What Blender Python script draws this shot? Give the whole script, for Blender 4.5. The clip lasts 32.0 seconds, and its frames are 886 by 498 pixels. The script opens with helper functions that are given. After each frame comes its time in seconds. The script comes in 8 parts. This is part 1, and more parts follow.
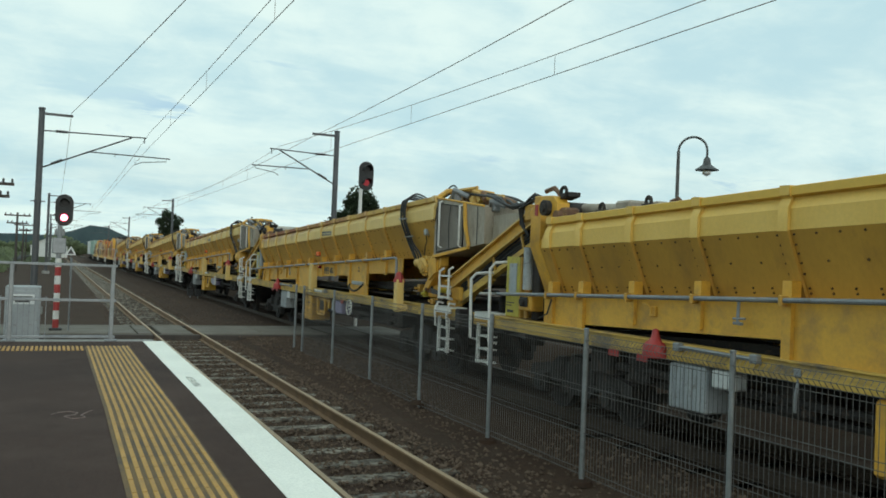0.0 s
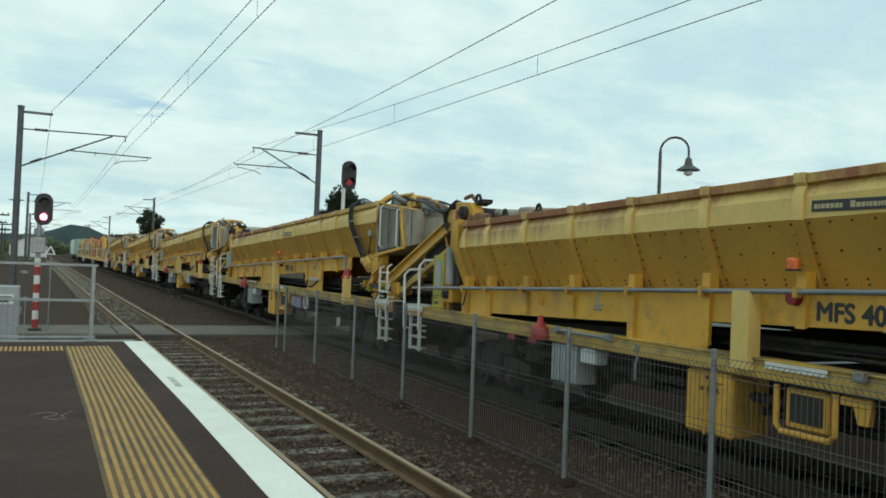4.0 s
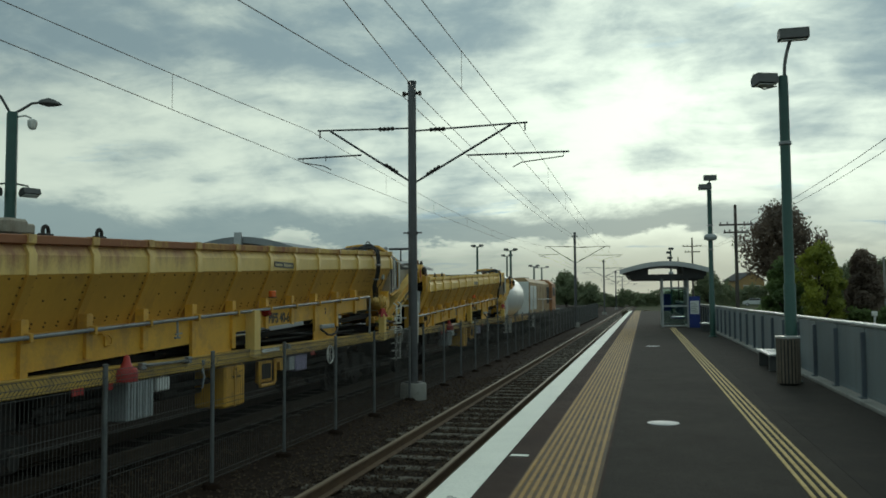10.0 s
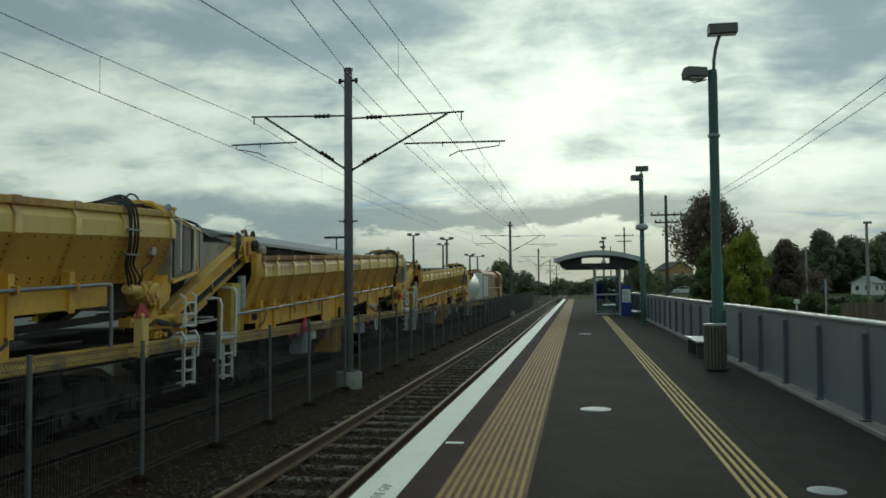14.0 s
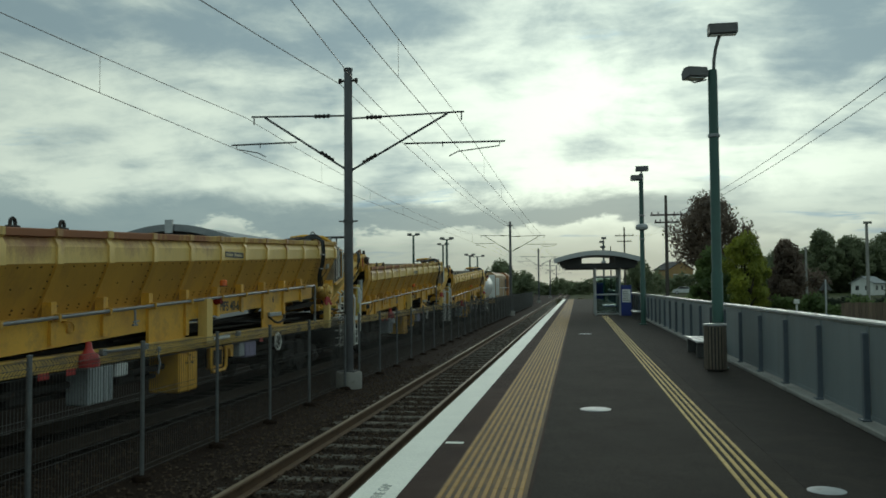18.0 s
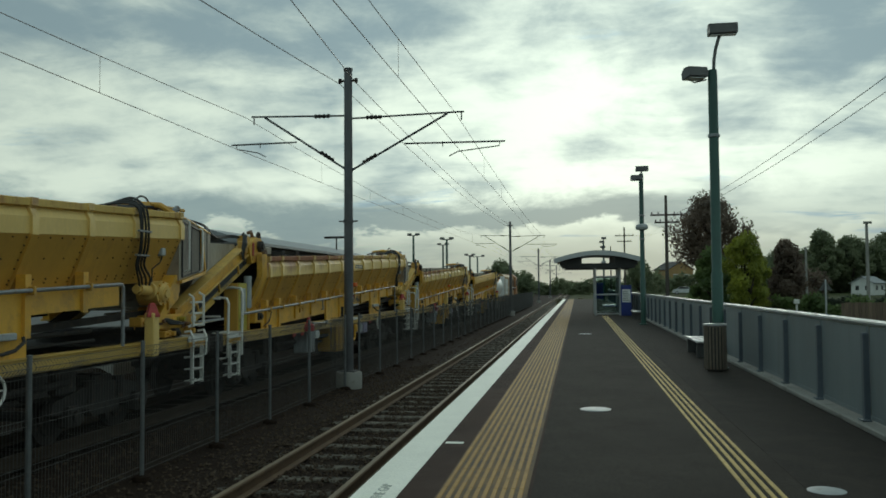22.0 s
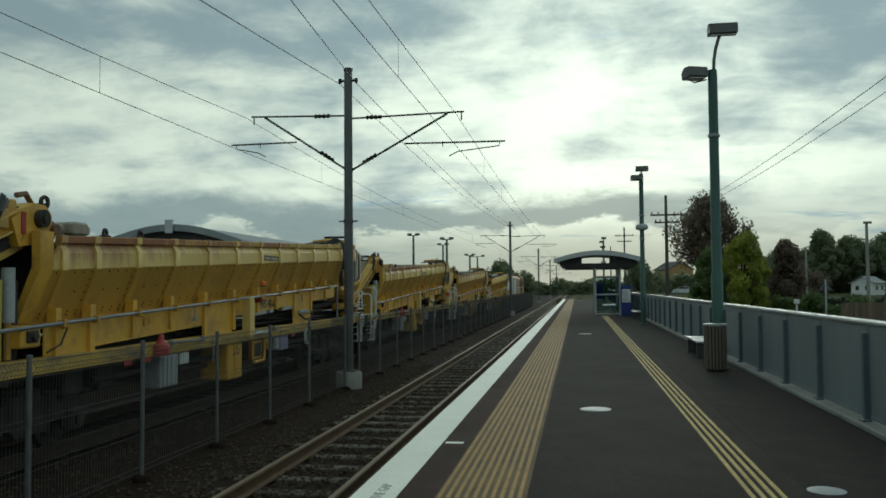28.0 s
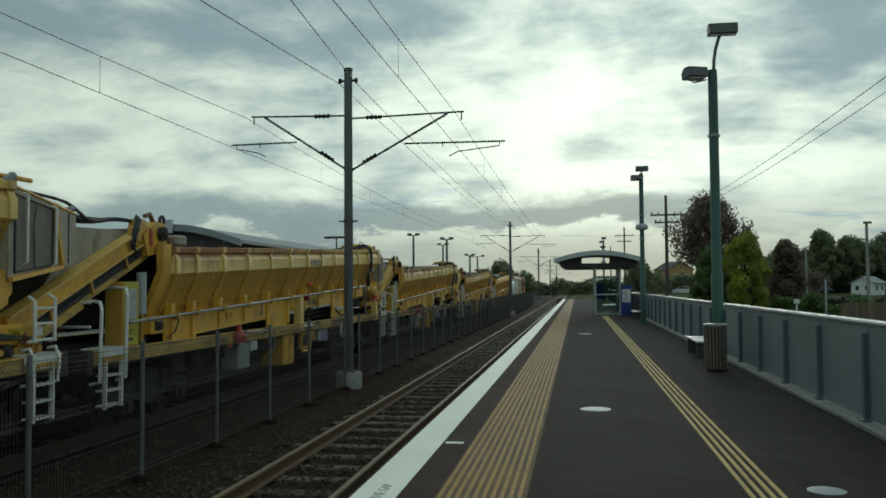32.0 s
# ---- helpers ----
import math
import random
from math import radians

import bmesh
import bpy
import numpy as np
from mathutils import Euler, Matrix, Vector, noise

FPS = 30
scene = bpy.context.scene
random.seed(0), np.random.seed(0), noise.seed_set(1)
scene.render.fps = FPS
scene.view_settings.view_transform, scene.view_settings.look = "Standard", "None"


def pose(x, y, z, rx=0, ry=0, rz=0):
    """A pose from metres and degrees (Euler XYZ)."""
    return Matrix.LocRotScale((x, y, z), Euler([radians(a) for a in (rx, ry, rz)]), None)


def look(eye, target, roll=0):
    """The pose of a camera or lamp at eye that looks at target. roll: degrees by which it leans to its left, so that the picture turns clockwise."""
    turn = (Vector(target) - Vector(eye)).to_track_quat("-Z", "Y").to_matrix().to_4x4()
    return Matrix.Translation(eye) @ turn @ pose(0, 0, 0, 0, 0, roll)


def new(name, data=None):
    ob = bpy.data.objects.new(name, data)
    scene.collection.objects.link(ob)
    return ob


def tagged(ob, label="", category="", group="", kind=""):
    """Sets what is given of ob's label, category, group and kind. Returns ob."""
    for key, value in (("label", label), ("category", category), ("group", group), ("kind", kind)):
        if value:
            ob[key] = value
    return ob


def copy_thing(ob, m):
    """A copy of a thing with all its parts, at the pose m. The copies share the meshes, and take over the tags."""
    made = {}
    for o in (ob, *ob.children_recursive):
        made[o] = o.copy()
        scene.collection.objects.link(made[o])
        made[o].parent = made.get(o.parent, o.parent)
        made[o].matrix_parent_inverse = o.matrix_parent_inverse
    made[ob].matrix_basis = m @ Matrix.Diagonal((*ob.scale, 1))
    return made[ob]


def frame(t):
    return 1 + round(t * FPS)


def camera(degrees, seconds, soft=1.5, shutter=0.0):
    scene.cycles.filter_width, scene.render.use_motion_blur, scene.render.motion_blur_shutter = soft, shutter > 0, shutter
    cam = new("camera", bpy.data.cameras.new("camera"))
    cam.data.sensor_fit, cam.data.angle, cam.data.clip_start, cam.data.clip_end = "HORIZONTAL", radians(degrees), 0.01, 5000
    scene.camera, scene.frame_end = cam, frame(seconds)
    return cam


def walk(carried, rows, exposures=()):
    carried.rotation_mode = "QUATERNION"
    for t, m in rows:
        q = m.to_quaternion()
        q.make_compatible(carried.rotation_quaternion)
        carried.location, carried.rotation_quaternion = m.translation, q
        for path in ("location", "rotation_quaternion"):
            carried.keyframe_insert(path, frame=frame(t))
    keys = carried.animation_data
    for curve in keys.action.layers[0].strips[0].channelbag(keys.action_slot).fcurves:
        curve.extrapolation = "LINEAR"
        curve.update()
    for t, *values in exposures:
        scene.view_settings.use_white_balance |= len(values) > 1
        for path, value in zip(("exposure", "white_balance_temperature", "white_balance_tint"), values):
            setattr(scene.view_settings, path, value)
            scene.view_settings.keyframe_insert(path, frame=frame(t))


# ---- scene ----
cam = camera(55.2, 32.0, soft=1.7)
PATH = [
    (0.0, (0, 0, 1.4), (-4.170, -9.087, 1.575), 2.30),
    (2.5, (0, 0, 1.4), (-4.170, -9.087, 1.575), 2.30),
    (3.4, (0, 0, 1.4), (-4.241, -9.054, 1.575), 2.30),
    (4.5, (0, 0, 1.4), (-4.862, -8.736, 1.592), 2.28),
    (4.7, (0, 0, 1.4), (-5.430, -8.394, 1.618), 2.28),
    (5.0, (0, 0, 1.4), (-6.430, -7.655, 1.635), 2.30),
    (5.3, (0, 0, 1.4), (-8.049, -5.923, 1.750), 2.32),
    (5.7, (0, 0, 1.4), (-9.400, -3.380, 1.845), 2.32),
    (6.0, (0, 0, 1.4), (-9.905, -1.265, 1.883), 2.25),
    (6.4, (0, 0, 1.4), (-9.904, 1.241, 1.990), 1.90),
    (7.0, (0, 0, 1.4), (-8.805, 4.690, 2.110), 1.28),
    (7.5, (0, 0, 1.4), (-7.660, 6.394, 2.135), 0.95),
    (8.0, (0, 0, 1.4), (-6.300, 7.730, 2.180), 0.58),
    (8.5, (0, 0, 1.4), (-4.780, 8.753, 2.168), 0.15),
    (9.0, (0, 0, 1.4), (-3.788, 9.226, 2.150), -0.25),
    (9.5, (0, 0, 1.4), (-3.002, 9.513, 2.125), -0.38),
    (10.0, (0, 0, 1.4), (-2.299, 9.716, 1.985), -0.42),
    (10.5, (0, 0, 1.4), (-1.896, 9.810, 1.824), -0.44),
    (11.0, (0, 0, 1.4), (-1.601, 9.863, 1.822), -0.45),
    (11.5, (0, 0, 1.4), (-1.551, 9.870, 1.836), -0.45),
    (12.0, (0, 0, 1.4), (-1.563, 9.868, 1.846), -0.45),
    (18.0, (0, 0, 1.4), (-1.563, 9.868, 1.846), -0.45),
    (25.0, (0, 0, 1.4), (-1.563, 9.868, 1.846), -0.45),
    (32.0, (0, 0, 1.4), (-1.563, 9.868, 1.846), -0.45),
]
EXPOSURE = [(0.0, -0.09, 6500, 4), (5.0, -0.10, 6500, 3), (6.0, -0.04, 6480, 4), (7.0, -0.25, 6400, 3), (8.0, -0.52, 6420, 1), (9.0, -0.88, 6470, 0), (10.0, -0.98, 6490, -1), (32.0, -0.97, 6490, -1)]
walk(cam, [(t, look(eye, target, roll)) for t, eye, target, roll in PATH], exposures=EXPOSURE)

# ---- sky and sun ----
SUN_EL, SUN_AZ = radians(11.5), radians(2.5)          # azimuth from +y towards +x
SUN_DIR = Vector((math.sin(SUN_AZ) * math.cos(SUN_EL), math.cos(SUN_AZ) * math.cos(SUN_EL), math.sin(SUN_EL)))
CLOUD_OFFSET, RIFT_OFFSET = (5.02, 0.4, 0), (1.3, 3.9, 0)


def build_sky():
    world = bpy.data.worlds.new("overcast_sky")
    scene.world = world
    world.use_nodes = True
    nt = world.node_tree
    nt.nodes.clear()
    N, L = nt.nodes.new, nt.links.new

    def math_node(op, a, b=None, clamp=False):
        n = N("ShaderNodeMath")
        n.operation, n.use_clamp = op, clamp
        for i, v in enumerate((a, b)):
            if v is None:
                continue
            if isinstance(v, (int, float)):
                n.inputs[i].default_value = v
            else:
                L(v, n.inputs[i])
        return n.outputs[0]

    tc = N("ShaderNodeTexCoord")
    sep = N("ShaderNodeSeparateXYZ")
    L(tc.outputs["Generated"], sep.inputs[0])
    zc = math_node("ADD", math_node("MAXIMUM", sep.outputs[2], 0.0), 0.15)
    comb = N("ShaderNodeCombineXYZ")
    L(math_node("DIVIDE", sep.outputs[0], zc), comb.inputs[0])
    L(math_node("DIVIDE", sep.outputs[1], zc), comb.inputs[1])

    def cloud(scale, detail, rough, dist, off, src=None, stretch=(1, 1, 1)):
        mp = N("ShaderNodeMapping")
        mp.inputs["Location"].default_value = off
        mp.inputs["Scale"].default_value = stretch
        L(src or comb.outputs[0], mp.inputs[0])
        n = N("ShaderNodeTexNoise")
        n.inputs["Scale"].default_value, n.inputs["Detail"].default_value = scale, detail
        n.inputs["Roughness"].default_value, n.inputs["Distortion"].default_value = rough, dist
        L(mp.outputs[0], n.inputs["Vector"])
        return n.outputs[0]

    def smooth(v, lo, hi, a=0.0, c=1.0):
        n = N("ShaderNodeMapRange")
        n.interpolation_type = "SMOOTHSTEP"
        for i, q in enumerate((lo, hi, a, c)):
            n.inputs[i + 1].default_value = q
        L(v, n.inputs[0])
        return n.outputs[0]

    def blend(fac, a, c):
        n = N("ShaderNodeMix")
        n.data_type = "RGBA"
        for i, q in ((0, fac), (6, a), (7, c)):
            if isinstance(q, tuple):
                n.inputs[i].default_value = q
            else:
                L(q, n.inputs[i])
        return n.outputs[2]

    def scaled(col, k):
        n = N("ShaderNodeVectorMath")
        n.operation = "SCALE"
        L(col, n.inputs[0])
        L(k, n.inputs["Scale"])
        return n.outputs[0]

    big = cloud(0.42, 3, 0.45, 0.1, CLOUD_OFFSET)
    mid = cloud(1.5, 6, 0.55, 0.35, (7.05, 4.2, 0), stretch=(0.8, 1.15, 1))
    fine = cloud(4.6, 7, 0.58, 0.5, (2.3, 9.1, 0), stretch=(0.75, 1.2, 1))
    mottle = cloud(1.0, 7, 0.60, 0.3, (1.9, 0.4, 2.2), tc.outputs["Generated"], (9.5, 9.5, 19.0))
    total = math_node("ADD", math_node("MULTIPLY", big, 0.36), math_node("ADD", math_node("MULTIPLY", mid, 0.28), math_node("ADD", math_node("MULTIPLY", fine, 0.12), math_node("MULTIPLY", mottle, 0.26))))
    # forward scattering round the veiled sun
    dot = N("ShaderNodeVectorMath")
    dot.operation = "DOT_PRODUCT"
    L(tc.outputs["Generated"], dot.inputs[0])
    dot.inputs[1].default_value = SUN_DIR
    d = math_node("MAXIMUM", dot.outputs["Value"], 0.0)
    # away from the sun the deck is a soft veil, towards it the folds show
    ahead = smooth(d, 0.0, 0.75)
    heavy = math_node("MULTIPLY", math_node("MULTIPLY", ahead, smooth(sep.outputs[2], 0.19, 0.29)), 0.105)
    thick = smooth(math_node("SUBTRACT", math_node("ADD", total, heavy), math_node("MULTIPLY", math_node("POWER", d, 22), 0.09)), 0.43, 0.62)
    veil = blend(math_node("MULTIPLY", thick, 0.85), (0.90, 1.06, 1.04, 1), (0.56, 0.80, 0.90, 1))
    folds = blend(thick, (1.08, 1.18, 1.06, 1), (0.37, 0.49, 0.555, 1))
    deck = blend(ahead, veil, folds)
    # clear blue rifts
    rift = math_node("MULTIPLY", smooth(cloud(1.3, 6, 0.6, 0.4, RIFT_OFFSET, stretch=(0.7, 1.3, 1)), 0.60, 0.68), math_node("SUBTRACT", 1.0, thick))
    deck = blend(math_node("MULTIPLY", rift, 0.8), deck, (0.38, 0.62, 0.86, 1))
    # a lower layer of grey cumulus with pale tops over the horizon
    puff = cloud(1.0, 8, 0.62, 0.25, (3.4, 1.7, 0.6), tc.outputs["Generated"], (7.0, 7.0, 17.0))
    base = math_node("ADD", sep.outputs[2], math_node("MULTIPLY", math_node("SUBTRACT", puff, 0.5), 0.13))
    layer = math_node("MULTIPLY", smooth(base, 0.058, 0.068), smooth(base, 0.128, 0.088))
    grey = math_node("MULTIPLY", math_node("MULTIPLY", layer, smooth(sep.outputs[0], 0.24, 0.06, 0.35, 1.0)), math_node("ADD", 0.15, math_node("MULTIPLY", ahead, 0.72)))
    lift = math_node("ADD", 1.0, math_node("ADD", math_node("MULTIPLY", math_node("POWER", d, 3), 0.56), math_node("MULTIPLY", math_node("MULTIPLY", math_node("POWER", d, 24), math_node("SUBTRACT", 1.0, math_node("MULTIPLY", thick, 0.7))), 0.42)))
    haze = math_node("SUBTRACT", 1.0, math_node("MULTIPLY", ahead, smooth(sep.outputs[2], 0.11, 0.015, 0.0, 0.52)))
    # unseen sky overhead is raised a little to lighten the ground
    zenith = smooth(sep.outputs[2], 0.35, 0.8, 1.0, 1.12)
    cover = scaled(deck, math_node("MULTIPLY", math_node("MULTIPLY", lift, haze), zenith))
    # dull lumpy cloud in the haze over the horizon
    low = math_node("MULTIPLY", math_node("MULTIPLY", ahead, smooth(base, 0.070, 0.025)), smooth(puff, 0.36, 0.60, 0.55, 0.95))
    cover = blend(low, cover, (0.68, 0.83, 0.82, 1))
    cover = blend(grey, cover, (0.43, 0.585, 0.65, 1))
    sky = N("ShaderNodeTexSky")
    sky.sky_type, sky.sun_disc = "NISHITA", False
    sky.sun_elevation, sky.sun_rotation = SUN_EL, SUN_AZ
    bg_clear, bg_cloud, mix = N("ShaderNodeBackground"), N("ShaderNodeBackground"), N("ShaderNodeMixShader")
    bg_clear.inputs[1].default_value = 0.10
    L(sky.outputs[0], bg_clear.inputs[0])
    L(cover, bg_cloud.inputs[0])
    bg_cloud.inputs[1].default_value = 0.97
    mix.inputs[0].default_value = 0.96
    L(bg_clear.outputs[0], mix.inputs[1])
    L(bg_cloud.outputs[0], mix.inputs[2])
    out = N("ShaderNodeOutputWorld")
    L(mix.outputs[0], out.inputs[0])
    sun = new("sun", bpy.data.lights.new("sun", "SUN"))
    sun.data.energy, sun.data.angle, sun.data.color = 0.6, radians(18), (1.0, 0.96, 0.9)
    sun.matrix_world = look(SUN_DIR * 50, (0, 0, 0))


build_sky()


# ---- materials ----
def material(name, c1, c2, rough=0.6, metal=0.0, s1=1.5, s2=25.0, bump=0.15, dirt=None, dirt_at=(0.55, 0.7), stretch=(1, 1, 1), spread=0.0, fine=0.12, emit=0.0, grain=None, vary=0.0, spec=0.5):
    """Two-scale paint, metal, stone or soil: c1 to c2 over large patches, fine grain, dirt patches, relief."""
    m = bpy.data.materials.new(name)
    m.use_nodes = True
    nt = m.node_tree
    N, L = nt.nodes.new, nt.links.new
    b = nt.nodes["Principled BSDF"]
    b.inputs["Metallic"].default_value = metal
    b.inputs["Specular IOR Level"].default_value = spec
    tc, mp = N("ShaderNodeTexCoord"), N("ShaderNodeMapping")
    mp.inputs["Scale"].default_value = stretch
    L(tc.outputs["Object"], mp.inputs[0])
    info = N("ShaderNodeObjectInfo")
    off = N("ShaderNodeVectorMath")
    off.operation = "ADD"
    sc = N("ShaderNodeMath")
    sc.operation = "MULTIPLY"
    sc.inputs[1].default_value = 37.0
    L(info.outputs["Random"], sc.inputs[0])
    L(mp.outputs[0], off.inputs[0])
    L(sc.outputs[0], off.inputs[1])

    def noise_tex(scale, detail=5, r=0.6):
        n = N("ShaderNodeTexNoise")
        n.inputs["Scale"].default_value, n.inputs["Detail"].default_value, n.inputs["Roughness"].default_value = scale, detail, r
        L(off.outputs[0], n.inputs["Vector"])
        return n.outputs[0]

    def mixc(fac, a, c, blend="MIX"):
        n = N("ShaderNodeMix")
        n.data_type, n.blend_type = "RGBA", blend
        for i, v in ((0, fac), (6, a), (7, c)):
            if isinstance(v, (tuple, float, int)):
                n.inputs[i].default_value = v if not isinstance(v, tuple) else (*v, 1)
            else:
                L(v, n.inputs[i])
        return n.outputs[2]

    def ramp(v, lo, hi):
        n = N("ShaderNodeMapRange")
        n.inputs[1].default_value, n.inputs[2].default_value = lo, hi
        L(v, n.inputs[0])
        return n.outputs[0]

    large, small = noise_tex(s1, 6), noise_tex(s2, 6, 0.7)
    col = mixc(ramp(large, 0.35, 0.65), c1, c2)
    if grain:
        col = mixc(ramp(small, 0.42, 0.62), col, grain)
    dark = N("ShaderNodeMapRange")
    dark.inputs[1].default_value, dark.inputs[2].default_value = 0.3, 0.7
    dark.inputs[3].default_value, dark.inputs[4].default_value = 1 - fine, 1 + fine
    L(small, dark.inputs[0])
    col2 = N("ShaderNodeVectorMath")
    col2.operation = "SCALE"
    L(col, col2.inputs[0])
    L(dark.outputs[0], col2.inputs["Scale"])
    col = col2.outputs[0]
    if vary:
        v = N("ShaderNodeMapRange")
        v.inputs[3].default_value, v.inputs[4].default_value = 1 - vary, 1 + vary
        L(info.outputs["Random"], v.inputs[0])
        c3 = N("ShaderNodeVectorMath")
        c3.operation = "SCALE"
        L(col, c3.inputs[0])
        L(v.outputs[0], c3.inputs["Scale"])
        col = c3.outputs[0]
    if dirt:
        col = mixc(ramp(noise_tex(s1 * 2.7, 8, 0.7), *dirt_at), col, dirt)
    L(col, b.inputs["Base Color"])
    rr = N("ShaderNodeMapRange")
    rr.inputs[3].default_value, rr.inputs[4].default_value = max(rough - 0.12, 0.02), min(rough + 0.12, 1)
    L(small, rr.inputs[0])
    L(rr.outputs[0], b.inputs["Roughness"])
    if bump:
        bp = N("ShaderNodeBump")
        bp.inputs["Strength"].default_value, bp.inputs["Distance"].default_value = bump, 0.02
        L(small, bp.inputs["Height"])
        L(bp.outputs[0], b.inputs["Normal"])
    if emit:
        b.inputs["Emission Color"].default_value = (*c1, 1)
        b.inputs["Emission Strength"].default_value = emit
    return m


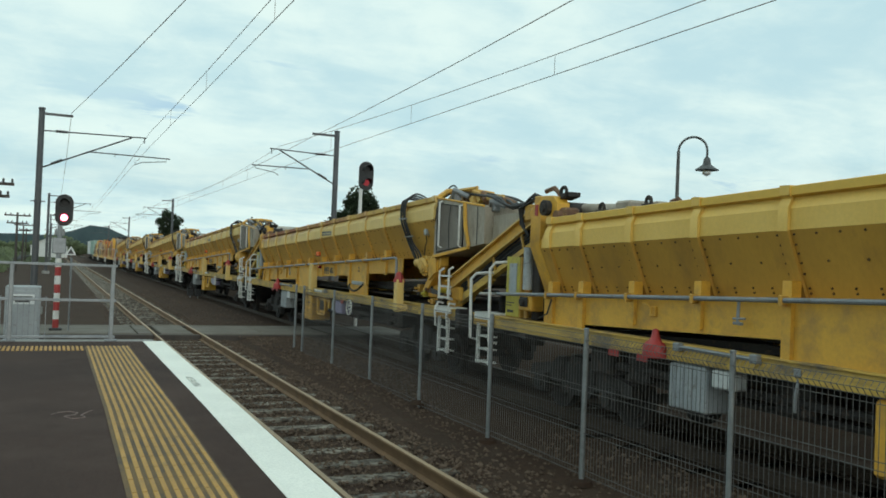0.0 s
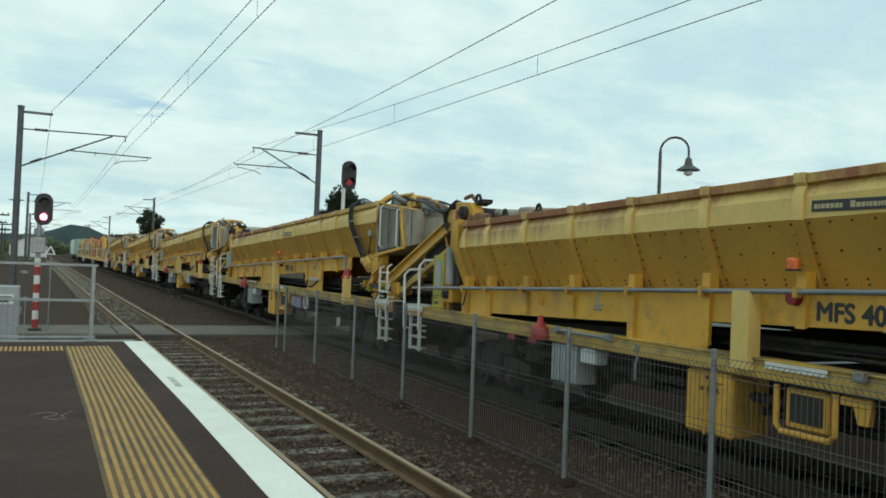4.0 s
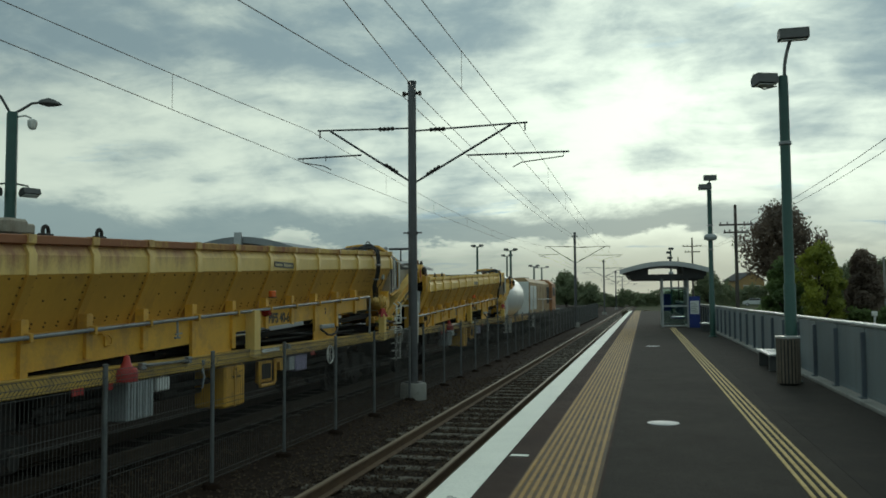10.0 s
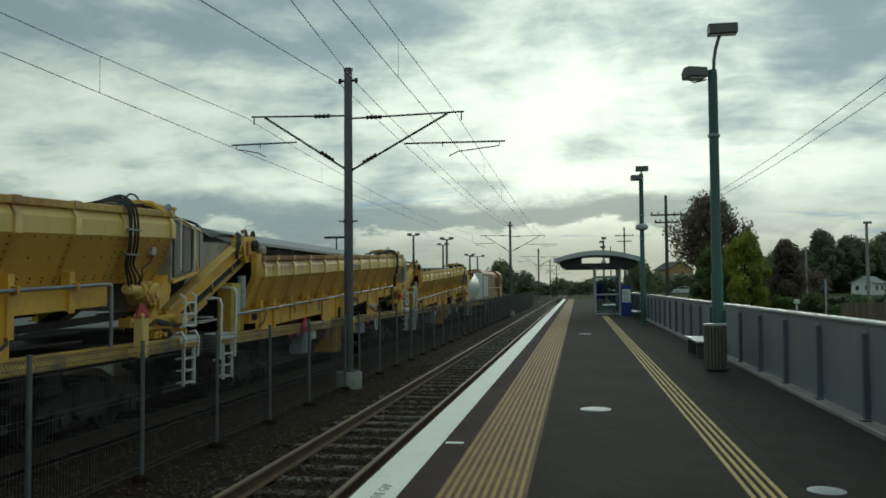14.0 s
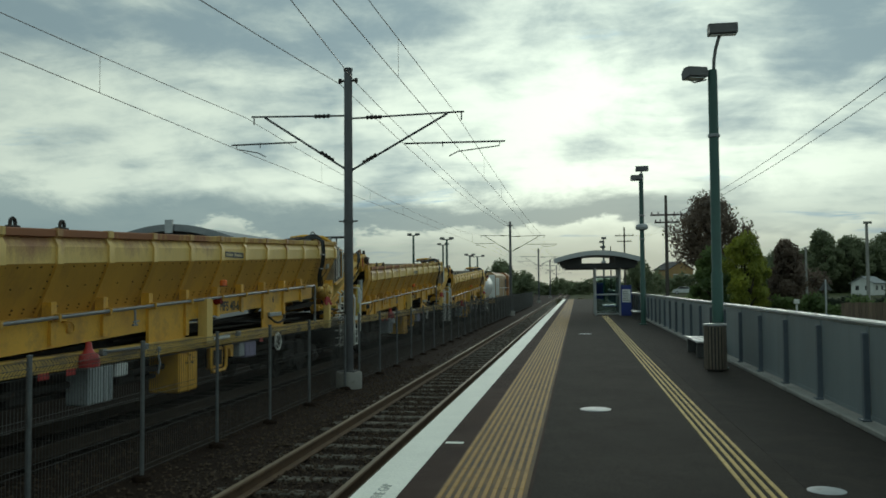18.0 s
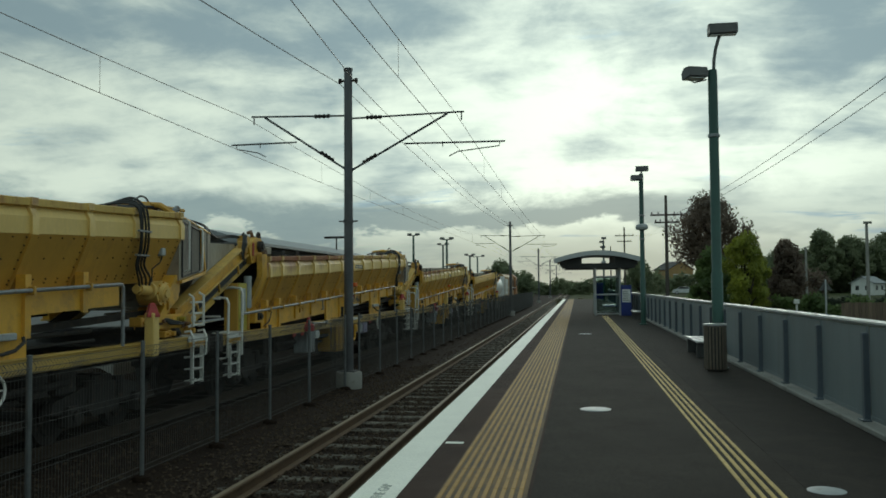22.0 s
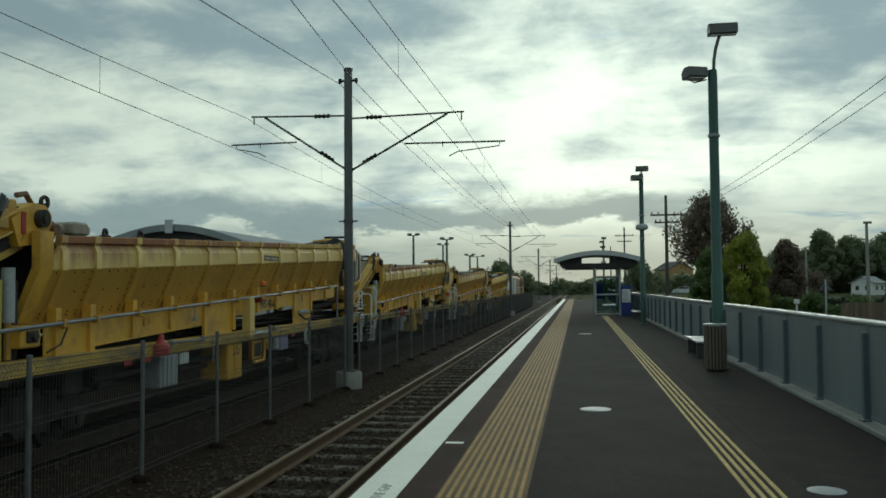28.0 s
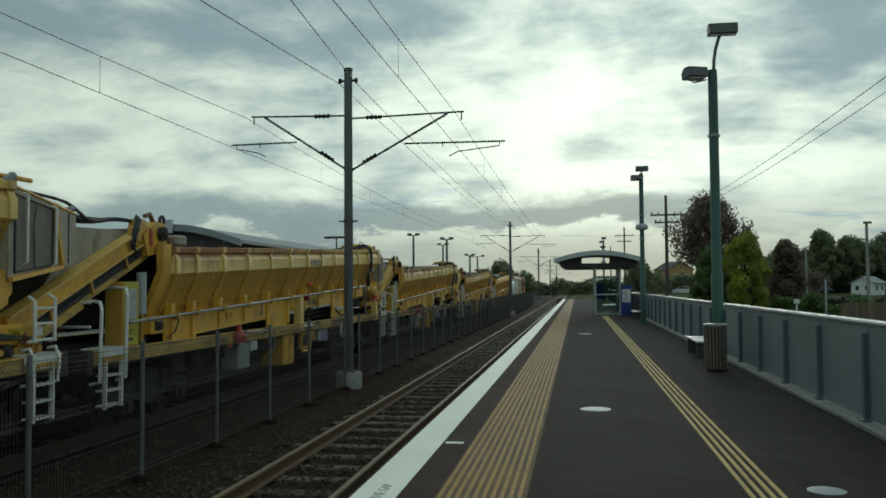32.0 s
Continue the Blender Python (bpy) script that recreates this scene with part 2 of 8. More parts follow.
M = dict(
    yellow=material("yellow_paint", (0.73, 0.40, 0.048), (0.61, 0.325, 0.042), 0.5, s1=0.9, dirt=(0.27, 0.165, 0.06), dirt_at=(0.48, 0.80), bump=0.05, fine=0.08),
    # yellow with real dirt, darkened further for the shade on downward-facing sides
    yellow_side=material("shaded_weathered_yellow_paint", (0.60, 0.335, 0.060), (0.47, 0.262, 0.050), 0.46, s1=0.7, dirt=(0.27, 0.155, 0.05), dirt_at=(0.52, 0.84), bump=0.05, fine=0.06, stretch=(1, 1, 0.35)),
    grey_sheet=material("dusty_grey_sheet", (0.40, 0.355, 0.29), (0.30, 0.26, 0.205), 0.7, s1=1.6, s2=16, dirt=(0.13, 0.09, 0.06), dirt_at=(0.54, 0.74), bump=0.08, fine=0.14, stretch=(1, 1, 0.4)),
    white=material("white_paint", (0.72, 0.71, 0.68), (0.62, 0.61, 0.57), 0.45, s1=4, dirt=(0.30, 0.26, 0.2), dirt_at=(0.62, 0.85), bump=0.04),
    galv=material("galvanised_steel", (0.30, 0.31, 0.32), (0.22, 0.23, 0.24), 0.5, 0.5, s1=5, bump=0.04),
    fence_wire=material("dull_galvanised_wire", (0.125, 0.120, 0.114), (0.095, 0.091, 0.086), 0.7, 0.0, s1=5, bump=0),
    pipe=material("grey_pipe", (0.26, 0.27, 0.28), (0.19, 0.20, 0.21), 0.45, 0.3, s1=3, dirt=(0.2, 0.14, 0.08), bump=0.05),
    # dark also stands in for shade inside the hoppers and at their rear ends
    dark=material("dirty_underframe_and_shade", (0.035, 0.030, 0.027), (0.022, 0.019, 0.018), 0.8, s1=3, dirt=(0.08, 0.05, 0.035), bump=0.2),
    black=material("black_rubber", (0.018, 0.018, 0.019), (0.028, 0.027, 0.027), 0.6, s1=6, bump=0.08),
    red=material("red_paint", (0.40, 0.035, 0.03), (0.30, 0.03, 0.03), 0.5, s1=5, bump=0.05),
    orange_lens=material("orange_lens", (0.75, 0.16, 0.03), (0.65, 0.13, 0.03), 0.25, bump=0),
    red_lens=material("dark_red_lens", (0.22, 0.015, 0.02), (0.18, 0.01, 0.02), 0.2, bump=0),
    box_grey=material("light_grey_enamel", (0.36, 0.38, 0.39), (0.30, 0.32, 0.33), 0.5, s1=3, dirt=(0.2, 0.19, 0.17), bump=0.04),
    box_white=material("white_enamel_box", (0.60, 0.61, 0.60), (0.52, 0.53, 0.52), 0.5, s1=3, bump=0.04),
    lavender=material("lavender_tank", (0.30, 0.27, 0.40), (0.26, 0.23, 0.35), 0.5, s1=3, bump=0.04),
    lime=material("green_yellow_cabinet_paint", (0.48, 0.40, 0.05), (0.40, 0.33, 0.04), 0.5, s1=2, dirt=(0.22, 0.16, 0.06), bump=0.05),
    asphalt_dark=material("dark_patched_asphalt", (0.037, 0.0315, 0.0272), (0.029, 0.0248, 0.0217), 0.9, s1=0.9, s2=55, bump=0.5, fine=0.55, dirt=(0.048, 0.039, 0.032), dirt_at=(0.50, 0.74), spec=0.15),
    asphalt=material("dark_platform_asphalt", (0.066, 0.041, 0.033), (0.048, 0.031, 0.026), 0.9, s1=0.35, s2=80, bump=0.5, fine=0.45, dirt=(0.080, 0.053, 0.044), dirt_at=(0.48, 0.7), spec=0.15),
    asphalt_grey=material("brown_grey_asphalt", (0.051, 0.0425, 0.0360), (0.040, 0.0335, 0.0285), 0.9, s1=0.8, s2=55, bump=0.5, fine=0.55, dirt=(0.035, 0.0285, 0.0235), dirt_at=(0.46, 0.70), spec=0.15),
    white_line=material("worn_white_line_paint", (0.90, 0.88, 0.79), (0.82, 0.80, 0.72), 0.6, s1=1.5, s2=60, bump=0.1, dirt=(0.50, 0.50, 0.46), dirt_at=(0.66, 0.85)),
    tactile=material("yellow_tactile_strip", (0.49, 0.27, 0.060), (0.40, 0.217, 0.048), 0.7, s1=1.2, s2=40, bump=0.15, fine=0.25, dirt=(0.20, 0.13, 0.05), dirt_at=(0.52, 0.75)),
    guide=material("pale_yellow_guide_strip", (0.60, 0.42, 0.15), (0.50, 0.34, 0.11), 0.7, s1=1.5, s2=45, bump=0.15, fine=0.25, dirt=(0.24, 0.17, 0.08), dirt_at=(0.55, 0.75)),
    tactile_base=material("worn_tactile_base", (0.15, 0.088, 0.03), (0.095, 0.06, 0.028), 0.8, s1=1.5, s2=50, bump=0.15, fine=0.3, dirt=(0.05, 0.038, 0.03), dirt_at=(0.5, 0.7)),
    concrete=material("weathered_concrete", (0.30, 0.29, 0.27), (0.23, 0.22, 0.20), 0.85, s1=1.2, s2=45, bump=0.25, dirt=(0.13, 0.12, 0.11), dirt_at=(0.56, 0.75)),
    sleeper=material("dusty_concrete_sleeper", (0.29, 0.26, 0.215), (0.17, 0.148, 0.12), 0.9, s1=3, s2=50, bump=0.3, dirt=(0.04, 0.031, 0.025), dirt_at=(0.42, 0.60), vary=0.2, spec=0.2),
    ballast=material("dusty_brown_ballast", (0.092, 0.057, 0.039), (0.067, 0.042, 0.030), 0.95, s1=0.5, s2=18, bump=1.0, fine=0.5, dirt=(0.070, 0.052, 0.038), dirt_at=(0.52, 0.74), grain=(0.032, 0.022, 0.017), spec=0.1),
    stone=material("ballast_stone", (0.165, 0.120, 0.088), (0.075, 0.052, 0.039), 0.9, s1=9, s2=60, bump=0.3, spec=0.15),
    crossing=material("worn_crossing_slab", (0.19, 0.17, 0.145), (0.13, 0.115, 0.095), 0.9, s1=1.5, s2=40, bump=0.3, spec=0.2),
    sill=material("grimy_yellow_sill", (0.60, 0.38, 0.07), (0.48, 0.31, 0.07), 0.6, s1=0.8, s2=22, dirt=(0.15, 0.115, 0.08), dirt_at=(0.47, 0.66), bump=0.08, fine=0.12, stretch=(1, 0.6, 1.5)),
    rail_side=material("rusty_rail", (0.20, 0.115, 0.055), (0.14, 0.08, 0.04), 0.8, s1=4, s2=50, bump=0.15),
    # far rails coloured dark in place of the shade below the train
    shaded_rail=material("brown_rail_in_shade", (0.060, 0.040, 0.027), (0.042, 0.029, 0.020), 0.85, s1=4, s2=50, bump=0.15),
    rail_top=material("polished_rail_head", (0.40, 0.29, 0.175), (0.31, 0.22, 0.135), 0.58, 0.25, s1=3, bump=0.03, stretch=(6, 0.3, 1)),
    mast=material("grey_mast_steel", (0.10, 0.10, 0.105), (0.075, 0.075, 0.08), 0.55, 0.3, s1=3, bump=0.05),
    green_pole=material("dark_green_pole_paint", (0.022, 0.075, 0.060), (0.018, 0.058, 0.048), 0.45, s1=2, bump=0.04),
    lamp_grey=material("dark_grey_lamp_metal", (0.10, 0.10, 0.10), (0.075, 0.075, 0.075), 0.5, 0.2, s1=4, bump=0.04),
    wire=material("copper_wire", (0.16, 0.10, 0.075), (0.12, 0.08, 0.06), 0.5, 0.3, bump=0),
    panel=material("grey_fence_panel", (0.185, 0.212, 0.224), (0.148, 0.172, 0.184), 0.6, s1=1.0, s2=12, bump=0.06, dirt=(0.14, 0.15, 0.15), dirt_at=(0.52, 0.8), stretch=(1, 1, 0.3), fine=0.08),
    fence_post=material("dark_blue_grey_post", (0.098, 0.118, 0.142), (0.078, 0.096, 0.118), 0.5, s1=3, bump=0.04, dirt=(0.20, 0.21, 0.21), dirt_at=(0.66, 0.8)),
    bolt=material("rusty_bolt_head", (0.12, 0.065, 0.022), (0.07, 0.04, 0.018), 0.7, s1=6, bump=0),
    carpark=material("grey_car_park_asphalt", (0.105, 0.105, 0.102), (0.085, 0.085, 0.083), 0.9, s1=0.4, s2=40, bump=0.2),
    blue=material("blue_sign_paint", (0.015, 0.035, 0.22), (0.012, 0.03, 0.18), 0.4, s1=3, bump=0.02),
    sign_white=material("white_sign_face", (0.72, 0.73, 0.72), (0.66, 0.67, 0.66), 0.4, bump=0),
    sign_black=material("black_sign_face", (0.02, 0.02, 0.02), (0.026, 0.026, 0.026), 0.4, bump=0),
    plate_cream=material("cream_plate_lettering", (0.52, 0.43, 0.24), (0.45, 0.37, 0.2), 0.5, bump=0),
    signal_red=material("lit_red_signal", (1.0, 0.16, 0.24), (1.0, 0.16, 0.24), 0.4, bump=0, emit=9.0),
    signal_far=material("far_red_signal", (1.0, 0.08, 0.10), (1.0, 0.08, 0.10), 0.4, bump=0, emit=1.6),
    signal_dim=material("dim_red_signal", (0.55, 0.02, 0.04), (0.5, 0.02, 0.04), 0.4, bump=0, emit=0.10),
    roof=material("grey_roof_sheet", (0.27, 0.28, 0.29), (0.21, 0.22, 0.23), 0.45, 0.4, s1=1.2, bump=0.05),
    soffit=material("dark_soffit", (0.05, 0.05, 0.05), (0.038, 0.038, 0.038), 0.7, bump=0.05),
    bin=material("brown_bin_slat", (0.17, 0.14, 0.11), (0.12, 0.10, 0.08), 0.6, s1=5, bump=0.1),
    bark=material("brown_bark", (0.075, 0.055, 0.04), (0.05, 0.038, 0.03), 0.9, s1=4, s2=20, bump=0.6, stretch=(1, 1, 0.25)),
    wood=material("weathered_pole_timber", (0.085, 0.07, 0.06), (0.06, 0.05, 0.043), 0.85, s1=3, s2=20, bump=0.4, stretch=(1, 1, 0.15)),
    grass=material("rough_grass", (0.060, 0.070, 0.030), (0.045, 0.052, 0.024), 0.95, s1=0.3, s2=9, bump=0.8, fine=0.35, dirt=(0.085, 0.08, 0.042), dirt_at=(0.55, 0.75), spec=0.05),
    road=material("grey_road_asphalt", (0.065, 0.065, 0.065), (0.050, 0.050, 0.050), 0.9, s1=0.4, s2=120, bump=0.3, spec=0.15),
    weatherboard=material("white_weatherboard", (0.62, 0.62, 0.60), (0.55, 0.55, 0.53), 0.6, s1=1.5, bump=0.05),
    tile_roof=material("dark_tile_roof", (0.07, 0.065, 0.065), (0.05, 0.045, 0.045), 0.8, s1=2, s2=14, bump=0.5),
    ochre=material("ochre_plaster", (0.42, 0.27, 0.12), (0.36, 0.23, 0.10), 0.8, s1=1.0, bump=0.1),
    hill=material("distant_bush_hill", (0.070, 0.105, 0.115), (0.050, 0.080, 0.090), 1.0, s1=0.05, s2=0.8, bump=0),
    orange=material("faded_orange_paint", (0.55, 0.19, 0.045), (0.46, 0.15, 0.04), 0.55, s1=0.8, dirt=(0.2, 0.1, 0.05), dirt_at=(0.57, 0.8), bump=0.05),
    tank_white=material("white_tank_enamel", (0.66, 0.67, 0.66), (0.58, 0.59, 0.58), 0.4, s1=1.0, dirt=(0.35, 0.3, 0.22), dirt_at=(0.6, 0.8), bump=0.03),
    green_box=material("pale_green_container", (0.30, 0.42, 0.36), (0.25, 0.36, 0.31), 0.5, s1=0.8, bump=0.05),
    car_paint=material("silver_white_car_paint", (0.60, 0.61, 0.62), (0.56, 0.57, 0.58), 0.25, 0.2, bump=0),
    tyre=material("tyre_rubber", (0.02, 0.02, 0.02), (0.025, 0.025, 0.025), 0.8, bump=0.05),
)


M["fence_board"] = material("weathered_brown_board", (0.17, 0.12, 0.085), (0.11, 0.08, 0.06), 0.85, s1=2, s2=25, bump=0.2, stretch=(1, 1, 0.2), vary=0.25)
M["flap"] = material("dirty_rubber_sheet", (0.25, 0.22, 0.185), (0.165, 0.143, 0.118), 0.75, s1=1.8, s2=14, dirt=(0.11, 0.085, 0.065), dirt_at=(0.52, 0.72), bump=0.1, stretch=(1, 1, 0.35))
M["cream_plain"] = material("dusty_yellow_paint", (0.68, 0.45, 0.13), (0.58, 0.36, 0.09), 0.6, s1=1.5, dirt=(0.30, 0.19, 0.08), dirt_at=(0.54, 0.78), bump=0.05)
M["rusty_gear"] = material("rusty_oily_gear", (0.20, 0.105, 0.055), (0.10, 0.055, 0.035), 0.75, s1=5, s2=30, dirt=(0.42, 0.27, 0.09), dirt_at=(0.56, 0.7), bump=0.2)


def rusty_paint(name, base, worn, rust, z0, z1, lo, hi, rough=0.6):
    """Yellow paint with rust that has run down from the rim: blotches and drips, uneven along the wagon."""
    m = material(name, base, worn, rough, s1=0.9, s2=18, bump=0.05, fine=0.07, stretch=(1, 1, 0.4))
    nt = m.node_tree
    N, L = nt.nodes.new, nt.links.new
    b = nt.nodes["Principled BSDF"]
    src = b.inputs["Base Color"].links[0].from_socket
    tc, sep = N("ShaderNodeTexCoord"), N("ShaderNodeSeparateXYZ")
    L(tc.outputs["Object"], sep.inputs[0])
    rise = N("ShaderNodeMath")
    rise.operation = "MULTIPLY_ADD"
    rise.inputs[1].default_value = -0.038
    L(sep.outputs[1], rise.inputs[0])
    L(sep.outputs[2], rise.inputs[2])
    hgt = N("ShaderNodeMapRange")
    hgt.inputs[1].default_value, hgt.inputs[2].default_value = z0, z1
    L(rise.outputs[0], hgt.inputs[0])
    total = None
    for scale, stretch, weight in ((1.1, (1, 1, 0.5), 0.55), (9.0, (1, 1, 0.14), 0.30), (40.0, (1, 1, 0.6), 0.15)):
        mp, n = N("ShaderNodeMapping"), N("ShaderNodeTexNoise")
        mp.inputs["Scale"].default_value = stretch
        L(tc.outputs["Object"], mp.inputs[0])
        info = N("ShaderNodeObjectInfo")
        ad = N("ShaderNodeVectorMath")
        ad.operation = "MULTIPLY_ADD"
        ad.inputs[1].default_value = (31.0, 31.0, 31.0)
        L(info.outputs["Random"], ad.inputs[0])
        L(mp.outputs[0], ad.inputs[2])
        n.inputs["Scale"].default_value, n.inputs["Detail"].default_value = scale, 6
        L(ad.outputs[0], n.inputs["Vector"])
        k = N("ShaderNodeMath")
        k.operation = "MULTIPLY_ADD"
        k.inputs[1].default_value = weight
        L(n.outputs[0], k.inputs[0])
        if total is None:
            k.inputs[2].default_value = 0.0
        else:
            L(total, k.inputs[2])
        total = k.outputs[0]
    low = N("ShaderNodeMapRange")
    low.inputs[3].default_value, low.inputs[4].default_value = -0.14, 0.10
    L(hgt.outputs[0], low.inputs[0])
    # the rear half has rusted most
    rear = N("ShaderNodeMapRange")
    for i, v in enumerate((-6.5, 4.5, 0.05, -0.20)):
        rear.inputs[i + 1].default_value = v
    L(sep.outputs[1], rear.inputs[0])
    age = N("ShaderNodeMath")
    L(total, age.inputs[0])
    L(rear.outputs[0], age.inputs[1])
    s_ = N("ShaderNodeMath")
    L(age.outputs[0], s_.inputs[0])
    L(low.outputs[0], s_.inputs[1])
    fac = N("ShaderNodeMapRange")
    fac.inputs[1].default_value, fac.inputs[2].default_value = lo, hi
    fac.inputs[4].default_value = 0.88
    L(s_.outputs[0], fac.inputs[0])
    mx = N("ShaderNodeMix")
    mx.data_type = "RGBA"
    mx.inputs[7].default_value = (*rust, 1)
    L(fac.outputs[0], mx.inputs[0])
    L(src, mx.inputs[6])
    L(mx.outputs[2], b.inputs["Base Color"])
    return m


M["cream"] = rusty_paint("pale_yellow_paint", (0.74, 0.52, 0.175), (0.66, 0.45, 0.135), (0.29, 0.120, 0.065), 2.56, 2.92, 0.415, 0.61, 0.5)
M["rust"] = rusty_paint("rust_stained_rim", (0.66, 0.45, 0.13), (0.56, 0.36, 0.10), (0.26, 0.085, 0.05), 2.7, 2.9, 0.40, 0.56, 0.75)


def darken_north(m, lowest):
    """Lowers a base colour towards the north, where surfaces are seen backlit: shade put into the colour."""
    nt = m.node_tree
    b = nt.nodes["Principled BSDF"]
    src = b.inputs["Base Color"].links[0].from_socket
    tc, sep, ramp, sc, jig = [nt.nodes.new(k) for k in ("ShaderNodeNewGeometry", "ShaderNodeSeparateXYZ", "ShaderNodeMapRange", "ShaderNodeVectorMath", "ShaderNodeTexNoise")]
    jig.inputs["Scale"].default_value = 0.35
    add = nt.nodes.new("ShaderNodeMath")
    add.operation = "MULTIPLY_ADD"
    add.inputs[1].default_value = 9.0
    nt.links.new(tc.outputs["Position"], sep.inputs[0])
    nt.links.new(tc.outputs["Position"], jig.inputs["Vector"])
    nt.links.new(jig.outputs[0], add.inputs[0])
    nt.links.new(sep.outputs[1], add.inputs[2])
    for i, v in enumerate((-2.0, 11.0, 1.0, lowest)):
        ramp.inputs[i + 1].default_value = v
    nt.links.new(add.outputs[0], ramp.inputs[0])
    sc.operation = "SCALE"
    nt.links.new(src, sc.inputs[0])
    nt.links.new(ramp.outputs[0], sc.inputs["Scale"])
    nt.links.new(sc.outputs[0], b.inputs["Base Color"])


# backlit shade painted into the colours of track, fence and warning strip
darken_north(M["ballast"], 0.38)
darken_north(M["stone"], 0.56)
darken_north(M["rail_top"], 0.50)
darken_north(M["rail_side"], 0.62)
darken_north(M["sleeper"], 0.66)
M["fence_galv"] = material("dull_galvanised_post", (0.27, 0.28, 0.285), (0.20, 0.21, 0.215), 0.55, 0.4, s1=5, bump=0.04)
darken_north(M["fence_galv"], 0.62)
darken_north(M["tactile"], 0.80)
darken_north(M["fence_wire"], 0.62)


def leaf_material(name, c1, c2):
    """Leaves let about a third of the light through."""
    m = material(name, c1, c2, 0.6, s1=0.6, s2=6, bump=0, fine=0.3)
    nt = m.node_tree
    b = nt.nodes["Principled BSDF"]
    tr, mx = nt.nodes.new("ShaderNodeBsdfTranslucent"), nt.nodes.new("ShaderNodeMixShader")
    mx.inputs[0].default_value = 0.5
    nt.links.new(b.inputs["Base Color"].links[0].from_socket, tr.inputs[0])
    nt.links.new(b.outputs[0], mx.inputs[1])
    nt.links.new(tr.outputs[0], mx.inputs[2])
    nt.links.new(mx.outputs[0], nt.nodes["Material Output"].inputs[0])
    return m


M["leaf"] = leaf_material("green_leaf", (0.17, 0.23, 0.07), (0.10, 0.15, 0.05))
M["leaf_lime"] = leaf_material("yellow_green_leaf", (0.35, 0.36, 0.05), (0.19, 0.225, 0.04))
# leaf_dark is lightened so that distance haze sits in its colour
M["leaf_dark"] = leaf_material("hazy_olive_leaf", (0.24, 0.27, 0.15), (0.15, 0.18, 0.10))
M["leaf_brown"] = leaf_material("brown_purple_leaf", (0.21, 0.155, 0.115), (0.14, 0.105, 0.08))


M["leaf_conifer"] = leaf_material("blackish_conifer_leaf", (0.055, 0.075, 0.040), (0.035, 0.050, 0.028))
M["leaf_dry"] = leaf_material("dry_brown_scrub", (0.20, 0.165, 0.10), (0.13, 0.115, 0.07))


def glass_material():
    m = bpy.data.materials.new("clear_glass")
    m.use_nodes = True
    b = m.node_tree.nodes["Principled BSDF"]
    b.inputs["Base Color"].default_value = (0.52, 0.62, 0.60, 1)
    b.inputs["Roughness"].default_value = 0.05
    b.inputs["Transmission Weight"].default_value = 1.0
    b.inputs["IOR"].default_value = 1.05
    return m


M["glass"] = glass_material()


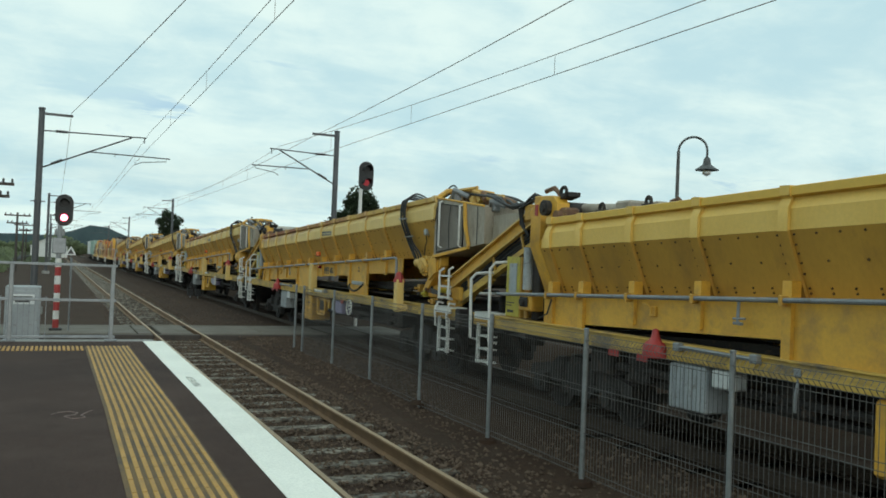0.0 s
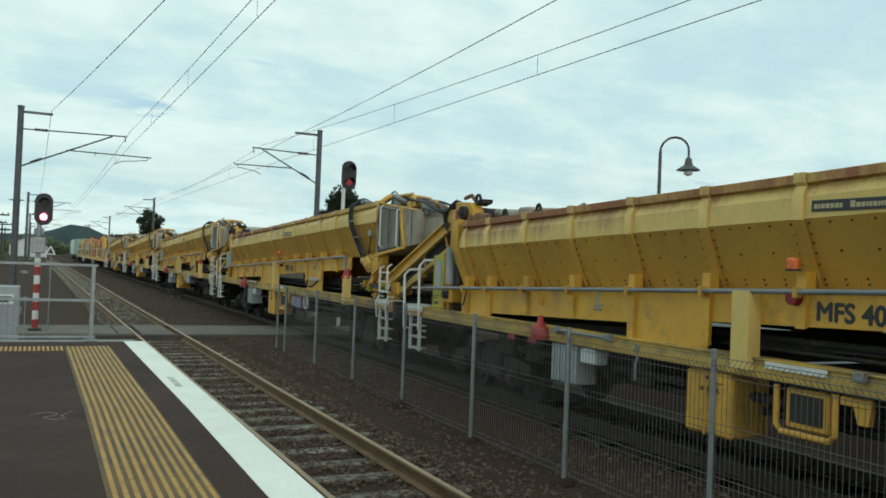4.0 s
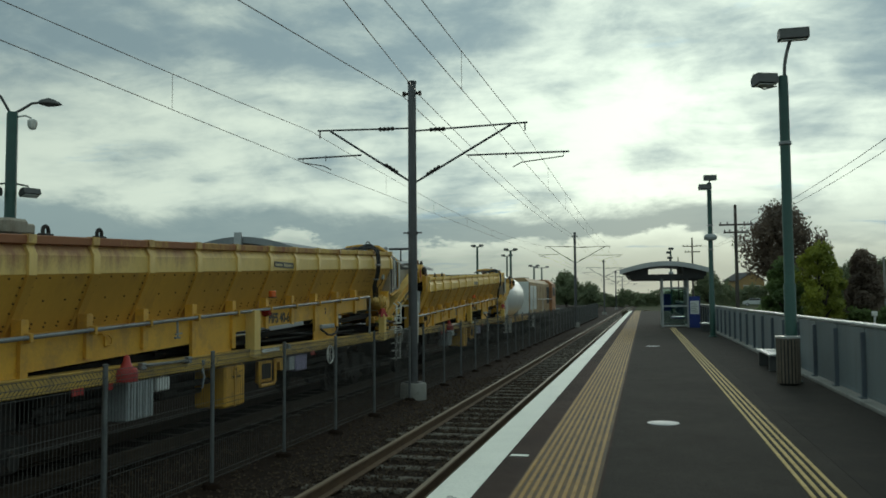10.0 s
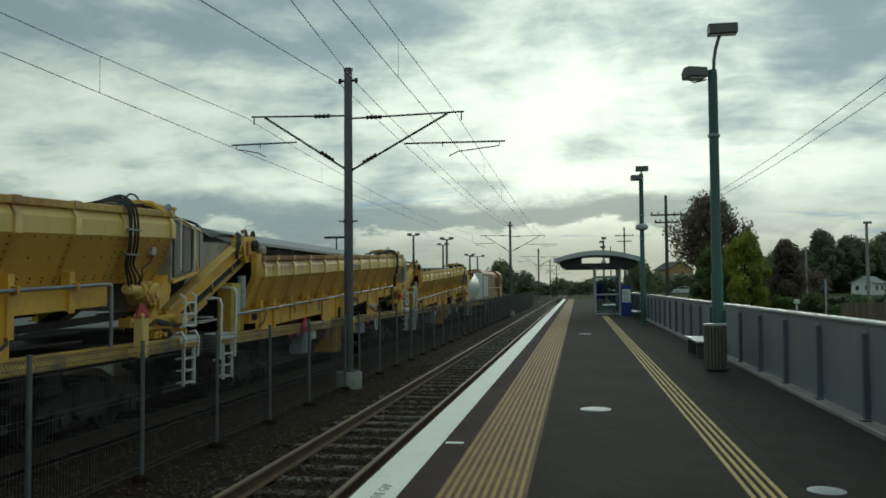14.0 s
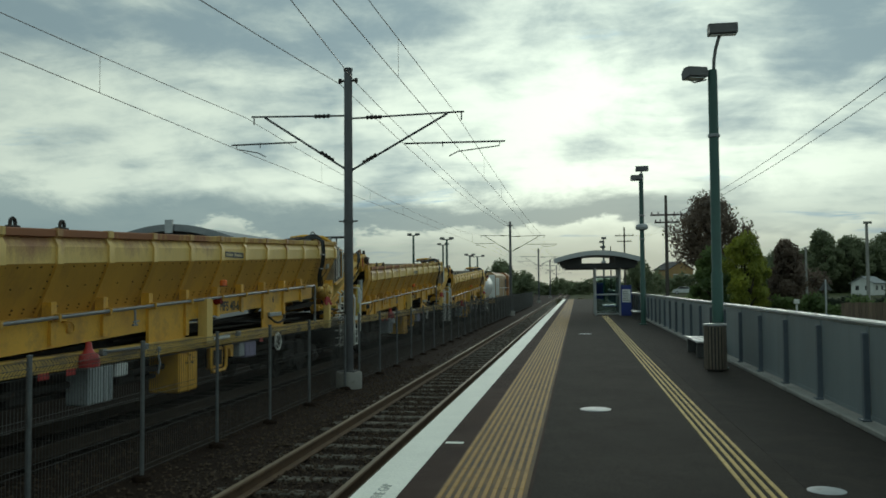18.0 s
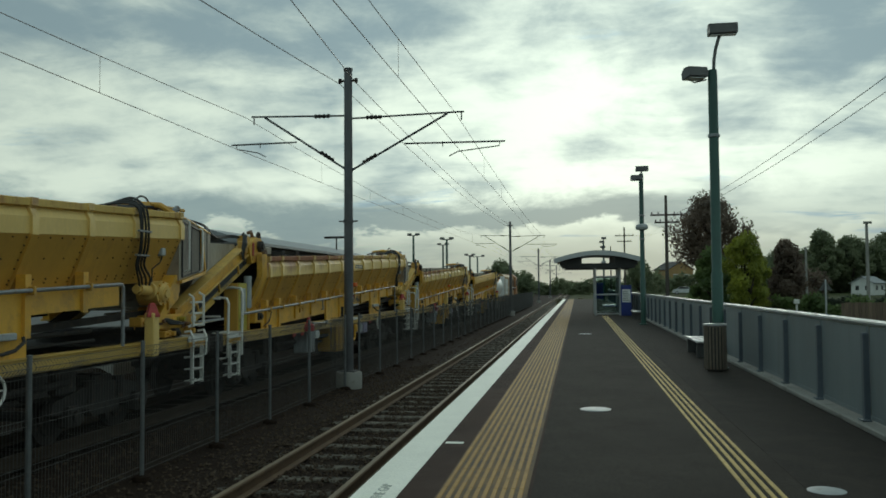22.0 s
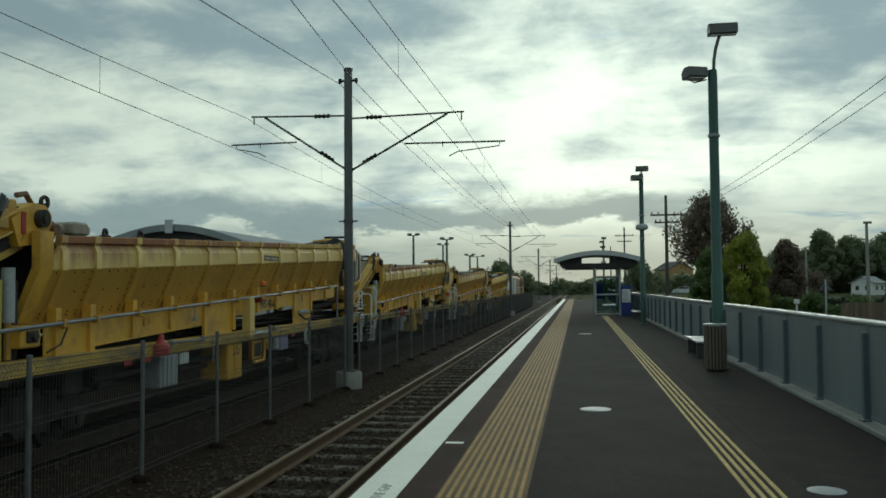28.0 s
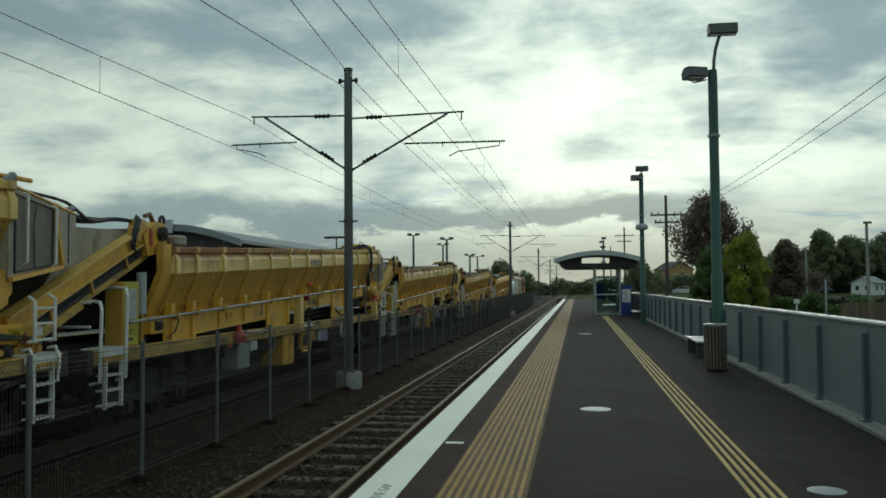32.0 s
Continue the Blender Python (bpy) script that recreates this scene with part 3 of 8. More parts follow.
# ---- geometry helpers ----
class Geo:
    """Gathers vertices and faces of one mesh."""

    def __init__(self):
        self.v, self.f = [], []

    def add(self, verts, faces):
        n = len(self.v)
        self.v += [tuple(p) for p in verts]
        self.f += [tuple(n + i for i in q) for q in faces]
        return self

    def box(self, x0, x1, y0, y1, z0, z1):
        return self.add([(x0, y0, z0), (x1, y0, z0), (x1, y1, z0), (x0, y1, z0), (x0, y0, z1), (x1, y0, z1), (x1, y1, z1), (x0, y1, z1)],
                        [(0, 3, 2, 1), (4, 5, 6, 7), (0, 1, 5, 4), (1, 2, 6, 5), (2, 3, 7, 6), (3, 0, 4, 7)])

    def rbox(self, x0, x1, y0, y1, z0, z1, b=0.01):
        """A box with all edges chamfered by b."""
        lo, hi, idx, vs = (x0, y0, z0), (x1, y1, z1), {}, []
        for s in [(i, j, k) for i in (0, 1) for j in (0, 1) for k in (0, 1)]:
            for ax in range(3):
                p = [((hi[c] if s[c] else lo[c]) + (0 if c == ax else (-b if s[c] else b))) for c in range(3)]
                idx[s, ax] = len(vs)
                vs.append(p)
        fs = []
        for ax in range(3):
            o = [c for c in range(3) if c != ax]
            for sg in (0, 1):
                q = []
                for a, c in ((0, 0), (1, 0), (1, 1), (0, 1)):
                    s = [0, 0, 0]
                    s[ax], s[o[0]], s[o[1]] = sg, a, c
                    q.append(idx[tuple(s), ax])
                fs.append(q)
            for a in (0, 1):
                for c in (0, 1):
                    q = []
                    for w, k in ((0, o[0]), (0, o[1]), (1, o[1]), (1, o[0])):
                        s = [0, 0, 0]
                        s[ax], s[o[0]], s[o[1]] = w, a, c
                        q.append(idx[tuple(s), k])
                    fs.append(q)
        for s in [(i, j, k) for i in (0, 1) for j in (0, 1) for k in (0, 1)]:
            fs.append([idx[s, 0], idx[s, 1], idx[s, 2]])
        return self.add(vs, fs)

    def prism(self, profile, axis, a, b):
        """A polygon of 2D points swept along an axis from a to b. For x the points are (y, z), for y (x, z), for z (x, y)."""
        def put(p, w):
            return {"x": (w, p[0], p[1]), "y": (p[0], w, p[1]), "z": (p[0], p[1], w)}[axis]
        n = len(profile)
        vs = [put(p, a) for p in profile] + [put(p, b) for p in profile]
        return self.add(vs, [tuple(range(n)), tuple(range(2 * n - 1, n - 1, -1))] + [(i, (i + 1) % n, n + (i + 1) % n, n + i) for i in range(n)])

    def cyl(self, p, q, r, seg=10, r2=None):
        p, q = Vector(p), Vector(q)
        d = (q - p).normalized()
        u = d.orthogonal().normalized()
        w = d.cross(u)
        r2 = r if r2 is None else r2
        vs = []
        for c, rad in ((p, r), (q, r2)):
            vs += [c + (u * math.cos(2 * math.pi * i / seg) + w * math.sin(2 * math.pi * i / seg)) * rad for i in range(seg)]
        return self.add(vs, [tuple(range(seg - 1, -1, -1)), tuple(range(seg, 2 * seg))] + [(i, (i + 1) % seg, seg + (i + 1) % seg, seg + i) for i in range(seg)])

    def tube(self, pts, r, seg=8):
        pts = [Vector(p) for p in pts]
        vs, up = [], None
        for i, p in enumerate(pts):
            d = (pts[min(i + 1, len(pts) - 1)] - pts[max(i - 1, 0)]).normalized()
            if up is None:
                up = d.orthogonal().normalized()
            up = (up - d * up.dot(d)).normalized()
            w = d.cross(up)
            rr = r[i] if isinstance(r, (list, tuple)) else r
            vs += [p + (up * math.cos(2 * math.pi * k / seg) + w * math.sin(2 * math.pi * k / seg)) * rr for k in range(seg)]
        fs = [tuple(range(seg - 1, -1, -1)), tuple(range(len(vs) - seg, len(vs)))]
        for i in range(len(pts) - 1):
            fs += [(i * seg + k, i * seg + (k + 1) % seg, (i + 1) * seg + (k + 1) % seg, (i + 1) * seg + k) for k in range(seg)]
        return self.add(vs, fs)

    def lathe(self, prof, seg=16, c=(0, 0, 0)):
        """A profile of (radius, height) turned round the vertical."""
        vs = [(c[0] + r * math.cos(2 * math.pi * k / seg), c[1] + r * math.sin(2 * math.pi * k / seg), c[2] + z) for r, z in prof for k in range(seg)]
        n = len(prof)
        fs = [tuple(range(seg - 1, -1, -1)), tuple(range((n - 1) * seg, n * seg))]
        for i in range(n - 1):
            fs += [(i * seg + k, i * seg + (k + 1) % seg, (i + 1) * seg + (k + 1) % seg, (i + 1) * seg + k) for k in range(seg)]
        return self.add(vs, fs)

    def mirror_x(self):
        n = len(self.v)
        self.v += [(-x, y, z) for x, y, z in self.v]
        self.f += [tuple(n + i for i in reversed(q)) for q in self.f]
        return self

    def mesh(self, name, mat, smooth=True):
        me = bpy.data.meshes.new(name)
        me.from_pydata(self.v, [], self.f)
        if len(self.f) < 6000:
            bm = bmesh.new()
            bm.from_mesh(me)
            bmesh.ops.recalc_face_normals(bm, faces=bm.faces)
            bm.to_mesh(me)
            bm.free()
        if smooth:
            me.shade_smooth()
            me.set_sharp_from_angle(angle=radians(35))
        me.materials.append(mat)
        return me


def arc(c, r, a0, a1, n, plane="yz", w=0.0):
    """Points on an arc in a plane; angles in degrees."""
    out = []
    for i in range(n + 1):
        a = radians(a0 + (a1 - a0) * i / n)
        u, v = c[0] + r * math.cos(a), c[1] + r * math.sin(a)
        out.append({"yz": (w, u, v), "xz": (u, w, v), "xy": (u, v, w)}[plane])
    return out


def smooth_line(pts, n=5):
    """A soft curve through the points."""
    p = [Vector(v) for v in pts]
    p = [p[0] * 2 - p[1]] + p + [p[-1] * 2 - p[-2]]
    out = []
    for i in range(1, len(p) - 2):
        for k in range(n):
            t = k / n
            out.append(0.5 * (2 * p[i] + (p[i + 1] - p[i - 1]) * t + (2 * p[i - 1] - 5 * p[i] + 4 * p[i + 1] - p[i + 2]) * t * t + (3 * p[i] - p[i - 1] - 3 * p[i + 1] + p[i + 2]) * t ** 3))
    return out + [p[-2]]


def part(name, geo, mat, parent=None, label="", loc=None):
    """Links a Geo (or a ready mesh) as one mesh object under a thing or a part."""
    me = geo if isinstance(geo, bpy.types.Mesh) else geo.mesh(name, mat)
    ob = new(name, me)
    if parent is not None:
        ob.parent = parent
    if loc:
        ob.location = loc
    return tagged(ob, label)


def thing(name, label, category, m=None, group="", kind=""):
    e = new(name)
    e.empty_display_size = 0.2
    if m is not None:
        e.matrix_world = m
    return tagged(e, label, category, group, kind)


def lettering(name, text, size, mat, parent, m, label="", bold=0.0):
    """Raised lettering in the built-in font, as a mesh."""
    cu = bpy.data.curves.new(name, "FONT")
    cu.body, cu.size, cu.extrude = text, size, 0.002
    cu.align_x, cu.align_y = "CENTER", "CENTER"
    tmp = new("tmp", cu)
    me = bpy.data.meshes.new_from_object(tmp.evaluated_get(bpy.context.evaluated_depsgraph_get()))
    bpy.data.objects.remove(tmp)
    if bold:
        src = me
        vs = [v.co.copy() for v in src.vertices]
        fs = [tuple(p.vertices) for p in src.polygons]
        n, av, af = len(vs), [], []
        for k, (dx, dy) in enumerate(((0, 0), (bold, 0), (-bold, 0), (0, bold), (0, -bold))):
            av += [(v.x + dx, v.y + dy, v.z + 0.0001 * k) for v in vs]
            af += [tuple(i + k * n for i in f) for f in fs]
        me = bpy.data.meshes.new(name)
        me.from_pydata(av, [], af)
    me.materials.clear()
    me.materials.append(mat)
    ob = new(name, me)
    ob.parent = parent
    ob.matrix_local = m
    return tagged(ob, label)


# ---- ground and railway ----
RAIL = -0.65                      # top of rails; the platform surface is z = 0
TRACK1, TRACK2 = -2.98, -7.60     # centre lines
EDGE, PLAT_N, PLAT_S = -1.53, 90.0, -14.0
GROUND = -0.86


def build_ground():
    g = Geo()
    xs = [-2500, -400, -60, -12, -10.2, -9.2, -6.0, -4.9, -4.4, -1.6, 3.2, 6, 12, 60, 400, 2500]
    # beyond the far track the ground is raised to block light under the train
    zs = [-3, -1.0, -0.15, -0.12, -0.30, -0.84, -0.84, -0.92, -0.84, -0.84, -0.70, -0.35, -0.25, -0.6, -1.5, -3]
    ys = [-3500, -600, -120, -60, -30, -15, -9, 0, 15, 30, 60, 120, 600, 3500]
    n = len(xs)
    # level with the sleepers where the foot crossing meets the fence
    g.add([(x, y, max(z, -0.72) if -60 <= y <= -15 and -6.5 < x < -4.4 else z) for y in ys for x, z in zip(xs, zs)],
          [(j * n + i, j * n + i + 1, (j + 1) * n + i + 1, (j + 1) * n + i) for j in range(len(ys) - 1) for i in range(n - 1)])
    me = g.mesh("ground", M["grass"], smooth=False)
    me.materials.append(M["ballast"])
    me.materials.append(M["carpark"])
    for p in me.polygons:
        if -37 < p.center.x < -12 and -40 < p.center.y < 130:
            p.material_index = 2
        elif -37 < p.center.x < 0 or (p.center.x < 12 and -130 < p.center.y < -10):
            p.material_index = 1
    ob = new("ground", me)
    tagged(ob, "dusty brown ballast between the tracks with rough grass beyond", "ground", kind="structure")


def fall(y):
    """Lowers the far track gently towards the north, to fit the camera's view."""
    return 0.0022 * min(max(y, 0.0), 110.0)


def rail_profile(xc):
    """Flat-bottom rail, as (x, z) points."""
    h = [(-0.065, -0.16), (-0.065, -0.145), (-0.012, -0.125), (-0.010, -0.045), (-0.035, -0.035), (-0.036, -0.008), (-0.028, 0.0)]
    return [(xc + x, RAIL + z) for x, z in h] + [(xc - x, RAIL + z) for x, z in reversed(h)]


def track(name, xc, y0, y1, label, shiny):
    t = thing(name, label, "railway track", kind="structure")
    for s in (-1, 1):
        x = xc + s * 0.57
        rail, top = Geo(), Geo()
        for a, b in ((y0, 0.0), (0.0, 110.0), (110.0, y1)):
            rail.prism(rail_profile(x), "y", a, b)
            top.box(x - 0.027, x + 0.027, a, b, RAIL - 0.003, RAIL + 0.003)
        if not shiny:
            for g in (rail, top):
                g.v = [(px, py, pz - fall(py)) for px, py, pz in g.v]
        r = part("rail", rail, M["rail_side"] if shiny else M["shaded_rail"], t, "rust-brown steel rail")
        part("rail_head", top, M["rail_top"] if shiny else M["shaded_rail"], r, "worn running surface")
    return t


build_ground()
track_near = track("railway_track_1", TRACK1, -400, 420, "single rusty narrow-gauge track beside the platform", True)
track_far = track("railway_track_2", TRACK2, -400, 420, "brown track coloured dark for the shade under the yellow work train", False)


# ---- platform ----
def shift(y):
    """Bends the platform's near end slightly towards the track, to fit the camera's view."""
    return -0.11 * min(1.0, max(0.0, (4.0 - y) / 12.0))


def strip(g, x0, x1, y0, y1, prof):
    """A long strip that follows the edge; prof maps (x0, x1) to (x, z) points."""
    ys = [y0] + [v for v in (-8.0, -4.0, 0.0, 4.0) if y0 < v < y1] + [y1]
    p = prof(x0, x1)
    n = len(p)
    vs = [(x + shift(y), y, z) for y in ys for x, z in p]
    fs = [tuple(range(n)), tuple(range(len(vs) - 1, len(vs) - n - 1, -1))]
    for k in range(len(ys) - 1):
        fs += [(k * n + i, k * n + (i + 1) % n, (k + 1) * n + (i + 1) % n, (k + 1) * n + i) for i in range(n)]
    return g.add(vs, fs)


def flat(z0, z1, b=0.0):
    return lambda a, c: [(a, z0), (c, z0), (c, z1 - b), (c - b, z1), (a + b, z1), (a, z1 - b)] if b else [(a, z0), (c, z0), (c, z1), (a, z1)]


def build_platform():
    s = part("platform_surface", strip(Geo(), EDGE + 0.02, 3.05, PLAT_S, PLAT_N, flat(-0.12, 0.0)), M["asphalt"])
    tagged(s, "dark worn asphalt platform surface", "platform", kind="structure")
    r = part("platform_relaid", Geo().box(-0.33, 2.66, 1.2, PLAT_N - 0.5, -0.02, 0.003), M["asphalt_grey"])
    tagged(r, "separate brown-grey asphalt sheet over the middle of the platform", "platform", kind="structure")
    r = part("platform_patch", Geo().prism([(1.52, 3.2), (2.66, 3.0), (2.66, PLAT_N - 0.5), (1.52, PLAT_N - 0.5)], "z", -0.02, 0.0055), M["asphalt_dark"])
    tagged(r, "darker strip of patched asphalt beside the fence", "platform", kind="structure")
    w = part("platform_wall", strip(Geo(), EDGE + 0.10, 3.0, PLAT_S + 0.1, PLAT_N, flat(-1.1, -0.12)), M["concrete"])
    tagged(w, "concrete platform face below the coping", "platform wall", kind="structure")
    c = part("platform_coping", strip(Geo(), EDGE, EDGE + 0.30, PLAT_S, PLAT_N, flat(-0.16, 0.002, 0.012)), M["concrete"])
    tagged(c, "concrete coping along the platform edge", "coping", kind="structure")
    l = part("edge_line", strip(Geo(), EDGE + 0.012, -1.215, PLAT_S + 0.01, PLAT_N, flat(0.002, 0.006)), M["white_line"])
    tagged(l, "wide worn white line along the platform edge", "edge line", kind="structure")
    # warning strips: ten raised bars, four bars further back
    for nm, x0, x1, n, y0, lab in (("tactile_strip_1", -0.95, -0.36, 10, PLAT_S + 0.7, "wide yellow ribbed warning strip along the platform edge"),
                                   ("tactile_strip_2", 1.10, 1.37, 4, 1.0, "narrow yellow ribbed guide strip leading to the shelter")):
        t = thing(nm, lab, "tactile strip", kind="structure")
        y1 = PLAT_N if n == 10 else 40.0
        pitch = (x1 - x0) / n
        if n == 10:
            part("base_strip", strip(Geo(), x0 - 0.01, x1 + 0.005, y0, y1, flat(0.0, 0.0035)), M["tactile_base"], t, "worn dark orange base")
        for i in range(n):
            x = x0 + i * pitch
            wide = pitch * (0.60 if n == 10 else 0.55)
            bar, y = Geo(), y0
            while y < y1:
                # laid as 0.3 m lengths with open joints near by, in one run further off
                far = (y > 16.0 or y < -11.5) if n == 10 else y > 24.0
                e = min(y1, y + 0.288) if not far else (min(y1, -11.5) if y < -11.5 else y1)
                strip(bar, x, x + wide, y, e, lambda a, c: [(a, 0.0), (a + 0.006, 0.008), (c - 0.004, 0.008), (c, 0.0)])
                y = e + 0.012
            part("bar", bar, M["tactile" if n == 10 else "guide"], t)
    t = thing("tactile_strip_3", "yellow ribbed warning strip across the end of the platform", "tactile strip", kind="structure")
    bar = Geo().prism([(0, 0.0), (0.006, 0.008), (0.031, 0.008), (0.036, 0.0)], "y", PLAT_S + 0.70, PLAT_S + 1.25).mesh("bar", M["tactile"])
    x = -0.44
    while x < 2.6:
        part("bar", bar, None, t, loc=(x, 0, 0))
        x += 0.058
    # inspection covers
    for nm, p, r in (("inspection_cover", (0.18, 9.80), 0.175), ("inspection_cover", (1.64, 6.12), 0.125), ("inspection_cover", (0.20, 25.0), 0.19)):
        t = part(nm, Geo().lathe([(r, 0.0), (r, 0.006), (r - 0.01, 0.009), (0.01, 0.009)], 28, (*p, 0)), M["box_grey"])
        tagged(t, "pale round metal inspection cover in the asphalt", "inspection cover")
    # worn patch of small lettering on the line
    for y, s in ((5.57, 1), (-9.55, -1)):
        o = lettering("edge_lettering", "MIND THE GAP", 0.105, M["faded_grey"], None, pose(-1.34 + shift(y), y, 0.0075, 0, 0, 90 if s > 0 else -90), "faded grey stencilled warning on the white line")
        tagged(o, category="lettering", kind="structure")
    # chalk scribble
    pts = [(-0.04, -7.83), (-0.10, -7.93), (-0.18, -7.96), (-0.25, -7.90), (-0.22, -7.80), (-0.14, -7.74), (-0.20, -7.62), (-0.30, -7.66), (-0.27, -7.78), (-0.33, -7.92), (-0.37, -7.99)]
    k = part("chalk_mark", Geo().tube([(x, y, 0.0015) for x, y in pts], 0.006, 5), M["chalk"])
    tagged(k, "faint pinkish chalk scribble on the asphalt", "chalk mark", kind="structure")
    m = part("edge_mark", Geo().box(-1.19, -1.03, 7.55, 7.63, 0.001, 0.005), M["white_line"])
    tagged(m, "short white paint mark by the edge line", "paint mark", kind="structure")


M["faded_grey"] = material("faded_stencil_grey", (0.40, 0.40, 0.37), (0.55, 0.54, 0.50), 0.8, s1=6, s2=60, bump=0.05)
M["chalk"] = material("pink_chalk", (0.24, 0.17, 0.15), (0.14, 0.10, 0.09), 0.9, s1=8, s2=90, bump=0.1)
build_platform()


# ---- weldmesh fence between the tracks ----
def build_fence():
    fence = thing("mesh_fence", "galvanised weldmesh fence with round posts between the tracks", "fence", kind="structure")
    post = Geo().cyl((0, 0, GROUND - 0.02), (0, 0, 0.76), 0.026, 10).lathe([(0.031, 0.0), (0.031, 0.012), (0.0, 0.022)], 10, (0, 0, 0.76)).mesh("post", M["fence_galv"])
    foot = Geo().lathe([(0.13, -0.03), (0.11, 0.02), (0.05, 0.035)], 10, (0, 0, GROUND)).mesh("footing", M["ballast"])
    w, step = 0.0019, 2.145
    g = Geo()
    n = 40
    for i in range(1, n):
        y = i * step / n
        g.box(-w, w, y - w, y + w, -0.80, 0.60)
        # rolled top edge
        g.add([(-w, y - w, 0.60), (w, y - w, 0.60), (w, y + w, 0.60), (-w, y + w, 0.60), (0.045, y - w, 0.655), (0.049, y - w, 0.652), (0.049, y + w, 0.652), (0.045, y + w, 0.655)],
              [(0, 1, 5, 4), (1, 2, 6, 5), (2, 3, 7, 6), (3, 0, 4, 7)])
        g.add([(0.045, y - w, 0.655), (0.049, y - w, 0.652), (0.049, y + w, 0.652), (0.045, y + w, 0.655), (-0.002, y - w, 0.71), (0.002, y - w, 0.713), (0.002, y + w, 0.713), (-0.002, y + w, 0.71)],
              [(0, 1, 5, 4), (1, 2, 6, 5), (2, 3, 7, 6), (3, 0, 4, 7)])
    for z in (-0.78, -0.72, -0.34, -0.28, 0.10, 0.16, 0.555, 0.60, 0.71):
        g.box(-0.0028, 0.0028, 0.02, step - 0.02, z - 0.0028, z + 0.0028)
    g.box(0.043, 0.050, 0.02, step - 0.02, 0.650, 0.656)
    wire = g.mesh("wire_panel", M["fence_wire"], smooth=False)
    ys = [-18.78, -16.5, -14.25, -12.0] + [-9.72 + step * k for k in range(13)] + [18.6] + [19.85 + step * k for k in range(38)]
    for y, nxt in zip(ys, ys[1:]):
        part("post", post, None, fence, loc=(-5.2, y, 0))
        part("footing", foot, None, fence, loc=(-5.2, y, 0.0 if y > -10 else 0.12))
        p = part("wire_panel", wire, None, fence, loc=(-5.2 if y != 18.6 else -5.55, y, 0))
        p.scale = (1, (nxt - y) / step, 1)
    part("post", post, None, fence, loc=(-5.2, ys[-1], 0))
    part("post", post, None, fence, loc=(-5.25, -19.64, 0))


build_fence()


# ---- overhead line ----
def bracket(mast, s, reach, drop, z_top, z_low, z_reg, x_reg0):
    """One hinged cantilever: top tie, strut, registration tube and steady arm. s: side."""
    b = part("top_tie", Geo().tube([(0, 0, z_top), (s * reach, 0, z_top + 0.06)], 0.022), M["mast"], mast)
    part("insulator", Geo().lathe([(0.03, -0.2), (0.055, -0.16), (0.03, -0.12), (0.055, -0.06), (0.03, -0.02), (0.055, 0.04), (0.03, 0.08), (0.055, 0.14), (0.03, 0.18)], 10).mesh("insulator", M["dark"]), None, b)
    i = b.children[0]
    i.matrix_local = pose(s * 0.62, 0, z_top + 0.012, 0, 90, 0)
    st = part("strut", Geo().tube([(s * 0.08, 0, z_low), (s * reach * 0.86, 0, z_top + 0.03)], 0.026), M["mast"], mast)
    i = part("insulator", Geo().lathe([(0.03, -0.2), (0.055, -0.16), (0.03, -0.12), (0.055, -0.06), (0.03, -0.02), (0.055, 0.04), (0.03, 0.08), (0.055, 0.14), (0.03, 0.18)], 10), M["dark"], st)
    a = math.degrees(math.atan2(z_top - z_low, reach * 0.8))
    i.matrix_local = pose(s * 0.52, 0, z_low + 0.47 * (z_top - z_low) / (reach * 0.8), 0, s * (90 - a), 0)
    part("registration_tube", Geo().tube([(s * x_reg0, 0, z_reg), (s * (reach + drop), 0, z_reg - 0.02)], 0.020), M["mast"], mast)
    part("steady_arm", Geo().tube([(s * (reach + drop - 0.12), 0, z_reg - 0.02), (s * (reach + drop - 0.13), 0, z_reg - 0.12), (s * (reach - 0.15), 0, z_reg - 0.22), (s * (reach - 0.35), 0, z_reg - 0.32)], 0.013, 6), M["mast"], mast)
    part("clamp", Geo().tube([(s * (reach - 0.06), 0, z_top + 0.06), (s * (reach - 0.06), 0, z_top - 0.13)], 0.018, 6), M["mast"], mast)
    part("clamp", Geo().tube([(s * (x_reg0 + 0.9), 0, z_reg + 0.02), (s * (x_reg0 + 0.9), 0, z_reg - 0.1)], 0.013, 6), M["mast"], mast)


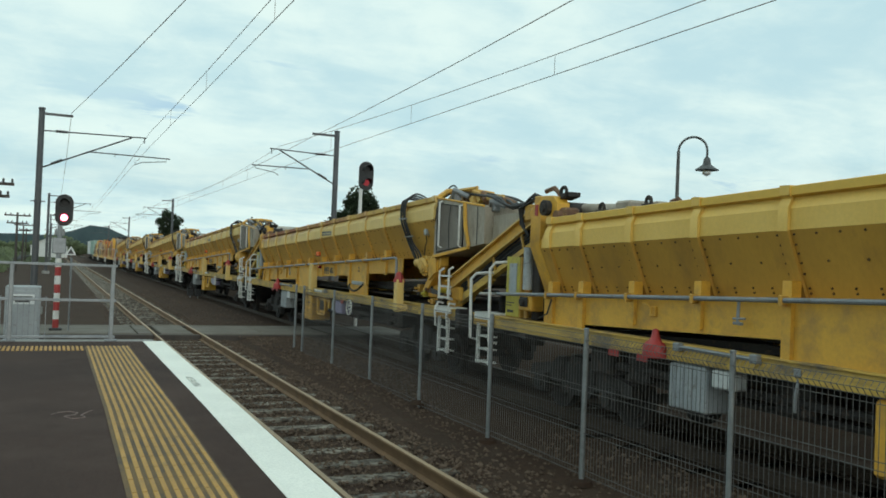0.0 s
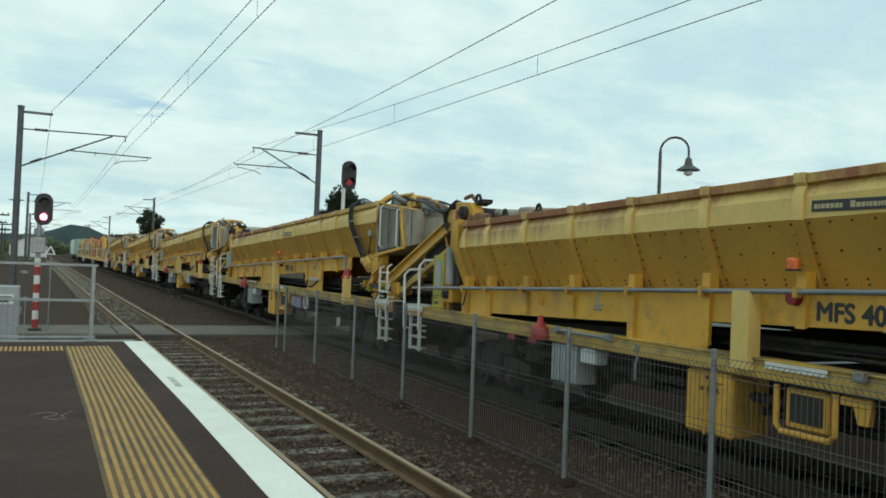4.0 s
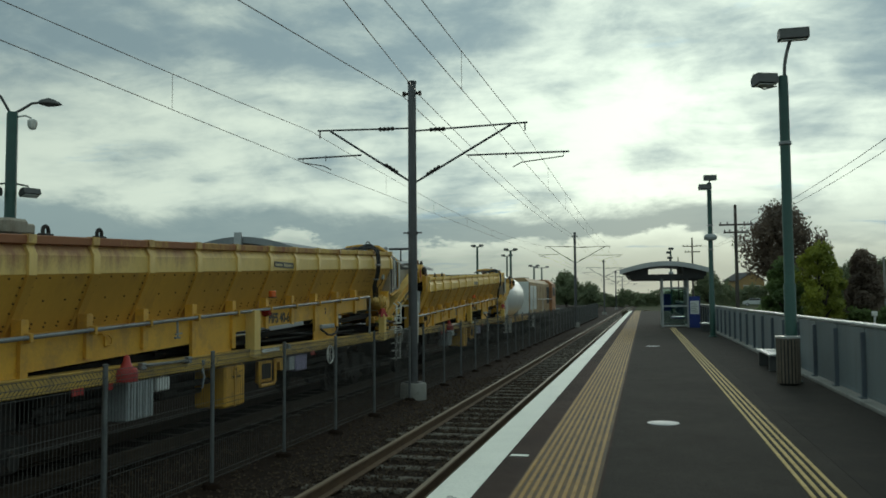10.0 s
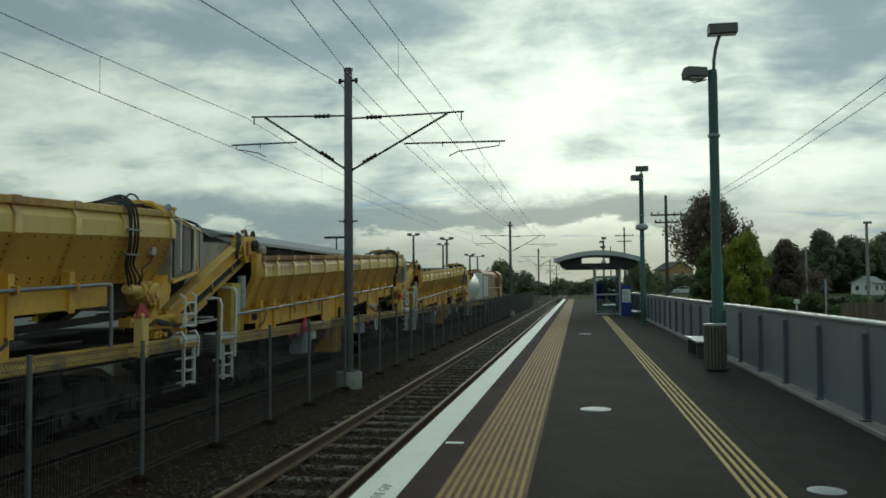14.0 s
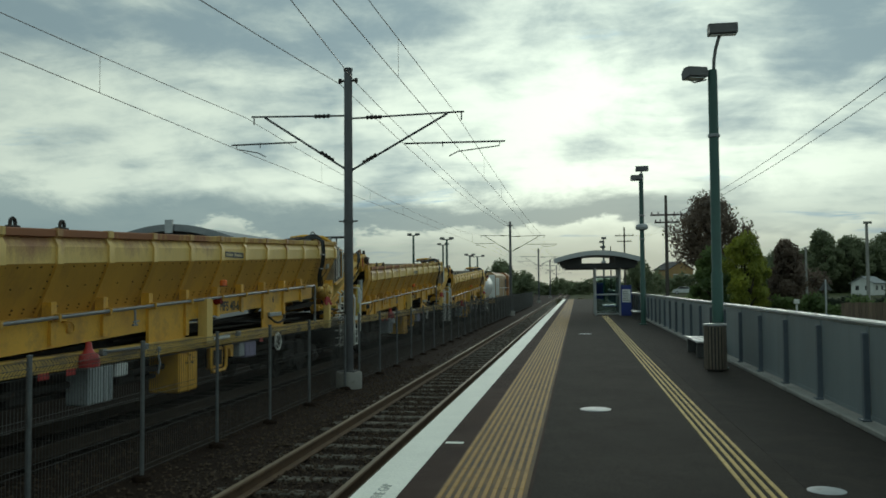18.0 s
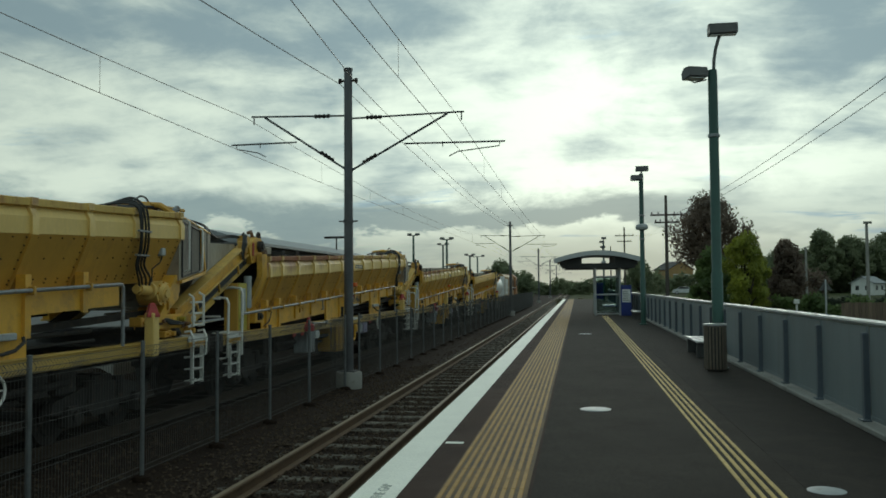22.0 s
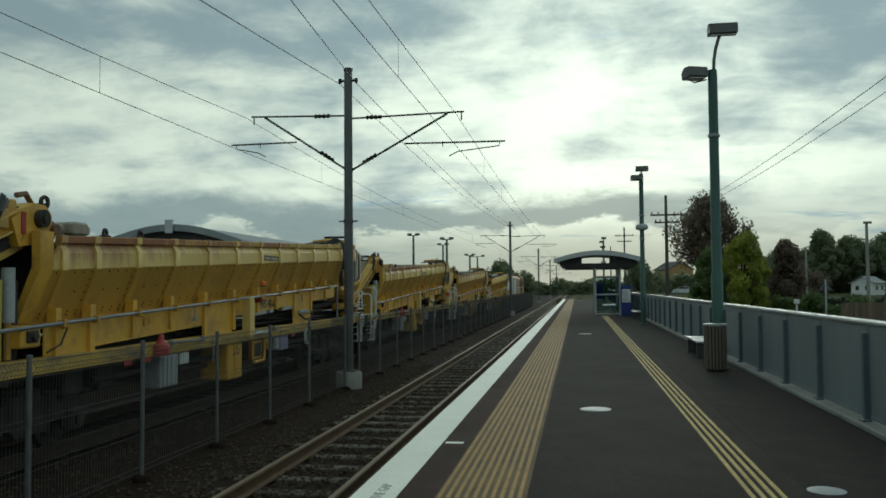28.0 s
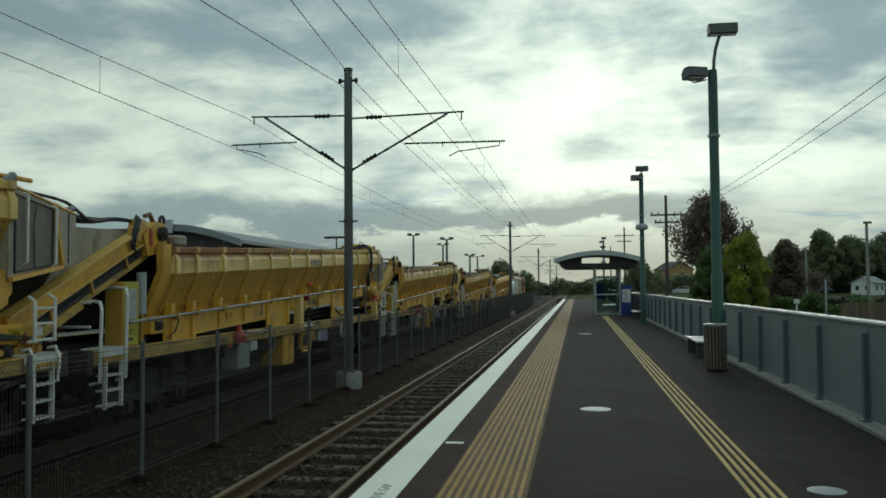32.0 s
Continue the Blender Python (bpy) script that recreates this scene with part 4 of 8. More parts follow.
def overhead_mast(x, y, sides, label, top=6.50, arm=False, base=True, shape=None):
    m = thing("overhead_line_mast", label, "overhead mast", pose(x, y, 0), group="overhead line masts")
    part("column", Geo().lathe([(0.105, GROUND), (0.105, 2.0), (0.095, top - 0.02), (0.085, top)], 16), M["mast"], m)
    if base:
        part("plinth", Geo().lathe([(0.30, GROUND - 0.05), (0.30, -0.56), (0.28, -0.53), (0.1, -0.53)], 20), M["concrete"], m, "round concrete plinth")
        part("base_plate", Geo().rbox(-0.17, 0.17, -0.17, 0.17, -0.53, -0.50, 0.006), M["mast"], m)
    part("cap", Geo().lathe([(0.11, top - 0.04), (0.11, top + 0.01), (0.02, top + 0.03)], 12), M["mast"], m)
    for s in sides:
        bracket(m, s, *(shape or ((2.72, 0.93, 5.33, 4.12, 4.70, 1.32) if s > 0 else (2.36, 0.50, 5.40, 4.16, 4.82, 1.25))))
    part("collar", Geo().lathe([(0.125, 2.9), (0.125, 2.96)], 12).box(-0.22, 0.22, -0.03, 0.03, 2.92, 2.95), M["mast"], m)
    if arm:
        s = sides[0]
        part("feeder_arm", Geo().rbox(min(0, s * 0.95), max(0, s * 0.95), -0.03, 0.03, top - 0.22, top - 0.14, 0.005), M["mast"], m)
    else:
        part("feeder_insulator", Geo().cyl((-0.2, 0, top - 0.28), (0.2, 0, top - 0.28), 0.03, 8).cyl((-0.22, 0, top - 0.28), (-0.16, 0, top - 0.28), 0.06, 8).cyl((0.16, 0, top - 0.28), (0.22, 0, top - 0.28), 0.06, 8), M["dark"], m)
    return m


for y in (19.0, 67.0, 116.0, 165.0, 214.0):
    overhead_mast(-5.22, y, (1, -1), "grey steel catenary mast with two cantilevers between the tracks")
for y in (-31.0, -79.0, -127.0, -175.0):
    overhead_mast(0.55, y, (-1,), "grey steel catenary mast with one cantilever over the near track", arm=True, top=6.02, shape=(3.30, 0.82, 5.28, 4.06, 4.70, 1.41))
    overhead_mast(-9.45, y + 0.5, (1,), "grey steel catenary mast behind the far track", arm=True, top=6.2, shape=(2.50, 0.63, 5.27, 4.22, 4.70, 1.0))


def sag(p, q, d, n=14):
    p, q = Vector(p), Vector(q)
    return [p.lerp(q, i / n) - Vector((0, 0, 4 * d * (i / n) * (1 - i / n))) for i in range(n + 1)]


def build_wires():
    w = thing("overhead_wires", "thin copper-brown contact and catenary wires on droppers", "overhead wire", kind="structure")
    stations = [-175, -127, -79, -31, 19, 67, 116, 165, 214]
    for xt in (TRACK1, TRACK2):
        cat, con, drop = Geo(), Geo(), Geo()
        for i in range(len(stations) - 1):
            a, b = stations[i], stations[i + 1]
            off = 0.15 if i % 2 else -0.15
            far = xt == TRACK2
            # the near track's wires are set lower and over at the platform mast, to fit the view
            za, zb = [5.52 if v < 0 else 5.46 if far else 5.34 if v == 19 else 5.54 for v in (a, b)]
            dip = 0.52 if far else 0.24
            ca, cb = [(4.70 if far else 5.00) if v < 0 else 4.62 if far else 4.60 if v == 19 else 4.78 for v in (a, b)]
            xa, xb = [-2.68 if v == 19 and not far else xt + o for v, o in ((a, off), (b, -off))]
            cat.tube(sag((xa, a, za), (xb, b, zb), dip), 0.0065, 5)
            con.tube([(xa, a, ca), (xb, b, cb)], 0.0065, 5)
            for k in range(1, 8):
                f = k / 8
                drop.tube([(xa + (xb - xa) * f, a + (b - a) * f, ca + (cb - ca) * f), (xa + (xb - xa) * f, a + (b - a) * f, za + (zb - za) * f - 4 * dip * f * (1 - f))], 0.004, 4)
        part("catenary_wire", cat, M["wire"], w)
        part("contact_wire", con, M["wire"], w)
        part("dropper", drop, M["wire"], w)
    f1, f2 = Geo(), Geo()
    for xs, g in (((-8.6, -5.42), f1), ((-0.35, -5.02), f2)):
        for a, b in zip(stations, stations[1:]):
            g.tube(sag((xs[0] if a < 0 else xs[1], a, 5.95 if a < 0 else 6.15), (xs[0] if b < 0 else xs[1], b, 5.95 if b < 0 else 6.15), 0.35), 0.009, 5)
    part("feeder_wire", f1, M["wire"], w)
    part("feeder_wire", f2, M["wire"], w)


build_wires()


# ---- signals ----
def signal(x, y, z_head, lens, label, base_z, banded, size=1.0, aside=0.0):
    s = thing("colour_light_signal", label, "railway signal", pose(x, y, 0), group="railway signals")
    if banded:
        n, zt = 8, 1.15
        for i in range(n):
            z0 = base_z + 0.25 + (zt - base_z - 0.25) * i / n
            part("band", Geo().cyl((0, 0, z0), (0, 0, z0 + (zt - base_z - 0.25) / n), 0.075, 12), M["red"] if i % 2 == 0 else M["white"], s)
        part("foot", Geo().rbox(-0.15, 0.15, -0.15, 0.15, base_z - 0.05, base_z + 0.25, 0.02), M["black"], s)
        part("post", Geo().cyl((0, 0, zt), (0, 0, z_head), 0.06, 12), M["galv"], s)
        part("bracket", Geo().rbox(-0.16, 0.16, -0.12, 0.12, z_head - 0.75, z_head - 0.35, 0.02).rbox(-0.12, 0.12, -0.3, -0.1, z_head - 0.3, z_head - 0.12, 0.02), M["galv"], s)
        part("ladder_cage", Geo().tube([(-0.35, 0.1, z_head - 1.0), (0.3, 0.1, z_head - 1.0)], 0.02).tube([(-0.3, 0.1, z_head - 0.85), (-0.3, 0.1, base_z)], 0.02), M["galv"], s)
    else:
        part("post", Geo().cyl((0, 0, base_z), (0, 0, z_head), 0.06, 12), M["white"] if y < 0 else M["mast"], s)
    # oval backplate with two hooded lamps, facing the platform (+y)
    w, h = 0.21, 0.40
    prof = [(w * math.cos(a), (h - w) + w * math.sin(a)) for a in np.linspace(0, math.pi, 13)] + [(w * math.cos(a), -(h - w) + w * math.sin(a)) for a in np.linspace(math.pi, 2 * math.pi, 13)]
    hd = part("head", Geo().prism([(px, pz + z_head + 0.35) for px, pz in prof], "y", -0.02, 0.02).rbox(-0.14, 0.14, -0.2, -0.02, z_head + 0.05, z_head + 0.65, 0.03), M["black"], s, "black oval backplate")
    for k, dz in enumerate((0.52, 0.16)):
        zc = z_head + dz
        part("hood", Geo().tube([(0.115 * math.cos(a), 0.02, zc + 0.115 * math.sin(a)) for a in np.linspace(-0.3, math.pi + 0.3, 12)], 0.012, 5).add(
            [(0.115 * math.cos(a), yy, zc + 0.115 * math.sin(a)) for a in np.linspace(-0.2, math.pi + 0.2, 12) for yy in (0.02, 0.24)],
            [(2 * i, 2 * i + 1, 2 * i + 3, 2 * i + 2) for i in range(11)]), M["black"], hd)
        part("lens", Geo().cyl((0, 0.02, zc), (0, 0.05, zc), 0.085, 18), lens if k else M["black"], hd, "glowing red lens" if k else "unlit lens")
    hd.matrix_local = Matrix.LocRotScale((aside, 0.08, z_head * (1 - size)), None, (size, size, size))
    return s


signal(-0.12, -23.5, 2.02, M["signal_red"], "red-lit railway signal on a red and white banded post", -0.85, True, aside=-0.08)
signal(-9.2, -26.8, 3.80, M["signal_dim"], "dark railway signal head with a dim red lamp behind the train", -0.85, False, 1.2, -0.14)


# ---- the work train ----
SL = 0.038                                   # the hoppers rise towards their front end
RIBS = [-6.20, -5.46, -4.40, -3.26, -2.05, -0.84, 0.36, 1.44, 2.58, 3.76, 4.92]


def zh(y, z):
    return z + SL * y


def sheet_y(g, pts, y0, y1, t=0.02):
    """A folded side sheet: (x, z) points swept along y, following the hopper's rise."""
    for (xa, za), (xb, zb) in zip(pts, pts[1:]):
        g.add([(xa, y0, zh(y0, za)), (xb, y0, zh(y0, zb)), (xb, y1, zh(y1, zb)), (xa, y1, zh(y1, za)),
               (xa - t, y0, zh(y0, za)), (xb - t, y0, zh(y0, zb)), (xb - t, y1, zh(y1, zb)), (xa - t, y1, zh(y1, za))],
              [(0, 1, 2, 3), (4, 7, 6, 5), (0, 4, 5, 1), (3, 2, 6, 7), (0, 3, 7, 4), (1, 5, 6, 2)])
    return g


def bogie(parent, yc):
    b = part("bogie", Geo().rbox(-0.9, 0.9, yc - 0.25, yc + 0.25, 0.45, 0.85, 0.03), M["dark"], parent, "dirty dark steel bogie")
    for s in (1, -1):
        lo, hi = (0.80, 0.92) if s > 0 else (-0.92, -0.80)
        part("side_frame", Geo().prism([(yc - 1.25, 0.44), (yc - 0.4, 0.42), (yc - 0.3, 0.30), (yc + 0.3, 0.30), (yc + 0.4, 0.42), (yc + 1.25, 0.44), (yc + 1.22, 0.60), (yc + 0.4, 0.74), (yc - 0.4, 0.74), (yc - 1.22, 0.60)], "x", lo, hi), M["dark"], b)
    for dy in (-0.85, 0.85):
        part("wheelset", Geo().cyl((0.50, yc + dy, 0.37), (0.62, yc + dy, 0.37), 0.37, 24).cyl((0.62, yc + dy, 0.37), (0.66, yc + dy, 0.37), 0.25, 20).mirror_x().cyl((-0.95, yc + dy, 0.37), (0.95, yc + dy, 0.37), 0.07, 10), M["dark"], b)
        for s in (1, -1):
            part("axle_box", Geo().rbox(min(s * 0.84, s * 1.02), max(s * 0.84, s * 1.02), yc + dy - 0.15, yc + dy + 0.15, 0.24, 0.52, 0.03).cyl((s * 1.02, yc + dy, 0.38), (s * 1.06, yc + dy, 0.38), 0.09, 12), M["dark"], b)
            part("spring", Geo().cyl((s * 0.90, yc + dy * 0.45, 0.50), (s * 0.90, yc + dy * 0.45, 0.80), 0.09, 10), M["dark"], b)


def steps(parent, yc, w, z0, z1, x0=1.26, x1=1.42):
    """White hanging steps: two stringers and four treads."""
    g = Geo()
    for y in (yc - w / 2, yc + w / 2):
        g.prism([(y - 0.02, z1), (y + 0.02, z1), (y + 0.02, z0 + 0.10), (y + 0.015, z0), (y - 0.02, z0)], "x", x1 - 0.05, x1)
    st = part("hanging_step", g, M["white"], parent, "white steel hanging steps")
    n = 4
    for i in range(n):
        z = z0 + 0.04 + (z1 - z0 - 0.16) * i / (n - 1)
        part("tread", Geo().rbox(x0, x1 + 0.01, yc - w / 2, yc + w / 2, z - 0.012, z + 0.012, 0.004), M["white"], st)


def hopper_wagon():
    w = thing("hopper_wagon", "weathered yellow conveyor hopper wagon with ribbed sides on the far track", "rail wagon", group="yellow hopper wagons")
    # frame
    part("side_sill", Geo().rbox(1.24, 1.38, -8.45, 8.45, 1.09, 1.28, 0.012).rbox(1.20, 1.40, -8.45, 8.45, 1.265, 1.285, 0.004), M["sill"], w)
    part("side_sill", Geo().rbox(-1.38, -1.24, -8.45, 8.45, 1.09, 1.28, 0.012).rbox(-1.40, -1.20, -8.45, 8.45, 1.265, 1.285, 0.004), M["sill"], w)
    cm = Geo().rbox(-1.24, 1.24, -0.06, 0.06, 1.09, 1.22, 0.01).mesh("cross_member", M["dark"])
    for y in np.arange(-8.3, 8.5, 1.19):
        part("cross_member", cm, None, w, loc=(0, float(y), 0))
    part("centre_sill", Geo().rbox(-0.28, 0.28, -8.45, 8.45, 0.88, 1.08, 0.01), M["dark"], w)
    part("end_beam", Geo().rbox(-1.38, 1.38, 8.45, 8.60, 0.98, 1.30, 0.02), M["dark"], w)
    part("end_beam", Geo().rbox(-1.38, 1.38, -8.60, -8.45, 0.98, 1.30, 0.02), M["dark"], w)
    part("front_deck", Geo().rbox(-1.24, 1.24, 5.9, 8.45, 1.22, 1.26, 0.006), M["dark"], w)
    part("rear_deck", Geo().rbox(-1.24, 1.24, -8.45, -6.6, 1.22, 1.26, 0.006), M["dark"], w)
    for s in (-1, 1):
        part("coupler", Geo().rbox(-0.10, 0.10, min(s * 8.6, s * 8.89), max(s * 8.6, s * 8.89), 0.72, 0.98, 0.03), M["dark"], w)
    bogie(w, -6.1)
    bogie(w, 6.1)
    # hopper shell
    Y0, Y1 = -6.42, 7.46
    for s in (1, -1):
        def side(geo):
            if s < 0:
                geo.v = [(-x, y, z) for x, y, z in geo.v]
            return geo
        part("upper_side", side(sheet_y(Geo(), [(1.33, 2.90), (1.40, 2.77), (1.40, 2.57)], Y0 + 0.20, Y1).prism([(Y0, zh(Y0, 2.57)), (Y0 + 0.20, zh(Y0, 2.57)), (Y0 + 0.20, zh(Y0, 2.88)), (Y0 + 0.12, zh(Y0, 2.84)), (Y0, zh(Y0, 2.68))], "x", 1.36, 1.39)), M["cream"], w, "pale yellow upper side")
        # the slope faces down; its shade is part of the paint colour
        part("lower_side", side(sheet_y(Geo(), [(1.40, 2.57), (1.10, 1.90)], Y0, Y1)), M["yellow_side"], w, "dirty yellow inward-sloping side with its shade in the colour")
        rim = Geo()
        sheet_y(rim, [(1.37, 2.985), (1.40, 2.975), (1.40, 2.895), (1.33, 2.875)], Y0 + 0.20, Y1, 0.06)
        part("rim", side(rim), M["rust"], w, "rust-stained top rim")
        # skirt with openings below it
        low = [(-6.42, -5.46, None), (-5.46, -2.05, 1.54), (-2.05, -0.84, None), (-0.84, 2.56, 1.60), (2.56, 3.80, None), (3.80, 5.80, 1.62)]
        for y0, y1, zb in low:
            za, zc = (1.286, 1.286) if zb is None else (zh(y0, zb), zh(y1, zb))
            part("skirt_panel", side(Geo().prism([(y0, za), (y1, zc), (y1, zh(y1, 1.90)), (y0, zh(y0, 1.90))], "x", 1.28, 1.30)), M["yellow"], w)
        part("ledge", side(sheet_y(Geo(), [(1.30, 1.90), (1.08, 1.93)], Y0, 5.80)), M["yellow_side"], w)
        # belt trough behind the openings
        part("belt_trough", side(Geo().prism([(Y0, zh(Y0, 1.36)), (Y1, zh(Y1, 1.36)), (Y1, zh(Y1, 1.46)), (Y0, zh(Y0, 1.46))], "x", 0.90, 0.96)), M["dark"], w)
        part("return_roller", side(Geo().tube([(0.99, -5.4, 1.40), (0.99, 5.6, 1.50)], 0.035, 8).tube([(1.05, -2.6, 1.34), (1.05, 5.6, 1.37)], 0.022, 6)), M["dark"], w)
        # pipe rail
        pipe = [(1.40, -7.62, zh(-7.62, 1.915)), (1.40, 5.62, zh(5.62, 1.915))] + [(1.40, 5.66 + 0.07 * math.sin(a), zh(5.6, 1.915) - 0.07 + 0.07 * math.cos(a)) for a in np.linspace(0.2, math.pi / 2, 5)] + [(1.40, 5.73, 1.28)]
        pr = part("pipe_rail", side(Geo().tube(pipe, 0.026, 10)), M["pipe"], w, "grey pipe rail along the side")
    # ribs share two meshes
    rib = Geo()
    rib.prism([(1.400, 2.55), (1.432, 2.56), (1.432, 2.78), (1.385, 2.87), (1.42, 2.90), (1.42, 2.99), (1.33, 2.99), (1.32, 2.88), (1.38, 2.76)], "y", -0.06, 0.06)
    ribl = Geo().prism([(1.400, 2.57), (1.432, 2.56), (1.135, 1.88), (1.09, 1.88)], "y", -0.06, 0.06)
    ribp = Geo().prism([(1.30, 1.36), (1.345, 1.36), (1.345, 2.10), (1.22, 2.10), (1.22, 1.9), (1.30, 1.9)], "y", -0.055, 0.055)
    ribs_ = Geo().prism([(1.30, 1.60), (1.345, 1.58), (1.345, 2.10), (1.22, 2.10), (1.22, 1.9), (1.30, 1.9)], "y", -0.055, 0.055)
    ribb = Geo().rbox(1.35, 1.44, -0.022, 0.022, 1.86, 1.96, 0.006)
    meshes = {}
    for s in (1, -1):
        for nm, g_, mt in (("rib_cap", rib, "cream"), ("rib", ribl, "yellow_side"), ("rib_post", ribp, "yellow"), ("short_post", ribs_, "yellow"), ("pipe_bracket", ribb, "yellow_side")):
            gg = Geo().add([(s * x, y, z) for x, y, z in g_.v], g_.f)
            meshes[nm, s] = gg.mesh(nm, M[mt])
    for y in RIBS:
        for s in (1, -1):
            r = part("rib", meshes["rib", s], None, w, loc=(0, y, SL * y))
            if y > -6.3:
                part("rib_cap", meshes["rib_cap", s], None, r)
            part("rib_post", meshes["short_post" if y in (-4.40, -3.26, 0.36, 1.44, 4.92) else "rib_post", s], None, r)
            part("pipe_bracket", meshes["pipe_bracket", s], None, r)
    part("rib_cap", meshes["rib_cap", 1], None, w, loc=(0, 6.05, SL * 6.05))
    part("rib_cap", meshes["rib_cap", 1], None, w, loc=(0, 7.45, SL * 7.45))
    # bolt heads on the sloping side
    g = Geo()
    nx, nz = 0.90, -0.43

    def bolt(y, f):
        x, z = 1.40 - 0.30 * f, zh(y, 2.57 - 0.67 * f)
        g.cyl((x, y, z), (x + 0.012 * nx, y, z + 0.012 * nz), 0.0115, 6)
    ys = [-6.42] + RIBS[1:] + [6.05, 7.45]
    for a, b in zip(ys, ys[1:]):
        for k in range(5):
            y = a + 0.10 + (b - a - 0.2) * k / 4
            bolt(y, 0.06)
            bolt(y, 0.80)
            bolt(y, 0.87)
        for k in (0.33, 0.67):
            bolt(a + (b - a) * k, 0.43)
        for f in (0.2, 0.32, 0.45, 0.6):
            bolt(b - 0.09, f)
            bolt(b + 0.09, f)
    tagged(part("bolts", g.mesh("bolts", M["bolt"], smooth=False), None, w, "rows of rusty bolt heads"), kind="stuff")
    # hopper ends
    # rear wall takes the shadow behind the boom as its own colour
    part("rear_wall", Geo().prism([(-1.36, zh(-6.2, 2.90)), (1.36, zh(-6.2, 2.90)), (1.37, zh(-6.2, 2.57)), (1.06, zh(-6.2, 1.75)), (-1.06, zh(-6.2, 1.75)), (-1.37, zh(-6.2, 2.57))], "y", -6.24, -6.20), M["dark"], w, "end wall coloured near-black for the shadow there")
    for s in (1, -1):
        fl = [(1.30, 2.78), (1.415, 2.78), (1.415, 2.35), (1.12, 1.68), (1.03, 1.68), (1.31, 2.36)]
        part("end_flange", Geo().prism([(s * x, z) for x, z in fl], "y", -6.68, -6.42), M["yellow"], w)
    # near-black sheet below the rim in place of the hopper's shaded hollow
    part("load", Geo().add([(-1.30, -6.7, zh(-6.7, 2.75)), (1.30, -6.7, zh(-6.7, 2.75)), (1.30, 7.5, zh(7.5, 2.75)), (-1.30, 7.5, zh(7.5, 2.75))], [(0, 1, 2, 3)]), M["dark"], w, "flat near-black sheet for the shaded hopper inside")
    # grey tapering front box with white grab rails
    zt, zb = zh(7.6, 2.93), zh(7.6, 1.90)
    front = Geo().add([(1.37, 7.45, zb), (1.37, 7.45, zt), (1.18, 9.02, zt - 0.20), (1.18, 9.02, zb + 0.22), (-1.37, 7.45, zb), (-1.37, 7.45, zt), (-1.18, 9.02, zt - 0.20), (-1.18, 9.02, zb + 0.22)],
                      [(0, 1, 2, 3), (4, 7, 6, 5), (1, 5, 6, 2), (3, 2, 6, 7), (0, 3, 7, 4), (0, 4, 5, 1)])
    fb = part("front_box", front, M["grey_sheet"], w, "grey sheet-steel chute box")
    for y in (7.72, 8.38):
        xx = 1.36 - 0.12 * (y - 7.56)
        part("grab_rail", Geo().tube([(xx + 0.01, y, zb + 0.15), (xx + 0.07, y, zb + 0.18), (xx + 0.07, y, zt - 0.14 * (y - 7.2)), (xx + 0.01, y, zt - 0.14 * (y - 7.3))], 0.017, 8), M["white"], fb)
    def on_box(y, f, out):
        """A point on the box side at distance y, height share f, standing out a little."""
        k_ = (y - 7.45) / 1.57
        return (1.37 - 0.19 * k_ + out, y, zb + 0.22 * k_ + f * (zt - zb - 0.42 * k_))
    flap = Geo()
    q = [on_box(7.56, 0.05, 0.0), on_box(7.56, 0.93, 0.0), on_box(8.40, 0.92, 0.0), on_box(8.40, 0.05, 0.0)]
    q2 = [(x + 0.012, y, z) for x, y, z in q]
    flap.add(q + q2, [(4, 5, 6, 7), (0, 4, 7, 3), (1, 2, 6, 5), (0, 1, 5, 4), (3, 7, 6, 2)])
    part("rubber_flap", flap, M["flap"], fb, "dirty dark rubber flap")
    part("flap_seam", Geo().tube([(x + 0.014, y, z) for x, y, z in (q[0], q[1], q[2], q[3], q[0])], 0.014, 6).tube([on_box(7.98, 0.05, 0.02), on_box(7.95, 0.6, 0.022), on_box(8.0, 0.9, 0.02)], 0.006, 5), M["black"], fb, "black rubber edging")
    part("yellow_frame", Geo().tube([on_box(8.44, 1.0, 0.02), on_box(8.50, 0.5, 0.03), on_box(8.62, 0.02, 0.03)], 0.035, 4).tube([on_box(7.47, -0.02, 0.02), on_box(8.62, -0.02, 0.03)], 0.035, 4).tube([on_box(7.47, 1.02, 0.0), on_box(9.0, 1.02, 0.0)], 0.018, 6), M["yellow"], fb, "yellow edge frame")
    part("sheet_seam", Geo().tube([on_box(8.82, 0.02, 0.004), on_box(8.82, 0.98, 0.004)], 0.008, 5), M["dark"], fb)
    part("end_bulkhead", Geo().prism([(7.18, 1.74), (7.50, 1.90), (7.50, 2.28), (7.40, 2.28), (7.18, 2.04)], "x", 1.14, 1.34), M["yellow"], w)
    # conveyor boom reaching over the next wagon
    p0, p1 = Vector((0, 7.85, 1.33)), Vector((0, 11.1, 2.62))
    d = (p1 - p0).normalized()
    up = Vector((0, -d.z, d.y))
    boom = None
    for s in (1, -1):
        def slab(q0, q1, x0, x1, a0=0.0, a1=1.0):
            ends = [p0.lerp(p1, a0), p0.lerp(p1, a1)]
            vs_ = [e + up * q_ + Vector((s * x_, 0, 0)) for e in ends for q_ in (q0, q1) for x_ in (x0, x1)]
            return vs_, [(0, 1, 3, 2), (4, 6, 7, 5), (0, 4, 5, 1), (2, 3, 7, 6), (0, 2, 6, 4), (1, 5, 7, 3)]
        b = part("boom_beam", Geo().add(*slab(0.26, 0.43, 1.06, 1.18)), M["yellow"], w, "yellow conveyor boom beam")
